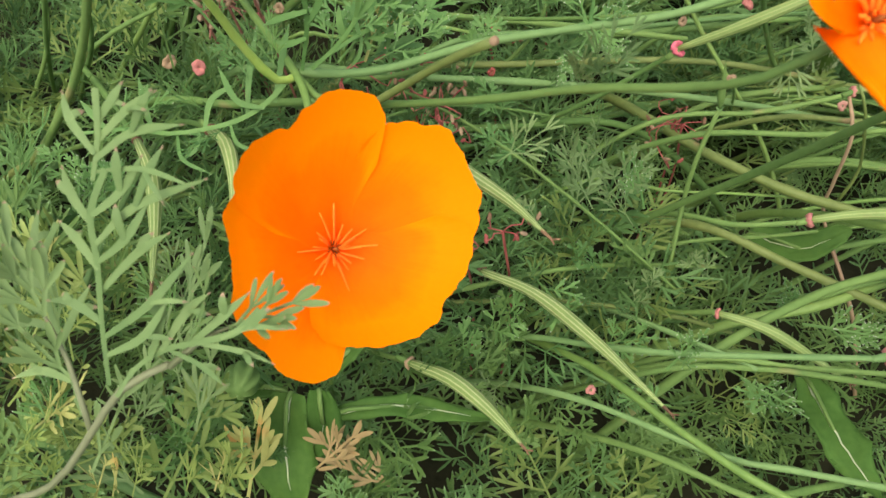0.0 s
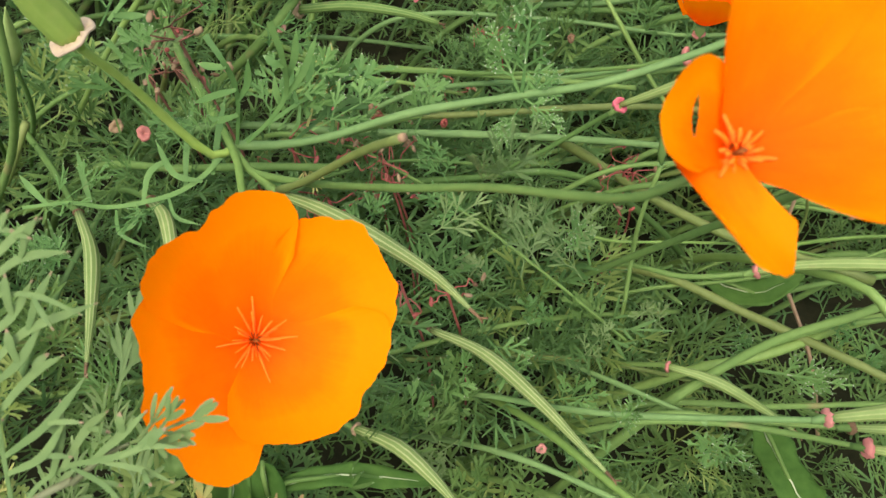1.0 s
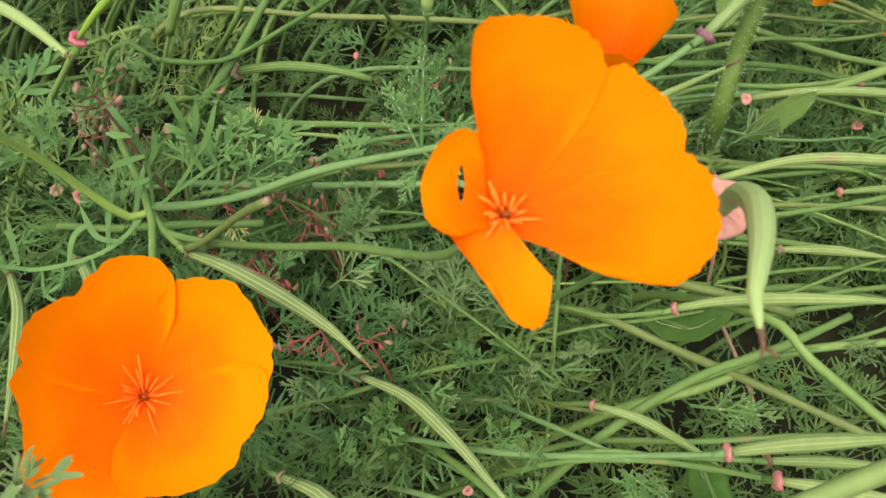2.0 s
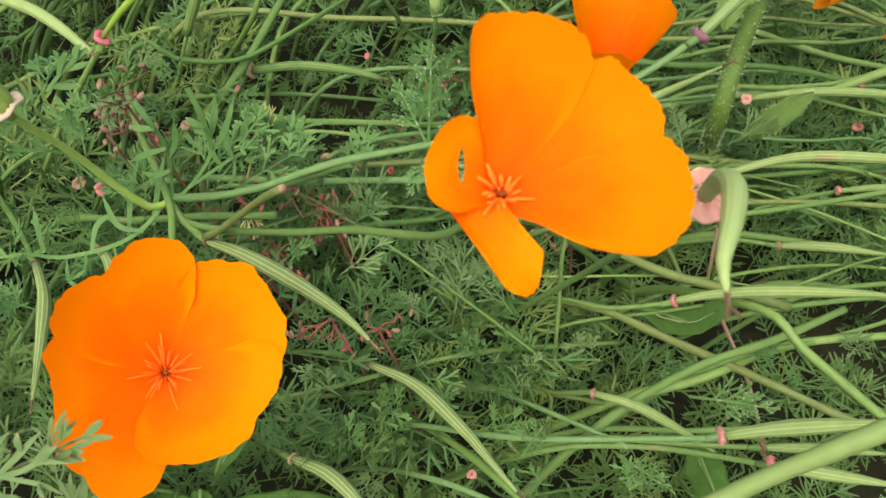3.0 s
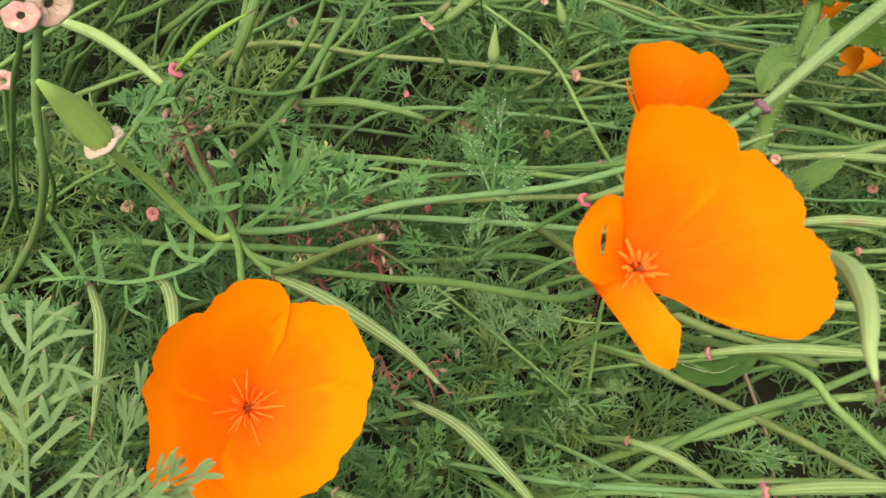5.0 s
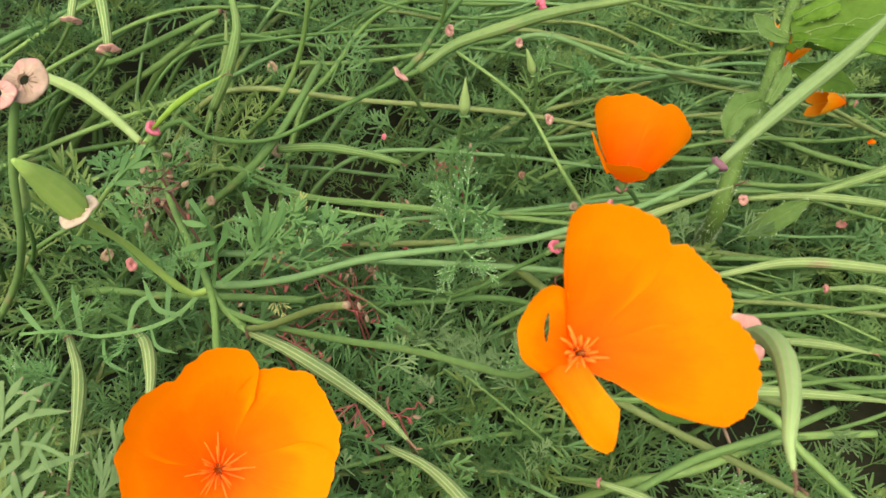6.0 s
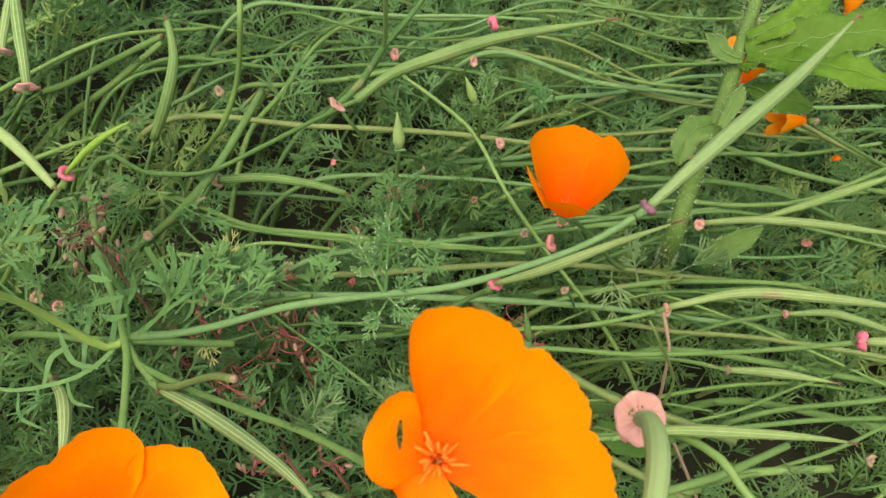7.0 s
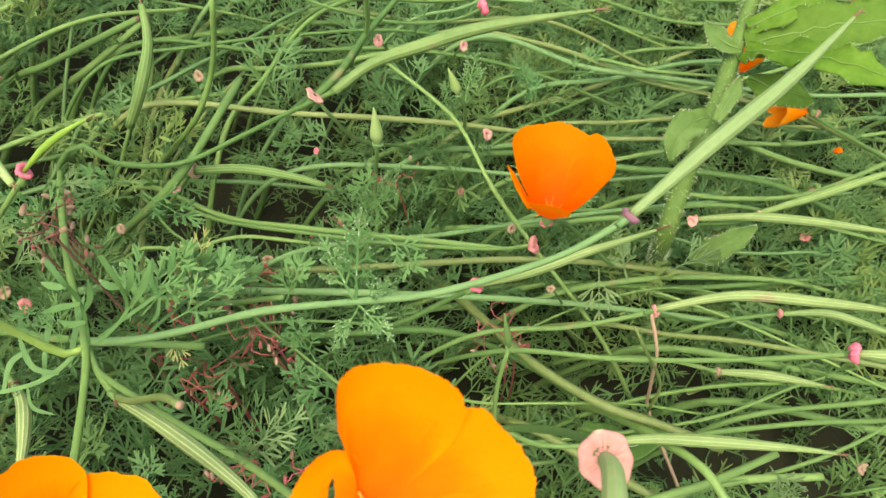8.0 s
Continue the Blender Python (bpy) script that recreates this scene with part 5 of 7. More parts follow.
plain_stem("thin wavy stem at the back", [(0.1764, 0.2707, 0.07), (0.1922, 0.2626, 0.08), (0.2214, 0.2475, 0.08), (0.2647, 0.2351, 0.08)], r=0.0013)
plain_stem("low green stem leading to a cup-shaped poppy", [(0.071, 0.1571, 0.06), (0.1153, 0.1434, 0.075), (0.1617, 0.1387, 0.08), (0.1802, 0.1373, 0.08)], r=0.002)
plain_stem("thin pale twig curling downward", [(0.1717, 0.0347, 0.05), (0.1696, 0.0403, 0.07), (0.1694, 0.0471, 0.1), (0.1677, 0.0602, 0.112)], r=0.001, mat=TAN)
plain_stem("tan stem bent behind a leaf tuft", [(0.1631, 0.0259, 0.08), (0.1664, 0.0299, 0.1), (0.1524, 0.0299, 0.14), (0.1478, 0.0358, 0.15)], r=0.0007, mat=OLIVE, root=False)
plain_stem("olive stem low behind the open poppy", [(-0.1364, 0.0794, 0.13), (-0.0913, 0.0666, 0.14), (-0.0567, 0.055, 0.15), (-0.0259, 0.0495, 0.15)], r=0.0019)
plain_stem("green stem running towards the back", [(-0.0669, 0.0935, 0.12), (-0.0313, 0.0817, 0.13), (0.0083, 0.0624, 0.16)], r=0.0013)
finger_leaf("bluish poppy leaf with long curling finger lobes", [(-0.1373, 0.036, 0.168), (-0.1193, 0.034, 0.17), (-0.1022, 0.0283, 0.172), (-0.0819, 0.0286, 0.174), (-0.069, 0.0318, 0.178), (-0.0587, 0.0373, 0.184)],
            [[(-0.111, 0.0329, 0.171), (-0.113, 0.0406, 0.174), (-0.1148, 0.0503, 0.178)],
             [(-0.0756, 0.0291, 0.175), (-0.0735, 0.0425, 0.182), (-0.0698, 0.0581, 0.188)],
             [(-0.0653, 0.0321, 0.178), (-0.0617, 0.0424, 0.185), (-0.0581, 0.056, 0.19)],
             [(-0.091, 0.0287, 0.173), (-0.0879, 0.0374, 0.177), (-0.0793, 0.0415, 0.179)],
             [(-0.1009, 0.0268, 0.172), (-0.0985, 0.0173, 0.171), (-0.0887, 0.0112, 0.169)],
             [(-0.0819, 0.028, 0.174), (-0.0793, 0.0207, 0.172), (-0.0715, 0.0176, 0.17)],
             [(-0.1278, 0.0353, 0.169), (-0.1321, 0.04, 0.171), (-0.137, 0.0462, 0.174)],
             [(-0.0688, 0.0299, 0.178), (-0.0781, 0.0332, 0.18), (-0.084, 0.0457, 0.184)],
             [(-0.093, 0.0277, 0.173), (-0.0941, 0.0213, 0.171), (-0.101, 0.0185, 0.169)]])
plain_stem("olive thin twig behind the sprig", [(-0.2172, 0.0655, 0.1), (-0.1791, 0.0579, 0.13), (-0.1581, 0.0628, 0.15), (-0.1413, 0.0745, 0.17)], r=0.0018, mat=OLIVE)

# closed buds
bud("pointed grey-green bud on an upright stem", [(0.0396, 0.126, 0.1), (0.0469, 0.1272, 0.14), (0.0529, 0.1175, 0.184)], (0.0539, 0.1183, 0.205), r=0.0031)
bud("pointed green bud with feathery bracts", [(0.0946, 0.1655, 0.135), (0.0936, 0.1514, 0.165), (0.0909, 0.1489, 0.176)], (0.0868, 0.15, 0.192), r=0.0025)
bud("slim green bud on a thin pale stem", [(0.0881, 0.017, 0.09), (0.0913, 0.0281, 0.12), (0.0973, 0.0361, 0.144)], (0.0955, 0.041, 0.165), r=0.0018, mat=STEM)
bud("pale green bud beside a tall stalk", [(-0.1392, 0.0777, 0.17), (-0.1266, 0.0682, 0.2), (-0.1254, 0.0681, 0.205)], (-0.1102, 0.0597, 0.235), r=0.0033, mat=PALE_POD)

# feathery leaves that can be told apart
finger_leaf("bluish poppy leaf with broad flat lobes and pale tips", [(-0.0535, 0.0362, 0.187), (-0.0458, 0.0444, 0.185), (-0.0373, 0.054, 0.182), (-0.0304, 0.0625, 0.178), (-0.023, 0.0708, 0.174), (-0.0172, 0.0777, 0.17), (-0.0114, 0.0812, 0.168)],
            [[(-0.0349, 0.0566, 0.181), (-0.036, 0.0608, 0.186), (-0.0339, 0.0662, 0.192)],
             [(-0.0304, 0.0625, 0.178), (-0.0301, 0.0667, 0.183), (-0.0261, 0.0713, 0.19)],
             [(-0.0262, 0.0669, 0.176), (-0.026, 0.0711, 0.181), (-0.0323, 0.0705, 0.186)],
             [(-0.023, 0.0708, 0.174), (-0.0182, 0.0732, 0.178), (-0.0138, 0.0772, 0.184)],
             [(-0.0206, 0.0743, 0.172), (-0.0151, 0.0773, 0.175), (-0.0121, 0.078, 0.178)],
             [(-0.0342, 0.0565, 0.18), (-0.0361, 0.0514, 0.176), (-0.0404, 0.0495, 0.172)],
             [(-0.0272, 0.0658, 0.176), (-0.0251, 0.063, 0.172), (-0.0267, 0.0594, 0.168)],
             [(-0.0392, 0.0531, 0.182), (-0.0407, 0.0555, 0.188), (-0.0402, 0.0594, 0.193)]])
finger_leaf("thin-stalked lobed poppy leaf behind red weeds", [(-0.0431, 0.0501, 0.165), (-0.0364, 0.0616, 0.16), (-0.0291, 0.0724, 0.155), (-0.0213, 0.0771, 0.152), (-0.0128, 0.0785, 0.15)],
            [[(-0.0291, 0.0724, 0.155), (-0.0232, 0.0721, 0.152), (-0.0169, 0.0734, 0.15)],
             [(-0.0262, 0.0745, 0.154), (-0.0201, 0.0771, 0.156), (-0.0133, 0.0765, 0.156)],
             [(-0.0325, 0.0678, 0.157), (-0.028, 0.0725, 0.16), (-0.0271, 0.0764, 0.163)]])
finger_leaf("poppy leaf with flat lobes standing at a stem crossing", [(-0.0533, 0.0341, 0.19), (-0.0486, 0.036, 0.205), (-0.0469, 0.0372, 0.215), (-0.0477, 0.038, 0.224), (-0.0512, 0.0429, 0.23)],
            [[(-0.0473, 0.0373, 0.222), (-0.0517, 0.0382, 0.222), (-0.0561, 0.0403, 0.222)],
             [(-0.0468, 0.0363, 0.213), (-0.0544, 0.0369, 0.211), (-0.0617, 0.0376, 0.208)],
             [(-0.0479, 0.0362, 0.208), (-0.0432, 0.0373, 0.214), (-0.0407, 0.0393, 0.222)],
             [(-0.0492, 0.0351, 0.203), (-0.0562, 0.0366, 0.2), (-0.0608, 0.0393, 0.2)]])
finger_leaf("poppy leaf with flat lobes standing at a stem crossing", [(-0.05, 0.0342, 0.19), (-0.0395, 0.0344, 0.2), (-0.0322, 0.0351, 0.21), (-0.0296, 0.0349, 0.225), (-0.0303, 0.0372, 0.237)],
            [[(-0.0315, 0.0357, 0.214), (-0.0268, 0.0374, 0.222), (-0.0243, 0.0408, 0.23)],
             [(-0.0326, 0.0347, 0.209), (-0.0256, 0.0368, 0.216), (-0.019, 0.0419, 0.226)],
             [(-0.0299, 0.0348, 0.222), (-0.0324, 0.0344, 0.224), (-0.035, 0.036, 0.226)]])
feather_leaf("pale green feathery leaf", (-0.0897, 0.0731, 0.185), (-0.0745, 0.0866, 0.2), which=3, lush=True, mat=LEAF_PALE)
feather_leaf("feathery leaf with curling tips", (-0.0382, 0.0639, 0.16), (-0.0038, 0.0655, 0.175), which=0, lush=True)
feather_leaf("yellowing feathery poppy leaflet", (-0.0358, 0.0634, 0.16), (-0.0218, 0.0806, 0.18), which=1, mat=YELLOW)
feather_leaf("small leaf tuft at a stem joint", (0.0214, -0.0377, 0.252), (0.0324, -0.0351, 0.268), which=2, coarse=True, mat=LEAF_PALE)
feather_leaf("small pale leaf at a stem joint", (0.0206, -0.0361, 0.25), (0.0187, -0.038, 0.262), which=3, coarse=True, mat=LEAF_PALE)
feather_leaf("feathery leaf at a stem joint", (0.0416, 0.0348, 0.194), (0.0478, 0.0536, 0.22), which=0)
feather_leaf("feathery leaf spreading from a joint", (0.0416, 0.0348, 0.194), (0.0335, 0.051, 0.212), which=1)
feather_leaf("feathery grey leaf by a joint", (0.0421, 0.0348, 0.194), (0.0574, 0.0387, 0.2), which=2)
feather_leaf("feathery leaf hanging over a hollow", (0.0426, 0.0368, 0.19), (0.0322, 0.0267, 0.18), which=3)
feather_leaf("thick-lobed leaf curling beside a pod", (-0.0824, 0.0261, 0.175), (-0.0952, 0.0123, 0.18), which=2, coarse=True)
feather_leaf("thick-lobed leaf beside a pod", (-0.0917, 0.0364, 0.172), (-0.1016, 0.0407, 0.185), which=3, coarse=True)
feather_leaf("pale feathery leaf near the ground", (-0.1412, 0.0254, 0.13), (-0.155, 0.0472, 0.14), which=0)
feather_leaf("small coarse leaf on a flower stem", (0.0236, -0.0379, 0.253), (0.0284, -0.044, 0.27), which=0, coarse=True, mat=LEAF_PALE)
feather_leaf("small coarse leaf standing on a joint", (0.023, -0.0351, 0.25), (0.0195, -0.0398, 0.265), which=1, coarse=True, mat=LEAF_PALE)
feather_leaf("yellow-green feathery leaf", (0.0409, 0.018, 0.1), (0.0512, 0.0411, 0.12), which=1, coarse=True, mat=LEAF_PALE)
feather_leaf("feathery leaf with thin lobes", (0.0663, 0.0136, 0.1), (0.0527, 0.0301, 0.12), which=3, coarse=True, mat=LEAF_PALE)
feather_leaf("thin upright feathery leaflet", (0.0667, 0.0093, 0.12), (0.0612, 0.0215, 0.14), which=4)
feather_leaf("fine curled leaf on a thin stem", (0.0579, -0.0603, 0.13), (0.0675, -0.0563, 0.15), which=5)
feather_leaf("drooping pale feathery leaf", (0.1475, 0.0828, 0.12), (0.1461, 0.0652, 0.1), which=2, coarse=True, mat=LEAF_PALE)
feather_leaf("pale feathery leaf at the bristly plant's foot", (0.1866, 0.0885, 0.1), (0.2165, 0.0928, 0.115), which=3, coarse=True, mat=LEAF_PALE)
feather_leaf("feathery leaf beside the bristly stalk", (0.1645, 0.0849, 0.1), (0.1601, 0.1022, 0.12), which=1, mat=LEAF_PALE)
feather_leaf("feathery leaf on a bud's stem", (0.0423, 0.1258, 0.115), (0.0369, 0.1338, 0.14), which=0)
feather_leaf("feathery leaf climbing a bud's stem", (0.0458, 0.1247, 0.13), (0.0608, 0.1308, 0.15), which=1)
feather_leaf("feathery leaf below a bud", (0.0467, 0.1267, 0.145), (0.0441, 0.1274, 0.165), which=2)
feather_leaf("feathery bract beside a bud", (0.0931, 0.1515, 0.165), (0.1016, 0.1645, 0.185), which=3)
feather_leaf("small white-stalked leaf in the shade", (0.1441, -0.0151, 0.05), (0.1358, -0.0017, 0.065), which=4, mat=LEAF_NEAR)
feather_leaf("spreading leaf in the shade", (0.1446, -0.0181, 0.05), (0.1775, -0.0318, 0.055), which=5, mat=LEAF_NEAR)
feather_leaf("feathery leaf hanging by lying stems", (0.0995, -0.0499, 0.08), (0.1147, -0.0695, 0.09), which=0)
feather_leaf("feathery leaf with bronze tips", (-0.179, 0.037, 0.14), (-0.1561, 0.0544, 0.16), which=0, coarse=True)
feather_leaf("yellow-lobed feathery leaf", (-0.0316, 0.0897, 0.15), (-0.0238, 0.0977, 0.165), which=2, coarse=True, mat=YELLOW)
feather_leaf("feathery leaf over red stems", (-0.0448, 0.055, 0.17), (-0.0185, 0.0759, 0.185), which=1, lush=True)
feather_leaf("feathery leaf beside a crossing", (-0.0467, 0.05, 0.175), (-0.0393, 0.0728, 0.19), which=3, lush=True)
feather_leaf("narrow leaf on the long stem", (-0.0303, 0.0462, 0.178), (-0.0033, 0.0557, 0.185), which=0, lush=True)
feather_leaf("small yellow poppy leaflet", (-0.0397, 0.0573, 0.15), (-0.0356, 0.0438, 0.145), which=2, coarse=True, mat=YELLOW)
feather_leaf("feathery leaf at the long stem's joint", (0.0409, 0.0366, 0.195), (0.0524, 0.0221, 0.19), which=5)
feather_leaf("grey leaf beside the lying pod", (0.0063, -0.0107, 0.19), (0.0247, -0.0054, 0.2), which=2, coarse=True, mat=LEAF_PALE)
feather_leaf("feathery leaf beside a spent stalk", (-0.1013, 0.1076, 0.16), (-0.1036, 0.1204, 0.18), which=1, lush=True)
feather_leaf("narrow-lobed leaf on a crossing stem", (-0.0625, 0.0327, 0.19), (-0.061, 0.0467, 0.205), which=0, coarse=True)
feather_leaf("yellowish feathery leaf between poppies", (0.0365, 0.0086, 0.15), (0.0312, 0.0144, 0.17), which=1, coarse=True, mat=LEAF_PALE)
feather_leaf("pale feathery leaf between poppies", (0.0473, 0.0095, 0.15), (0.0427, 0.0174, 0.17), which=3, coarse=True, mat=LEAF_PALE)
feather_leaf("lush lobed poppy leaf standing over the tangle", (-0.0842, 0.0835, 0.192), (-0.0643, 0.0838, 0.212), which=2, lush=True, mat=LEAF_NEAR)
feather_leaf("lush lobed poppy leaf standing over the tangle", (-0.0418, 0.0542, 0.177), (-0.0208, 0.0722, 0.192), which=4, lush=True, mat=LEAF_NEAR)
feather_leaf("lush lobed poppy leaf standing over the tangle", (-0.0337, 0.063, 0.172), (-0.0054, 0.0684, 0.187), which=5, lush=True, mat=LEAF_NEAR)
feather_leaf("lush lobed poppy leaf standing over the tangle", (-0.1367, 0.0157, 0.162), (-0.1465, 0.0316, 0.172), which=6, lush=True, mat=LEAF_NEAR)
feather_leaf("lush lobed poppy leaf standing over the tangle", (-0.1165, 0.0134, 0.162), (-0.133, 0.0198, 0.172), which=7, lush=True, mat=LEAF_NEAR)
feather_leaf("lush lobed poppy leaf standing over the tangle", (-0.1262, 0.0292, 0.172), (-0.1033, 0.0325, 0.187), which=8, lush=True, mat=LEAF_NEAR)
feather_leaf("lush lobed poppy leaf standing over the tangle", (-0.0735, 0.0403, 0.182), (-0.0806, 0.0531, 0.192), which=9, lush=True, mat=LEAF_NEAR)
feather_leaf("lush lobed poppy leaf standing over the tangle", (0.0531, 0.1022, 0.152), (0.0463, 0.1117, 0.177), which=10, lush=True, mat=LEAF_NEAR)
feather_leaf("lush lobed poppy leaf standing over the tangle", (0.0525, 0.0966, 0.142), (0.0372, 0.1022, 0.162), which=11, lush=True, mat=LEAF_NEAR)
feather_leaf("lush lobed poppy leaf standing over the tangle", (0.0502, 0.1005, 0.142), (0.0662, 0.0791, 0.142), which=12, lush=True, mat=LEAF_NEAR)
feather_leaf("lush lobed poppy leaf standing over the tangle", (0.0045, 0.0685, 0.142), (0.0146, 0.0809, 0.162), which=13, lush=True, mat=LEAF_NEAR)
feather_leaf("lush lobed poppy leaf standing over the tangle", (-0.0241, 0.0022, 0.172), (-0.0056, 0.0089, 0.182), which=14, lush=True, mat=LEAF_NEAR)
feather_leaf("lush lobed poppy leaf standing over the tangle", (0.0522, 0.0152, 0.122), (0.067, 0.0218, 0.142), which=15, lush=True, mat=LEAF_PALE)
feather_leaf("lush lobed poppy leaf standing over the tangle", (0.0465, 0.0103, 0.122), (0.0411, 0.0277, 0.142), which=16, lush=True, mat=LEAF_PALE)
feather_leaf("lush lobed poppy leaf standing over the tangle", (0.0164, 0.0458, 0.132), (0.011, 0.0575, 0.152), which=19, lush=True, mat=LEAF_NEAR)
feather_leaf("lush lobed poppy leaf standing over the tangle", (0.0257, 0.0317, 0.132), (0.0043, 0.04, 0.142), which=20, lush=True, mat=LEAF_NEAR)
feather_leaf("lush lobed poppy leaf standing over the tangle", (-0.0661, 0.1374, 0.152), (-0.0783, 0.1361, 0.172), which=21, lush=True, mat=LEAF_NEAR)
feather_leaf("lush lobed poppy leaf standing over the tangle", (-0.0604, 0.1332, 0.152), (-0.0375, 0.1105, 0.152), which=22, lush=True, mat=LEAF_NEAR)
feather_leaf("lush lobed poppy leaf standing over the tangle", (0.1416, 0.1961, 0.112), (0.1309, 0.2125, 0.132), which=23, lush=True, mat=LEAF_NEAR)
feather_leaf("lush lobed poppy leaf standing over the tangle", (0.1574, 0.2115, 0.112), (0.1752, 0.2145, 0.132), which=24, lush=True, mat=LEAF_NEAR)
feather_leaf("lush lobed poppy leaf in the shade of stems", (-0.0131, -0.0127, 0.1), (-0.0238, -0.002, 0.115), which=0, lush=True, mat=LEAF_PALE)
feather_leaf("lush lobed poppy leaf in the shade of stems", (-0.0035, -0.0258, 0.09), (0.017, -0.0193, 0.11), which=1, lush=True, mat=LEAF_NEAR)
feather_leaf("lush lobed poppy leaf in the shade of stems", (-0.0259, -0.0372, 0.09), (-0.0028, -0.0356, 0.11), which=2, lush=True, mat=LEAF_NEAR)
feather_leaf("lush lobed poppy leaf in the shade of stems", (0.0065, -0.043, 0.085), (-0.0103, -0.052, 0.1), which=3, lush=True, mat=LEAF_PALE)
feather_leaf("lush lobed poppy leaf in the shade of stems", (0.0219, -0.0053, 0.1), (0.0345, -0.0295, 0.11), which=4, lush=True, mat=LEAF_NEAR)
feather_leaf("lush lobed poppy leaf in the shade of stems", (0.0566, -0.0013, 0.085), (0.0435, 0.0076, 0.1), which=5, lush=True, mat=LEAF_NEAR)
feather_leaf("lush lobed poppy leaf in the shade of stems", (0.0591, -0.0161, 0.08), (0.0755, -0.0092, 0.095), which=6, lush=True, mat=LEAF_PALE)
feather_leaf("lush lobed poppy leaf in the shade of stems", (0.0444, -0.0314, 0.085), (0.0634, -0.0351, 0.1), which=7, lush=True, mat=LEAF_NEAR)
feather_leaf("lush lobed poppy leaf in the shade of stems", (0.0713, -0.0569, 0.075), (0.0534, -0.0516, 0.09), which=8, lush=True, mat=LEAF_NEAR)
feather_leaf("lush lobed poppy leaf in the shade of stems", (0.1037, -0.0022, 0.07), (0.0918, 0.007, 0.085), which=9, lush=True, mat=LEAF_PALE)
feather_leaf("lush lobed poppy leaf in the shade of stems", (0.172, -0.026, 0.06), (0.1871, -0.0294, 0.075), which=10, lush=True, mat=LEAF_NEAR)
feather_leaf("lush lobed poppy leaf in the shade of stems", (0.1884, -0.0163, 0.07), (0.1692, -0.009, 0.085), which=11, lush=True, mat=LEAF_NEAR)
feather_leaf("lush lobed poppy leaf in the shade of stems", (0.2143, -0.0033, 0.07), (0.2162, -0.0225, 0.085), which=12, lush=True, mat=LEAF_PALE)
feather_leaf("lush lobed poppy leaf in the shade of stems", (0.1185, -0.0625, 0.07), (0.102, -0.0551, 0.085), which=13, lush=True, mat=LEAF_NEAR)
feather_leaf("lush lobed poppy leaf in the shade of stems", (-0.0396, -0.0126, 0.11), (-0.0464, 0.0047, 0.12), which=14, lush=True, mat=LEAF_NEAR)
feather_leaf("lush lobed poppy leaf in the shade of stems", (0.0295, 0.0186, 0.1), (0.0168, 0.024, 0.115), which=15, lush=True, mat=LEAF_PALE)

feather_leaf("pinnate lobed poppy leaf standing over the tangle", (-0.0717, 0.0294, 0.212), (-0.0843, 0.0445, 0.245), which=0, lush=True, mat=LEAF_NEAR)
feather_leaf("pinnate lobed poppy leaf standing over the tangle", (-0.0693, 0.0302, 0.222), (-0.0662, 0.0431, 0.238), which=2, lush=True, mat=LEAF_NEAR)
feather_leaf("pinnate lobed poppy leaf standing over the tangle", (-0.0784, 0.0429, 0.238), (-0.0739, 0.0644, 0.242), which=5, lush=True, mat=LEAF_NEAR)
feather_leaf("pale lobed poppy leaf beside a lying pod", (-0.0882, 0.1087, 0.19), (-0.0651, 0.0989, 0.2), which=6, lush=True, mat=LEAF_PALE)
finger_leaf("narrow lobed poppy leaf standing over the tangle", [(-0.0763, 0.0447, 0.238), (-0.0701, 0.0499, 0.241), (-0.0613, 0.0548, 0.244)],
            [[(-0.0719, 0.0483, 0.24), (-0.0699, 0.0515, 0.243), (-0.0673, 0.0532, 0.245)],
             [(-0.0694, 0.0503, 0.241), (-0.0653, 0.0508, 0.241), (-0.062, 0.052, 0.241)],
             [(-0.0744, 0.0457, 0.239), (-0.0709, 0.0468, 0.237), (-0.0665, 0.0475, 0.236)],
             [(-0.0654, 0.0519, 0.243), (-0.0645, 0.0539, 0.245), (-0.0622, 0.0548, 0.246)]])

# coarse leafy sprig close to the front, reaching over the open poppy
finger_leaf("grey-green leaf with long arching lobes and pinkish tips", [(-0.0791, -0.0908, 0.237), (-0.0746, -0.0866, 0.24), (-0.0677, -0.0844, 0.243), (-0.0601, -0.0849, 0.246), (-0.052, -0.0849, 0.249), (-0.0467, -0.0822, 0.252)],
            [[(-0.0685, -0.0845, 0.243), (-0.062, -0.079, 0.248), (-0.0564, -0.0776, 0.252)],
             [(-0.0619, -0.0846, 0.245), (-0.054, -0.0816, 0.25), (-0.0485, -0.0789, 0.253)],
             [(-0.0601, -0.0851, 0.246), (-0.0513, -0.0878, 0.246), (-0.0452, -0.091, 0.246)],
             [(-0.0551, -0.0854, 0.248), (-0.0489, -0.0847, 0.25), (-0.0423, -0.0862, 0.251)],
             [(-0.0709, -0.0857, 0.242), (-0.067, -0.08, 0.248), (-0.066, -0.0741, 0.252)],
             [(-0.067, -0.0845, 0.243), (-0.0608, -0.0882, 0.243), (-0.0555, -0.093, 0.243)]], 0.00080, SPRIG_GREEN, TIP_RED)
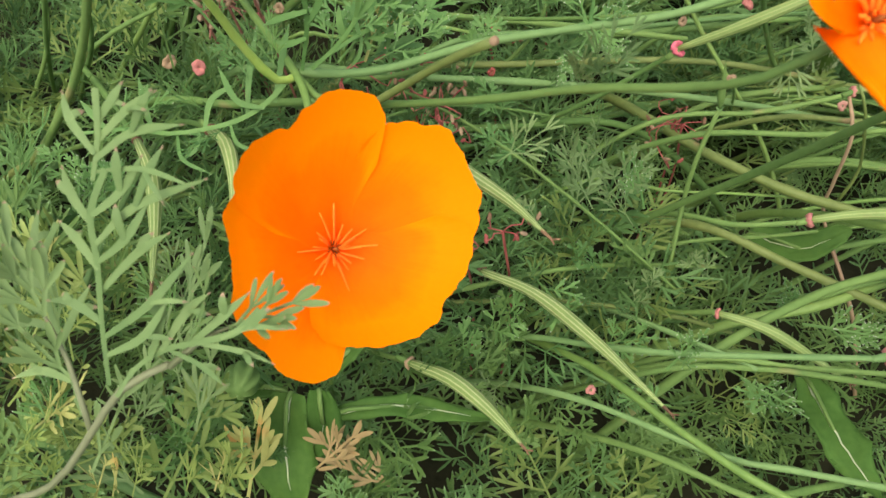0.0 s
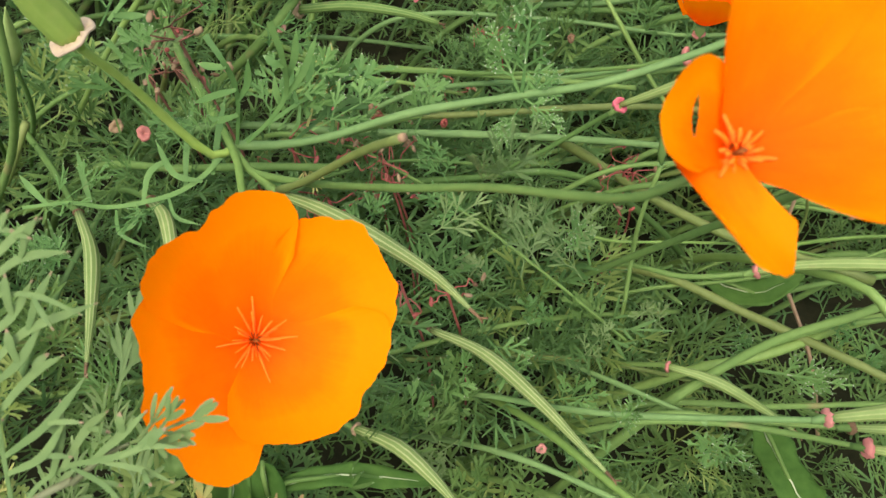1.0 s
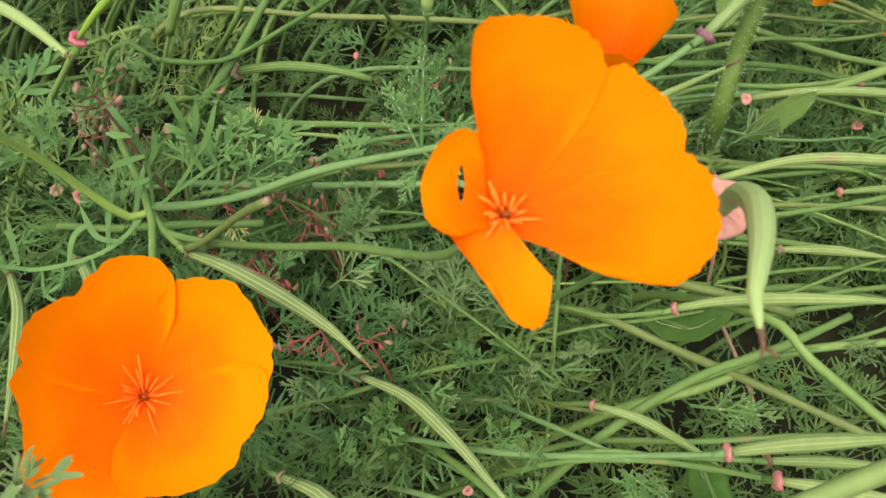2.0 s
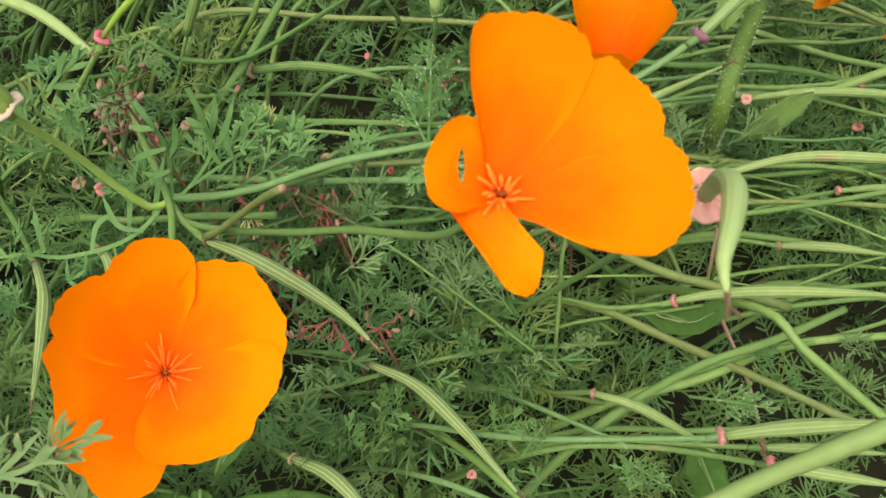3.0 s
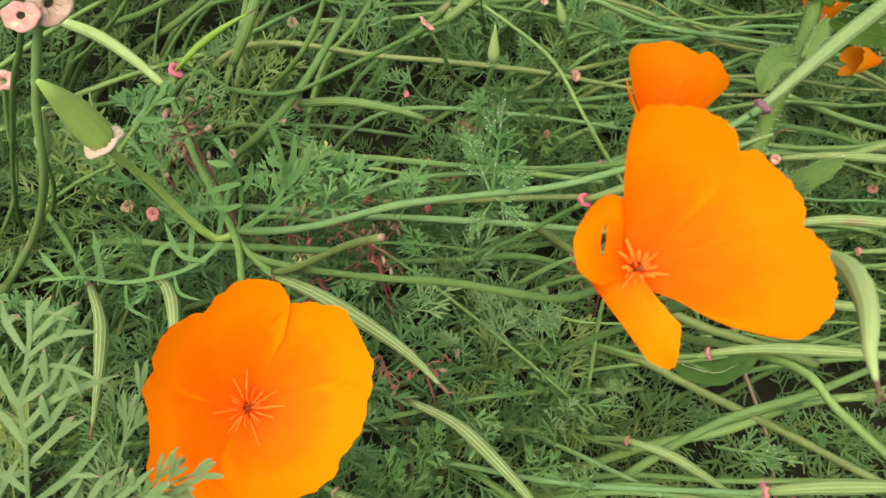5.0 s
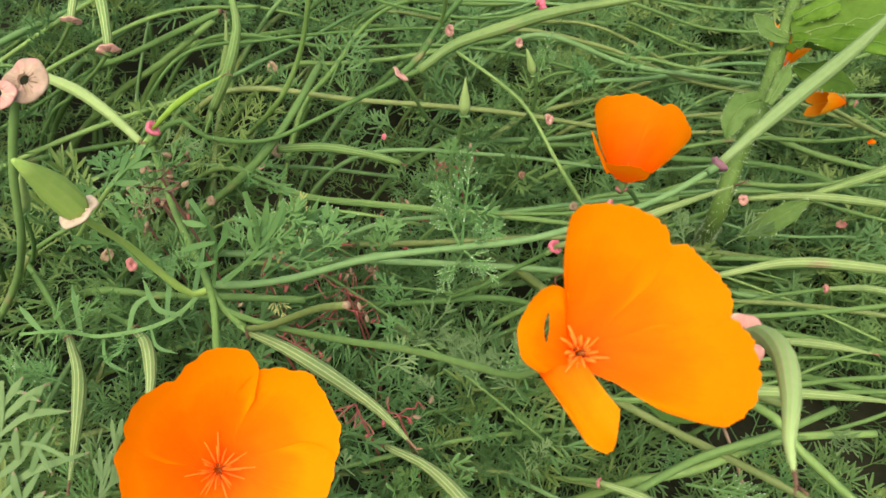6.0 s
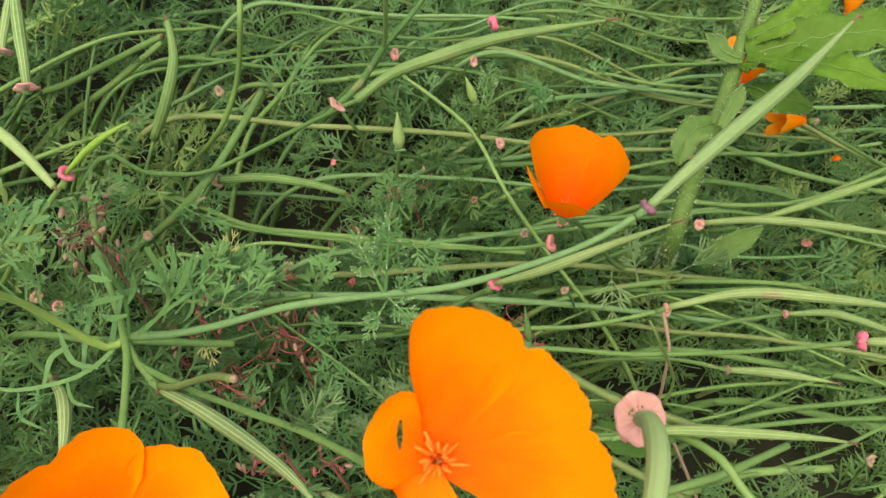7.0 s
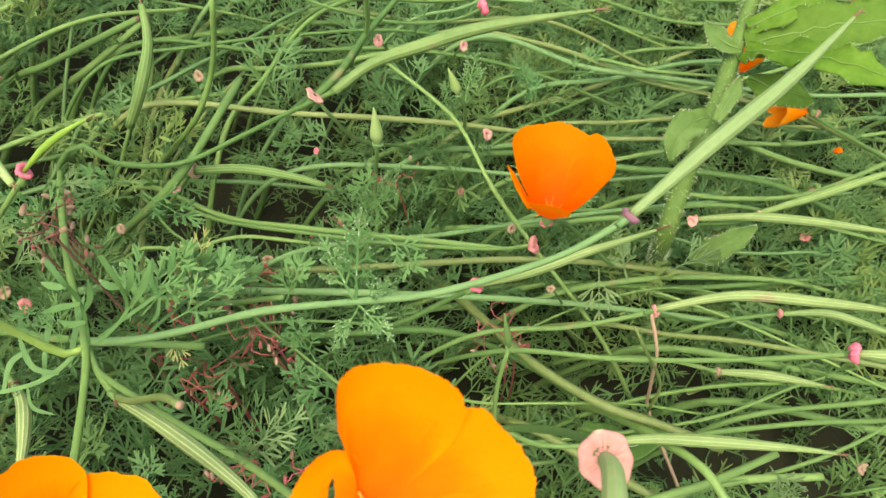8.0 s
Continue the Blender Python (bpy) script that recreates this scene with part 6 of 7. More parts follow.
finger_leaf("grey-green leaf with long arching lobes and pinkish tips", [(-0.0804, -0.0887, 0.238), (-0.0786, -0.0795, 0.248), (-0.0765, -0.0715, 0.257), (-0.0754, -0.0652, 0.264), (-0.0707, -0.06, 0.27)],
            [[(-0.0777, -0.0752, 0.252), (-0.0685, -0.0709, 0.258), (-0.061, -0.0697, 0.262)],
             [(-0.0757, -0.0692, 0.26), (-0.0667, -0.0653, 0.265), (-0.0518, -0.0643, 0.27)],
             [(-0.0765, -0.0725, 0.256), (-0.0793, -0.068, 0.26), (-0.0819, -0.0651, 0.263)],
             [(-0.0758, -0.0664, 0.262), (-0.0784, -0.062, 0.266), (-0.079, -0.0581, 0.27)],
             [(-0.0785, -0.0818, 0.246), (-0.0677, -0.0786, 0.252), (-0.0576, -0.0727, 0.259)],
             [(-0.0785, -0.0796, 0.248), (-0.0841, -0.0756, 0.25), (-0.0881, -0.0757, 0.252)],
             [(-0.0765, -0.0715, 0.257), (-0.0699, -0.0697, 0.261), (-0.0636, -0.0647, 0.266)],
             [(-0.0752, -0.0656, 0.264), (-0.0689, -0.0631, 0.267), (-0.0632, -0.0591, 0.272)],
             [(-0.0792, -0.0844, 0.243), (-0.0707, -0.0831, 0.247), (-0.0642, -0.0783, 0.252)]], 0.00080, SPRIG_GREEN, TIP_RED)
finger_leaf("grey-green leaf with long arching lobes and pinkish tips", [(-0.0901, -0.0908, 0.228), (-0.092, -0.08, 0.235), (-0.0938, -0.0714, 0.241), (-0.0941, -0.0636, 0.246), (-0.0895, -0.0576, 0.251)],
            [[(-0.0935, -0.069, 0.243), (-0.0982, -0.0652, 0.245), (-0.1017, -0.0644, 0.247)],
             [(-0.0931, -0.0753, 0.238), (-0.0984, -0.0734, 0.239), (-0.103, -0.075, 0.24)],
             [(-0.0936, -0.0645, 0.246), (-0.0954, -0.0592, 0.248), (-0.0939, -0.054, 0.251)],
             [(-0.0928, -0.0778, 0.236), (-0.0887, -0.0724, 0.24), (-0.0848, -0.0683, 0.243)],
             [(-0.0911, -0.0847, 0.232), (-0.0983, -0.0815, 0.232), (-0.1044, -0.0825, 0.232)]], 0.00080, SPRIG_GREEN, TIP_RED)
finger_leaf("grey-green leaf with long arching lobes and pinkish tips", [(-0.0738, -0.0607, 0.268), (-0.0709, -0.0554, 0.274), (-0.0694, -0.0497, 0.28)],
            [[(-0.0725, -0.0585, 0.271), (-0.0648, -0.0556, 0.274), (-0.0542, -0.0574, 0.277)],
             [(-0.0715, -0.056, 0.273), (-0.0648, -0.0529, 0.277), (-0.0584, -0.0517, 0.28)],
             [(-0.0721, -0.0577, 0.272), (-0.0759, -0.0519, 0.275), (-0.0767, -0.0475, 0.278)],
             [(-0.0709, -0.0536, 0.275), (-0.0676, -0.0519, 0.278), (-0.0641, -0.0498, 0.281)],
             [(-0.0735, -0.0594, 0.269), (-0.0633, -0.0616, 0.271), (-0.0532, -0.0674, 0.272)]], 0.00075, SPRIG_GREEN, TIP_RED)
leafy_sprig("grey-green sprig with pinkish tips reaching over the bed", [(-0.0677, -0.0869, 0.24), (-0.0597, -0.0836, 0.2445), (-0.0543, -0.0824, 0.246)], 2, 0.019, seed=2)
leafy_sprig("grey-green sprig with pinkish tips reaching over the bed", [(-0.087, -0.0946, 0.23), (-0.0896, -0.0826, 0.238), (-0.0919, -0.0755, 0.245)], 2, 0.024, seed=5)
plain_stem("greyish leafy stalk arching up at the front", [(-0.1284, -0.1058, 0.2), (-0.1006, -0.1018, 0.217), (-0.0874, -0.0954, 0.229), (-0.0782, -0.0894, 0.237), (-0.0678, -0.0863, 0.24)], r=0.0010, mat=GREYISH)
feather_leaf("long yellowing poppy leaf dying back", (-0.1223, -0.0383, 0.2), (-0.1109, -0.0333, 0.215), which=0, strap=True, mat=YELLOW)
feather_leaf("long yellowing poppy leaf dying back", (-0.1343, -0.0496, 0.19), (-0.122, -0.0427, 0.205), which=1, coarse=True, mat=LEAF_LIME)
feather_leaf("long yellowing poppy leaf dying back", (-0.137, -0.0689, 0.18), (-0.1199, -0.0631, 0.195), which=2, strap=True, mat=LEAF_LIME)
feather_leaf("long yellowing poppy leaf dying back", (-0.1344, -0.0727, 0.17), (-0.1133, -0.0681, 0.185), which=3, strap=True, mat=YELLOW)
feather_leaf("long yellowing poppy leaf dying back", (-0.1204, -0.079, 0.17), (-0.1004, -0.0766, 0.18), which=4, strap=True, mat=LEAF_LIME)
feather_leaf("long yellowing poppy leaf dying back", (-0.1122, -0.0898, 0.15), (-0.1012, -0.0777, 0.17), which=5, coarse=True, mat=LEAF_LIME)
feather_leaf("long yellowing poppy leaf dying back", (-0.086, -0.0864, 0.12), (-0.0766, -0.0625, 0.14), which=6, strap=True, mat=YELLOW)
feather_leaf("long yellowing poppy leaf dying back", (-0.0938, -0.0819, 0.12), (-0.0844, -0.0678, 0.135), which=7, coarse=True, mat=LEAF_LIME)
feather_leaf("long yellowing poppy leaf dying back", (-0.1382, -0.0788, 0.17), (-0.1242, -0.0742, 0.18), which=8, strap=True, mat=LEAF_LIME)
feather_leaf("long yellowing poppy leaf dying back", (-0.1234, -0.0887, 0.15), (-0.1142, -0.0815, 0.165), which=9, strap=True, mat=YELLOW)
feather_leaf("long yellowing poppy leaf dying back", (-0.1035, -0.0849, 0.13), (-0.0954, -0.0749, 0.145), which=10, strap=True, mat=LEAF_LIME)
feather_leaf("yellowing lobed leaf near the soil", (-0.1192, -0.0546, 0.19), (-0.1141, -0.0405, 0.215), which=0, strap=True, mat=LEAF_PALE)
feather_leaf("yellowing lobed leaf near the soil", (-0.1347, -0.0416, 0.18), (-0.1316, -0.0364, 0.205), which=1, strap=True, mat=LEAF_PALE)
feather_leaf("yellowing lobed leaf near the soil", (-0.1222, -0.0571, 0.18), (-0.1239, -0.0603, 0.205), which=2, strap=True, mat=LEAF_PALE)
feather_leaf("yellowing lobed leaf near the soil", (-0.1476, -0.0584, 0.15), (-0.1393, -0.0499, 0.175), which=3, strap=True, mat=YELLOW)
feather_leaf("yellowing lobed leaf near the soil", (-0.1205, -0.035, 0.2), (-0.1086, -0.0366, 0.22), which=4, strap=True, mat=LEAF_LIME)
feather_leaf("yellowing lobed leaf near the soil", (-0.1294, -0.0711, 0.15), (-0.134, -0.0713, 0.165), which=5, coarse=True, mat=LEAF_LIME)
feather_leaf("dry straw-coloured leaf on the soil", (-0.0631, -0.0792, 0.12), (-0.0452, -0.0717, 0.135), which=6, strap=True, mat=STRAW)
feather_leaf("dry straw-coloured leaf on the soil", (-0.0494, -0.0821, 0.11), (-0.0621, -0.0691, 0.125), which=7, strap=True, mat=STRAW)
feather_leaf("yellowing lobed leaf near the soil", (-0.0922, -0.0878, 0.13), (-0.0763, -0.0794, 0.155), which=8, strap=True, mat=LEAF_LIME)
feather_leaf("yellowing lobed leaf near the soil", (-0.0942, -0.0858, 0.13), (-0.0863, -0.0776, 0.145), which=9, strap=True, mat=YELLOW)
feather_leaf("yellowing lobed leaf near the soil", (-0.0763, -0.0728, 0.15), (-0.0706, -0.0693, 0.165), which=10, strap=True, mat=LEAF_LIME)
feather_leaf("yellowing lobed leaf near the soil", (-0.1052, -0.0852, 0.17), (-0.1073, -0.0767, 0.195), which=11, coarse=True, mat=LEAF_LIME)
feather_leaf("yellowing lobed leaf near the soil", (-0.1182, -0.0892, 0.15), (-0.1107, -0.0835, 0.165), which=12, strap=True, mat=YELLOW)
feather_leaf("yellowing lobed leaf near the soil", (-0.1341, -0.0861, 0.15), (-0.1354, -0.0788, 0.175), which=13, coarse=True, mat=LEAF_LIME)
feather_leaf("yellowing lobed leaf near the soil", (-0.1246, -0.0619, 0.17), (-0.1145, -0.0598, 0.185), which=14, strap=True, mat=LEAF_LIME)
feather_leaf("dry straw-coloured leaf on the soil", (-0.0388, -0.0849, 0.1), (-0.0542, -0.0731, 0.115), which=15, strap=True, mat=STRAW)
feather_leaf("yellowing lobed leaf near the soil", (-0.1484, -0.0542, 0.16), (-0.1303, -0.0514, 0.185), which=16, strap=True, mat=LEAF_LIME)
feather_leaf("spreading lobed poppy leaf near the soil", (-0.1526, -0.0805, 0.14), (-0.1577, -0.0605, 0.16), which=0, lush=True, mat=LEAF_LIME)
feather_leaf("spreading lobed poppy leaf near the soil", (-0.1235, -0.0752, 0.15), (-0.1346, -0.0626, 0.17), which=1, lush=True, mat=LEAF_LIME)
feather_leaf("spreading lobed poppy leaf near the soil", (-0.1301, -0.0376, 0.17), (-0.1432, -0.0356, 0.185), which=2, lush=True, mat=LEAF_LIME)
feather_leaf("spreading lobed poppy leaf near the soil", (-0.126, -0.0529, 0.17), (-0.1247, -0.031, 0.19), which=3, lush=True, mat=LEAF_LIME)
feather_leaf("spreading lobed poppy leaf near the soil", (-0.1108, -0.082, 0.11), (-0.1069, -0.0669, 0.14), which=4, lush=True, mat=LEAF_NEAR)
feather_leaf("spreading lobed poppy leaf near the soil", (-0.0959, -0.0815, 0.1), (-0.0996, -0.0609, 0.13), which=5, lush=True, mat=LEAF_NEAR)
feather_leaf("spreading lobed poppy leaf near the soil", (-0.1141, -0.071, 0.13), (-0.0893, -0.0606, 0.15), which=6, lush=True, mat=LEAF_NEAR)
feather_leaf("spreading lobed poppy leaf near the soil", (-0.0374, -0.0367, 0.09), (-0.0476, -0.0269, 0.11), which=7, lush=True, mat=LEAF_DEEP)
feather_leaf("spreading lobed poppy leaf near the soil", (-0.0246, -0.0474, 0.09), (0.0025, -0.0438, 0.11), which=8, lush=True, mat=LEAF_DEEP)
feather_leaf("spreading lobed poppy leaf near the soil", (-0.007, -0.0688, 0.08), (0.0173, -0.0616, 0.1), which=9, lush=True, mat=LEAF_DEEP)
feather_leaf("spreading lobed poppy leaf near the soil", (0.0241, -0.0188, 0.09), (0.0058, -0.0161, 0.11), which=10, lush=True, mat=LEAF_DEEP)
feather_leaf("spreading lobed poppy leaf near the soil", (-0.01, -0.0348, 0.09), (0.015, -0.0319, 0.1), which=11, lush=True, mat=LEAF_DEEP)
feather_leaf("spreading lobed poppy leaf near the soil", (0.0202, -0.0488, 0.08), (0.0356, -0.0713, 0.09), which=12, lush=True, mat=LEAF_DEEP)
feather_leaf("spreading lobed poppy leaf near the soil", (0.0438, -0.0758, 0.07), (0.0594, -0.0694, 0.09), which=13, lush=True, mat=LEAF_DEEP)
feather_leaf("spreading lobed poppy leaf near the soil", (0.037, 0.0034, 0.09), (0.0492, 0.0043, 0.11), which=14, lush=True, mat=LEAF_DEEP)
feather_leaf("spreading lobed poppy leaf near the soil", (0.0803, -0.0045, 0.08), (0.0601, 0.0061, 0.1), which=15, lush=True, mat=LEAF_DEEP)

front = random.Random(5)
for k in range(16):
    x, y, z = front.uniform(-0.165, -0.085), front.uniform(-0.095, -0.02), front.uniform(0.135, 0.185)
    a = front.uniform(0.9, 2.6)
    feather_leaf("pale long-lobed poppy leaf at the bed's front", (x, y, z), (x + 0.024 * math.cos(a), y + 0.024 * math.sin(a), z + 0.014), which=k, strap=k % 2 == 0, coarse=True, mat=(LEAF_LIME, LEAF_PALE, LEAF_PALE, LEAF_NEAR)[k % 4])

# bristly broad-leaved weed
WEED = [(0.2233, 0.1719, -0.04), (0.1947, 0.1181, 0.08), (0.2038, 0.1335, 0.115), (0.2182, 0.1529, 0.14), (0.2353, 0.1822, 0.152), (0.2502, 0.2077, 0.165), (0.2597, 0.2245, 0.172)]
weed = thing("bristly_weed", WEED[0], "tall bristly green weed with broad wavy leaves", "weed")
foot = Vector(weed.location)
pts = local(WEED, foot)
stalk = part("stalk", stem_mesh(pts, 0.0052, WEED_STALK, 0.70, 14, "stalk"), weed)
part("hairs", hair_mesh(spline(pts), 0.0050, 1300, 0.0023, 7), stalk, "fine pale bristles")


def weed_leaf(lab, line, half, mat):
    edges, seed = ([], [], []), len(bpy.data.objects)
    lf = part("leaf", broad_leaf_mesh(local(line, foot), half, 0.26, 0.16, 0.3, mat, seed % 11, (0, -0.35, 0.94), crinkle=0.24, margin=edges), weed, lab)
    part("midrib", rib_mesh(edges[1], 0.00040, 0.0005, BRIGHT), lf, "pale midrib")
    for edge in (edges[0], edges[2]):
        if len(edge) > 4:
            part("fringe", hair_mesh(edge, 0.0002, 45, 0.0011, seed), lf, "pale bristles along the margin")


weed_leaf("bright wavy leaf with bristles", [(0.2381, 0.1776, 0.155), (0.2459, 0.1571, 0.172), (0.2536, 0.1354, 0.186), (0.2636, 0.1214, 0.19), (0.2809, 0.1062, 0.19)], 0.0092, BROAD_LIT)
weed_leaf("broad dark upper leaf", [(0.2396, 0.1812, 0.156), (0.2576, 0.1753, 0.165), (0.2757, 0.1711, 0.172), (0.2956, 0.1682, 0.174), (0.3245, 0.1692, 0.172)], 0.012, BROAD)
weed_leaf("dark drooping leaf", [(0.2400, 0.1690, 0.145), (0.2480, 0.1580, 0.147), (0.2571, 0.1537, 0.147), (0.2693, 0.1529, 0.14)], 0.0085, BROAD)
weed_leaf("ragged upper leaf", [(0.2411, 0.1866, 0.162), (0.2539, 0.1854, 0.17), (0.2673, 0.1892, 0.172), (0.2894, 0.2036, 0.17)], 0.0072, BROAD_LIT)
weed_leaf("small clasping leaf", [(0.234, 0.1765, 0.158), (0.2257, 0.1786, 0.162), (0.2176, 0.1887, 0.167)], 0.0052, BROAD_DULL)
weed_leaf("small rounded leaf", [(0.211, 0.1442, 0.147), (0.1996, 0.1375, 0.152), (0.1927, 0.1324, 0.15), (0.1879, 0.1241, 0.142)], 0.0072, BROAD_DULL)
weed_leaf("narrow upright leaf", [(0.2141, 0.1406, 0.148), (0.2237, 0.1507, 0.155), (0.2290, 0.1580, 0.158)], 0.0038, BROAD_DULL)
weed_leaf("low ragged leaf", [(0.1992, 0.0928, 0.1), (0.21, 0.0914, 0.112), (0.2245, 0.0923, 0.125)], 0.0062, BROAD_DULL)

# low broad leaves, with shade in their leaf colour
def leafy_weed(label, leaves, head=None):
    at = Vector(leaves[0][0][0])
    at.z = GROUND
    t = thing("broad_leaved_weed", at, label, "weed")
    for i, (line, half, mat, rib) in enumerate(leaves):
        edges = ([], [], [])
        lf = part("leaf", broad_leaf_mesh(local(line, at), half, 0.20, 0.10, 0.35, mat, i, crinkle=0.15, margin=edges), t)
        part("midrib", rib_mesh(edges[1], rib, 0.0002), lf, "pale midrib")
        b = Vector(line[0]) - at
        v, f = tube(spline([Vector((b.x * 0.5, b.y * 0.5, -0.01)), b * 0.6, b, Vector(line[1]) - at], 0.006), lambda q: 0.0016 - 0.0008 * q, 7)
        part("leaf_stalk", mesh_of("leaf_stalk", v, f, [STEM]), t)
    if head:
        c = Vector(head) - at
        v, f = tube(spline([Vector((c.x * 0.6, c.y * 0.6, -0.01)), c * 0.7, c], 0.006), 0.0014, 7)
        part("stalk", mesh_of("stalk", v, f, [STEM]), t)
        v, f = tube([c + Vector((0, -0.002 * k, 0.0016 * k - 0.003)) for k in range(6)], lambda q: 0.0062 * math.sin(math.pi * (0.14 + 0.74 * q)) ** 0.7, 24, flute=0.3)
        part("seed_head", mesh_of("seed_head", v, f, [STEM]), t, "ribbed green flower head")
    return t


leafy_weed("low weed with toothed broad leaves and green head", [
    ([(-0.071, -0.0532, 0.125), (-0.0751, -0.069, 0.115), (-0.0753, -0.0893, 0.1)], 0.0105, BROAD_SHADED, 0.0006),
    ([(-0.0571, -0.0612, 0.12), (-0.0352, -0.06, 0.12), (-0.0017, -0.0623, 0.1)], 0.0042, BROAD_SHADED, 0.0005),
    ([(-0.06, -0.055, 0.13), (-0.0607, -0.0639, 0.12), (-0.0648, -0.0724, 0.11)], 0.0066, BROAD_SHADED, 0.0004),
    ([(-0.0579, -0.0455, 0.12), (-0.049, -0.0417, 0.13), (-0.0408, -0.0361, 0.13)], 0.0042, BROAD_SHADED, 0.0004),
    ([(-0.074, -0.0519, 0.125), (-0.086, -0.0506, 0.125), (-0.1008, -0.0505, 0.11)], 0.004, BROAD_SHADED, 0.0004),
], head=(-0.0823, -0.05, 0.145))
leafy_weed("single broad leaf with a white midrib near soil", [
    ([(0.1426, -0.0402, 0.04), (0.1432, -0.0688, 0.05), (0.147, -0.0988, 0.06)], 0.0095, BROAD_SHADED, 0.0008),
])
leafy_weed("dark leaf lying in shade under stems", [
    ([(0.1371, 0.0338, 0.045), (0.1557, 0.02, 0.05), (0.1769, 0.0225, 0.06)], 0.0085, BROAD_SHADED, 0.0004),
])

# red-stemmed creeping weeds
CAPSULE = None


def red_weed(at, size, seed, skin=RED):
    global CAPSULE
    rnd = random.Random(seed)
    at = Vector(at)
    foot = Vector((at.x, at.y, GROUND - 0.005))
    t = thing("red_stemmed_weed", foot, "thin red-stemmed weed with tiny red capsules", "weed", "red-stemmed weeds")
    if CAPSULE is None:
        v, f = tube([Vector((0, 0, -0.0012)), Vector((0, 0, 0)), Vector((0.0002, 0, 0.0016)), Vector((0, 0.0003, 0.0026))], lambda q: 0.0009 * math.sin(math.pi * (0.2 + 0.72 * q)), 8, wobble=1.2)
        CAPSULE = (mesh_of("capsule", v, f, [RED]), mesh_of("capsule", v, f, [BROWN]), mesh_of("capsule", v, f, [TAN]))
    hub = at - foot
    v, f = tube(spline([Vector((0, 0, 0)), hub * 0.6 + Vector((0.004, 0, 0)), hub], 0.004), 0.0006, 5)
    part("root_stalk", mesh_of("root_stalk", v, f, [skin]), t)
    for i in range(4):
        a = rnd.uniform(0, 6.28)
        d = Vector((math.cos(a), math.sin(a) * 0.8, rnd.uniform(-0.2, 0.2))) * size * rnd.uniform(0.5, 1)
        end = hub + d
        v, f = tube(spline([hub] + [hub + d * s + Vector((rnd.uniform(-1, 1), rnd.uniform(-1, 1), rnd.uniform(-1, 1))) * size * 0.24 for s in (0.3, 0.6, 0.85)] + [end], 0.004), 0.00030, 5)
        st = part("stalk", mesh_of("stalk", v, f, [skin]), t)
        for k in range(1 + i % 2):
            e = end + Vector((rnd.uniform(-1, 1), rnd.uniform(-1, 1), rnd.uniform(-0.4, 0.6))) * size * 0.3 * k
            c = part("capsule", CAPSULE[2 if skin is RUST and i < 3 else (i + k + seed) % 3], st, "dry tan seed head" if skin is RUST and i < 3 else "")
            c.scale = (1.4, 1.2, 1.2) if skin is RUST and i < 3 else (1, 1, 1)
            c.location = e
            c.rotation_euler = (rnd.uniform(-1.5, 1.5), rnd.uniform(-1, 1), 0)
    return t


for i, (place, size) in enumerate([((-0.0501, 0.0821, 0.13), 0.03), ((-0.0226, 0.0987, 0.1), 0.025), ((-0.0427, 0.0456, 0.12), 0.03), ((-0.0946, 0.1136, 0.15), 0.025), ((0.1043, 0.074, 0.085), 0.02), ((0.1, 0.075, 0.085), 0.022), ((-0.0069, 0.0021, 0.135), 0.022), ((0.0098, -0.0001, 0.13), 0.012), ((0.0208, 0.1462, 0.08), 0.02), ((0.0548, 0.1817, 0.08), 0.018), ((-0.0085, 0.0712, 0.11), 0.025), ((-0.0362, 0.0583, 0.12), 0.028), ((-0.0107, 0.067, 0.13), 0.022)]):
    red_weed(place, size, i, RUST if place[0] < -0.07 else RED)

for i, place in enumerate(((-0.0760, 0.0850, 0.198), (-0.0990, 0.124, 0.152), (-0.1060, 0.111, 0.150))):
    red_weed(place, 0.021, 41 + i, RUST)
petal = petal_mesh(az=0, half=38, lengths=(0.003, 0.0042, 0.0046, 0.0042, 0.003), depth=0.001, mat=PETAL_DEEP, seed=4)
fallen = new("fallen_petal", petal)
fallen.matrix_world = pose(0.317, 0.177, 0.066, 40, -8, 20)
tagged(fallen, "small orange petal dropped among the stems", "petal")

# ---- the rest of the bed: lying stems and foliage ----
def canopy(x, y):
    """Height to which the tangle of the bed reaches."""
    h = 0.112 - 0.26 * (x - 0.03) + 0.02 * noise.noise(Vector((x * 9, y * 9, 3)))
    return max(0.035, min(0.155, h))


rnd = random.Random(11)
SHADES = [STEM, STEM, STEM, OLIVE, BLUISH, BRIGHT]


def lying(n, xs, ys, bearing, halves, radii, depth, waver, label, shades, lean=None):
    """Stems of the plants lying in the tangle, fairly straight, at random depths below its top."""
    for k_th in range(n):
        x, y = rnd.uniform(*xs), rnd.uniform(*ys)
        ang = rnd.gauss(*bearing) if x > -0.05 or lean is None else rnd.gauss(*lean)
        half, deep = rnd.uniform(*halves), rnd.uniform(*depth)
        d = Vector((math.cos(ang), math.sin(ang), 0))
        across = Vector((-d.y, d.x, 0))
        bow = rnd.uniform(-waver, waver)
        line = []
        for k in range(5):
            q = -1 + k / 2
            p = Vector((x, y, 0)) + d * (half * q) + across * (bow * q * q + rnd.uniform(-0.15, 0.15) * waver)
            line.append((p.x, p.y, max(GROUND + 0.012, canopy(p.x, p.y) - deep - 0.014 * q * q + rnd.uniform(-0.003, 0.003))))
        r, shade = rnd.uniform(*radii), rnd.choice(shades)
        if x > 0.08 and y < 0.06 and k_th % 2:
            continue
        plain_stem(label, line, r=r, mat=shade)


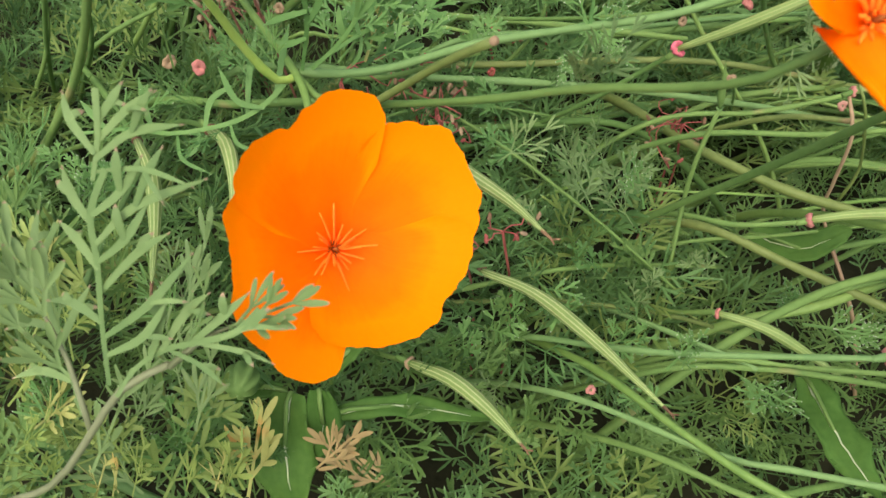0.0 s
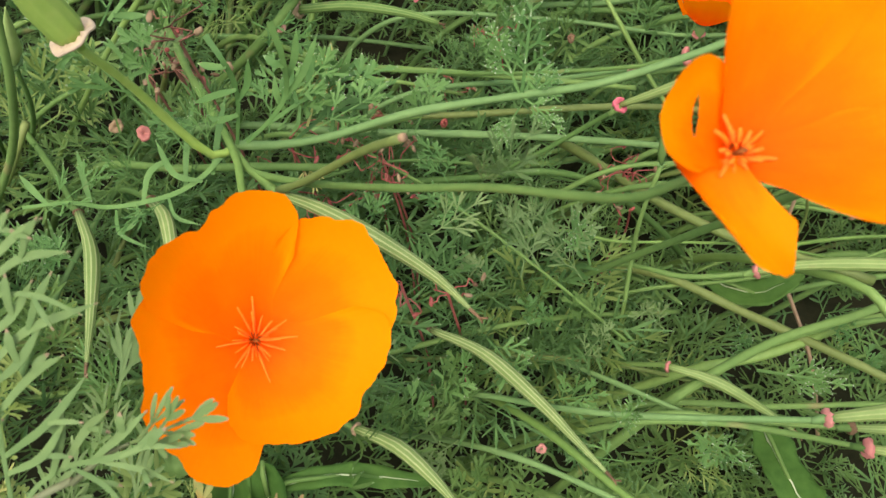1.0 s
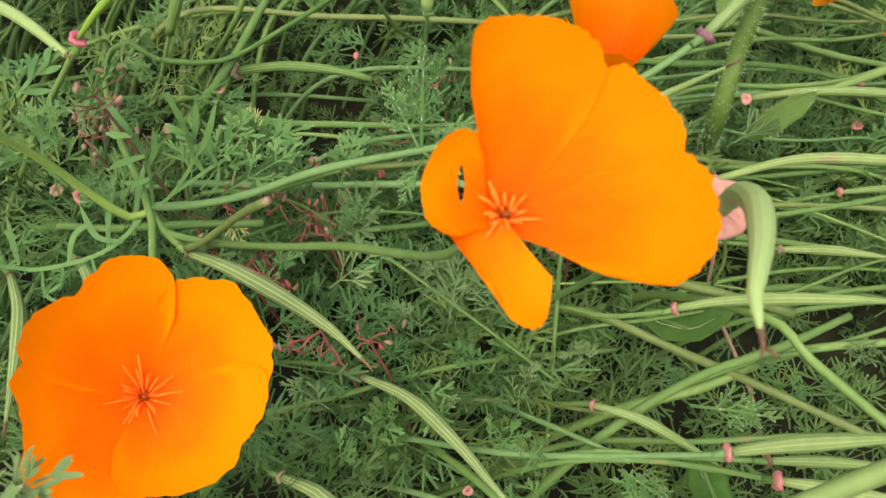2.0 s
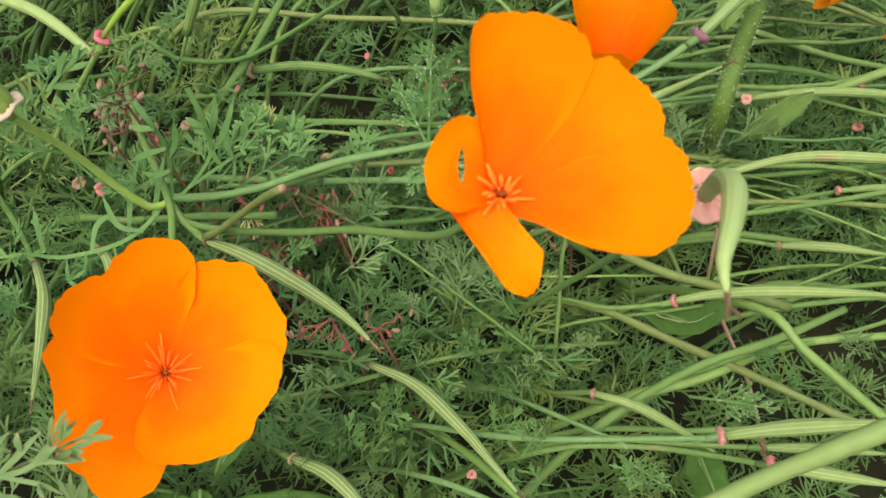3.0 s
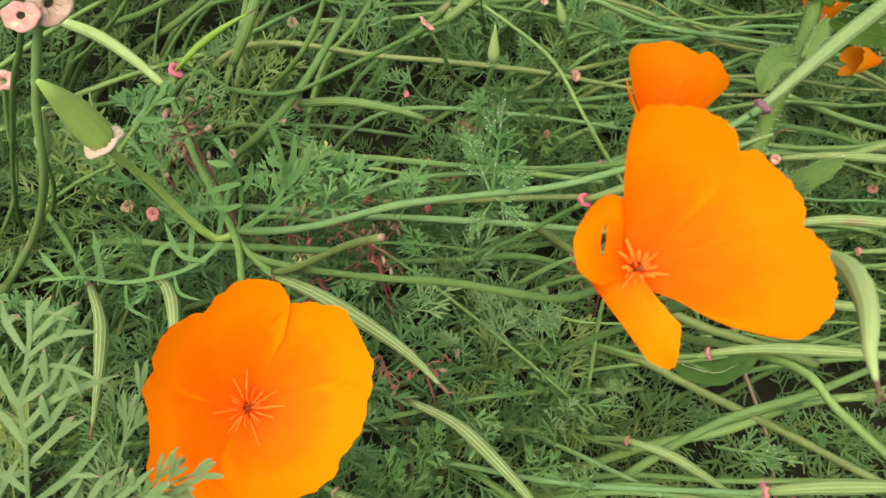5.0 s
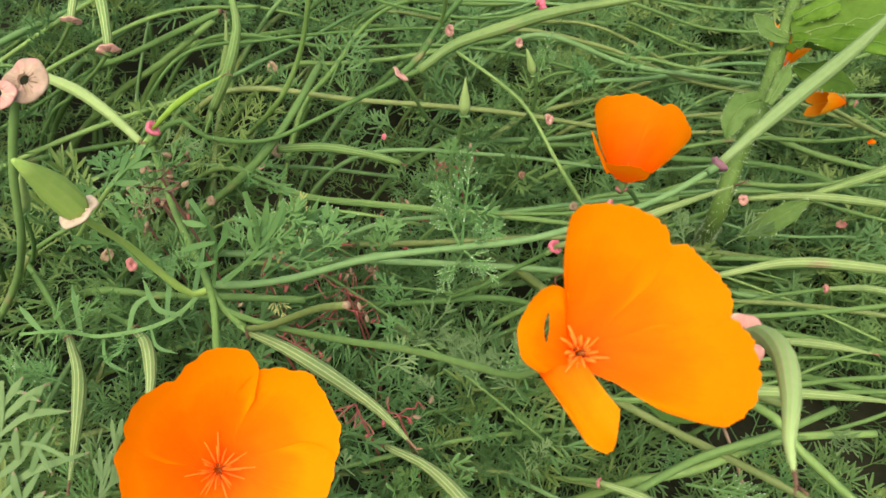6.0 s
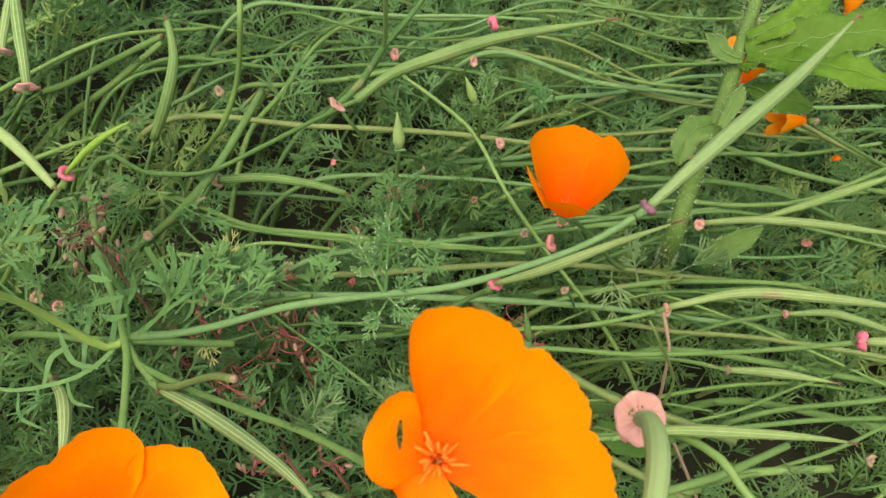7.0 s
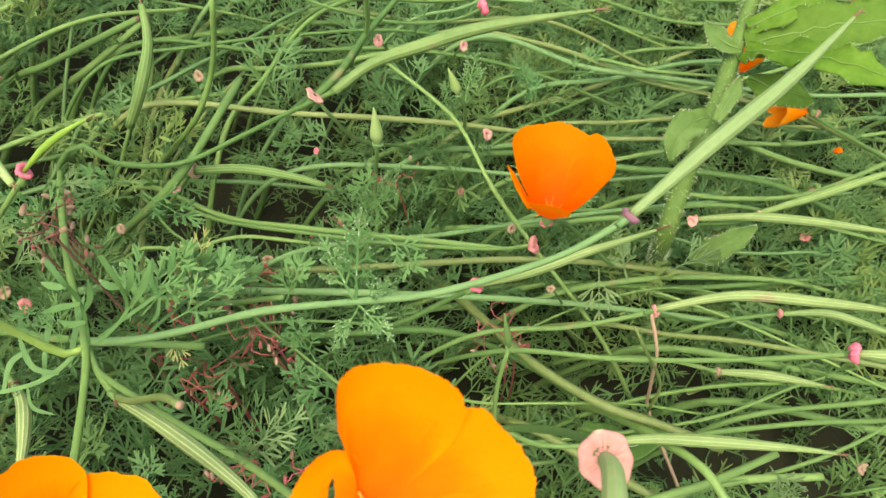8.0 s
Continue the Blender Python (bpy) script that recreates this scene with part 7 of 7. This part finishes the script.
lying(105, (-0.5, 0.62), (-0.16, 0.75), (0.03, 0.26), (0.09, 0.19), (0.0011, 0.0022), (0.018, 0.070), 0.016, "thin green poppy stem lying in the tangle", SHADES, lean=(0.45, 0.40))
lying(36, (-0.45, 0.55), (0.02, 0.7), (0.0, 0.35), (0.05, 0.12), (0.0007, 0.0012), (0.0, 0.02), 0.014, "wiry green poppy stem over the foliage", SHADES, lean=(0.6, 0.5))
lying(17, (-0.36, 0.04), (0.14, 0.60), (0.75, 0.22), (0.06, 0.13), (0.0014, 0.0024), (-0.004, 0.030), 0.007, "thick green poppy stem leaning across the bed", (STEM, STEM, STEM, BRIGHT, BLUISH))
lying(13, (0.0, 0.30), (0.09, 0.50), (0.03, 0.10), (0.10, 0.20), (0.0012, 0.0020), (-0.004, 0.022), 0.010, "long green poppy stem lodged flat", (STEM, STEM, BLUISH, OLIVE))
lying(44, (0.15, 0.62), (0.0, 0.6), (0.04, 0.20), (0.08, 0.17), (0.0010, 0.0021), (-0.012, 0.035), 0.014, "pale green poppy stem lodged flat", (STEM, STEM, STEM, STEM, BLUISH, BLUISH, OLIVE))


def beyond(x, y):
    """True outside the bed's uneven outline."""
    r = math.hypot((x - 0.07) / 0.57, (y - 0.25) / 0.48)
    return r > 1.0 + 0.14 * noise.noise(Vector((x * 6, y * 6, 8))) + 0.05 * noise.noise(Vector((x * 25, y * 25, 2)))


spots = []
for i in range(1150):
    x, y = rnd.uniform(-0.54, 0.68), rnd.uniform(-0.26, 0.76)
    open_patch = (x > 0.07 and y < 0.10) or (x > -0.02 and y < -0.035)
    if beyond(x, y) or math.hypot((x + 0.052) / 0.042, (y + 0.078) / 0.030) < 1 or rnd.random() < (0.60 if open_patch else 0.42 if x < -0.065 and y < 0.0 else 0.18 if x > 0.14 else 0.28 if y > 0.13 else 0.0):
        continue
    hollow = noise.noise(Vector((x * 17, y * 17, 6)))
    if hollow > 0.30 or math.hypot(x + 0.104, y - 0.108) < 0.020:
        continue
    top = canopy(x, y) + (-0.055 if open_patch else 0.002 if x < 0.0 and y > 0.12 else 0.008 if x < -0.03 else -0.012)
    foot = top - rnd.uniform(0.022, 0.060)
    n, first, shade = rnd.randrange(5, 8), rnd.uniform(0, 6.28), rnd.random()
    for k in range(n):
        a = first + 6.28 * k / n + rnd.uniform(-0.4, 0.4)
        up = rnd.uniform(0.15, 1.2)
        size = rnd.uniform(0.030, 0.056)
        z = min(foot + rnd.uniform(-0.012, 0.012), top - size * up * 0.5)
        spots.append((np.array((x + 0.006 * math.cos(a), y + 0.006 * math.sin(a), max(z, GROUND - 0.005))), axes_of((math.cos(a), math.sin(a), up), rnd.uniform(-0.7, 0.7)), size, rnd.randrange(12), 3 if x < -0.08 and y < 0.0 and shade < 0.25 else 0 if shade < 0.66 else 1 if shade < 0.88 else 3))
for i in range(1500):
    x, y = rnd.uniform(-0.48, 0.6), rnd.uniform(-0.18, 0.75)
    if beyond(x, y):
        continue
    a = rnd.uniform(0, 2 * math.pi)
    spots.append((np.array((x, y, GROUND + rnd.uniform(0.0, 0.055))), axes_of((math.cos(a), math.sin(a), rnd.uniform(0, 0.5)), rnd.uniform(-0.6, 0.6)), rnd.uniform(0.035, 0.06), rnd.randrange(12), 1))
for i in range(320):
    x, y, a = rnd.uniform(0.14, 0.48), rnd.uniform(0.06, 0.46), rnd.uniform(0, 2 * math.pi)
    spots.append((np.array((x, y, rnd.uniform(-0.02, 0.03))), axes_of((math.cos(a), math.sin(a), rnd.uniform(-0.1, 0.4)), rnd.uniform(-0.6, 0.6)), rnd.uniform(0.030, 0.05), rnd.randrange(12), rnd.choice((0, 1, 1, 3))))
foliage = new("poppy_foliage", scatter_mesh("poppy_foliage", spots, [LEAF, LEAF_DEEP, LEAF_TIP, LEAF_OLD], TUFT))
tagged(foliage, "dense blue-green feathery poppy foliage filling the bed", "foliage", kind="stuff")

# soil, out to the horizon
bm = bmesh.new()
rings = [0.0] + [0.03 * 1.16 ** k for k in range(66)]
prev = None
for r in rings:
    row = []
    for k in range(48 if r else 1):
        q = 2 * math.pi * k / 48
        x, y = 0.05 + r * math.cos(q), 0.2 + r * math.sin(q)
        h = 0.006 * noise.noise(Vector((x * 12, y * 12, 0))) + 0.004 * noise.noise(Vector((x * 45, y * 45, 5))) if r < 3 else 0.0
        row.append(bm.verts.new((x, y, GROUND + h)))
    if prev and len(prev) == 1:
        for k in range(48):
            bm.faces.new((prev[0], row[k], row[(k + 1) % 48]))
    elif prev:
        for k in range(48):
            bm.faces.new((prev[k], row[k], row[(k + 1) % 48], prev[(k + 1) % 48]))
    prev = row
me = bpy.data.meshes.new("ground")
bm.to_mesh(me)
bm.free()
me.materials.append(SOIL)
tagged(new("ground", me), "dark crumbly garden soil under the plants", "ground", kind="structure")
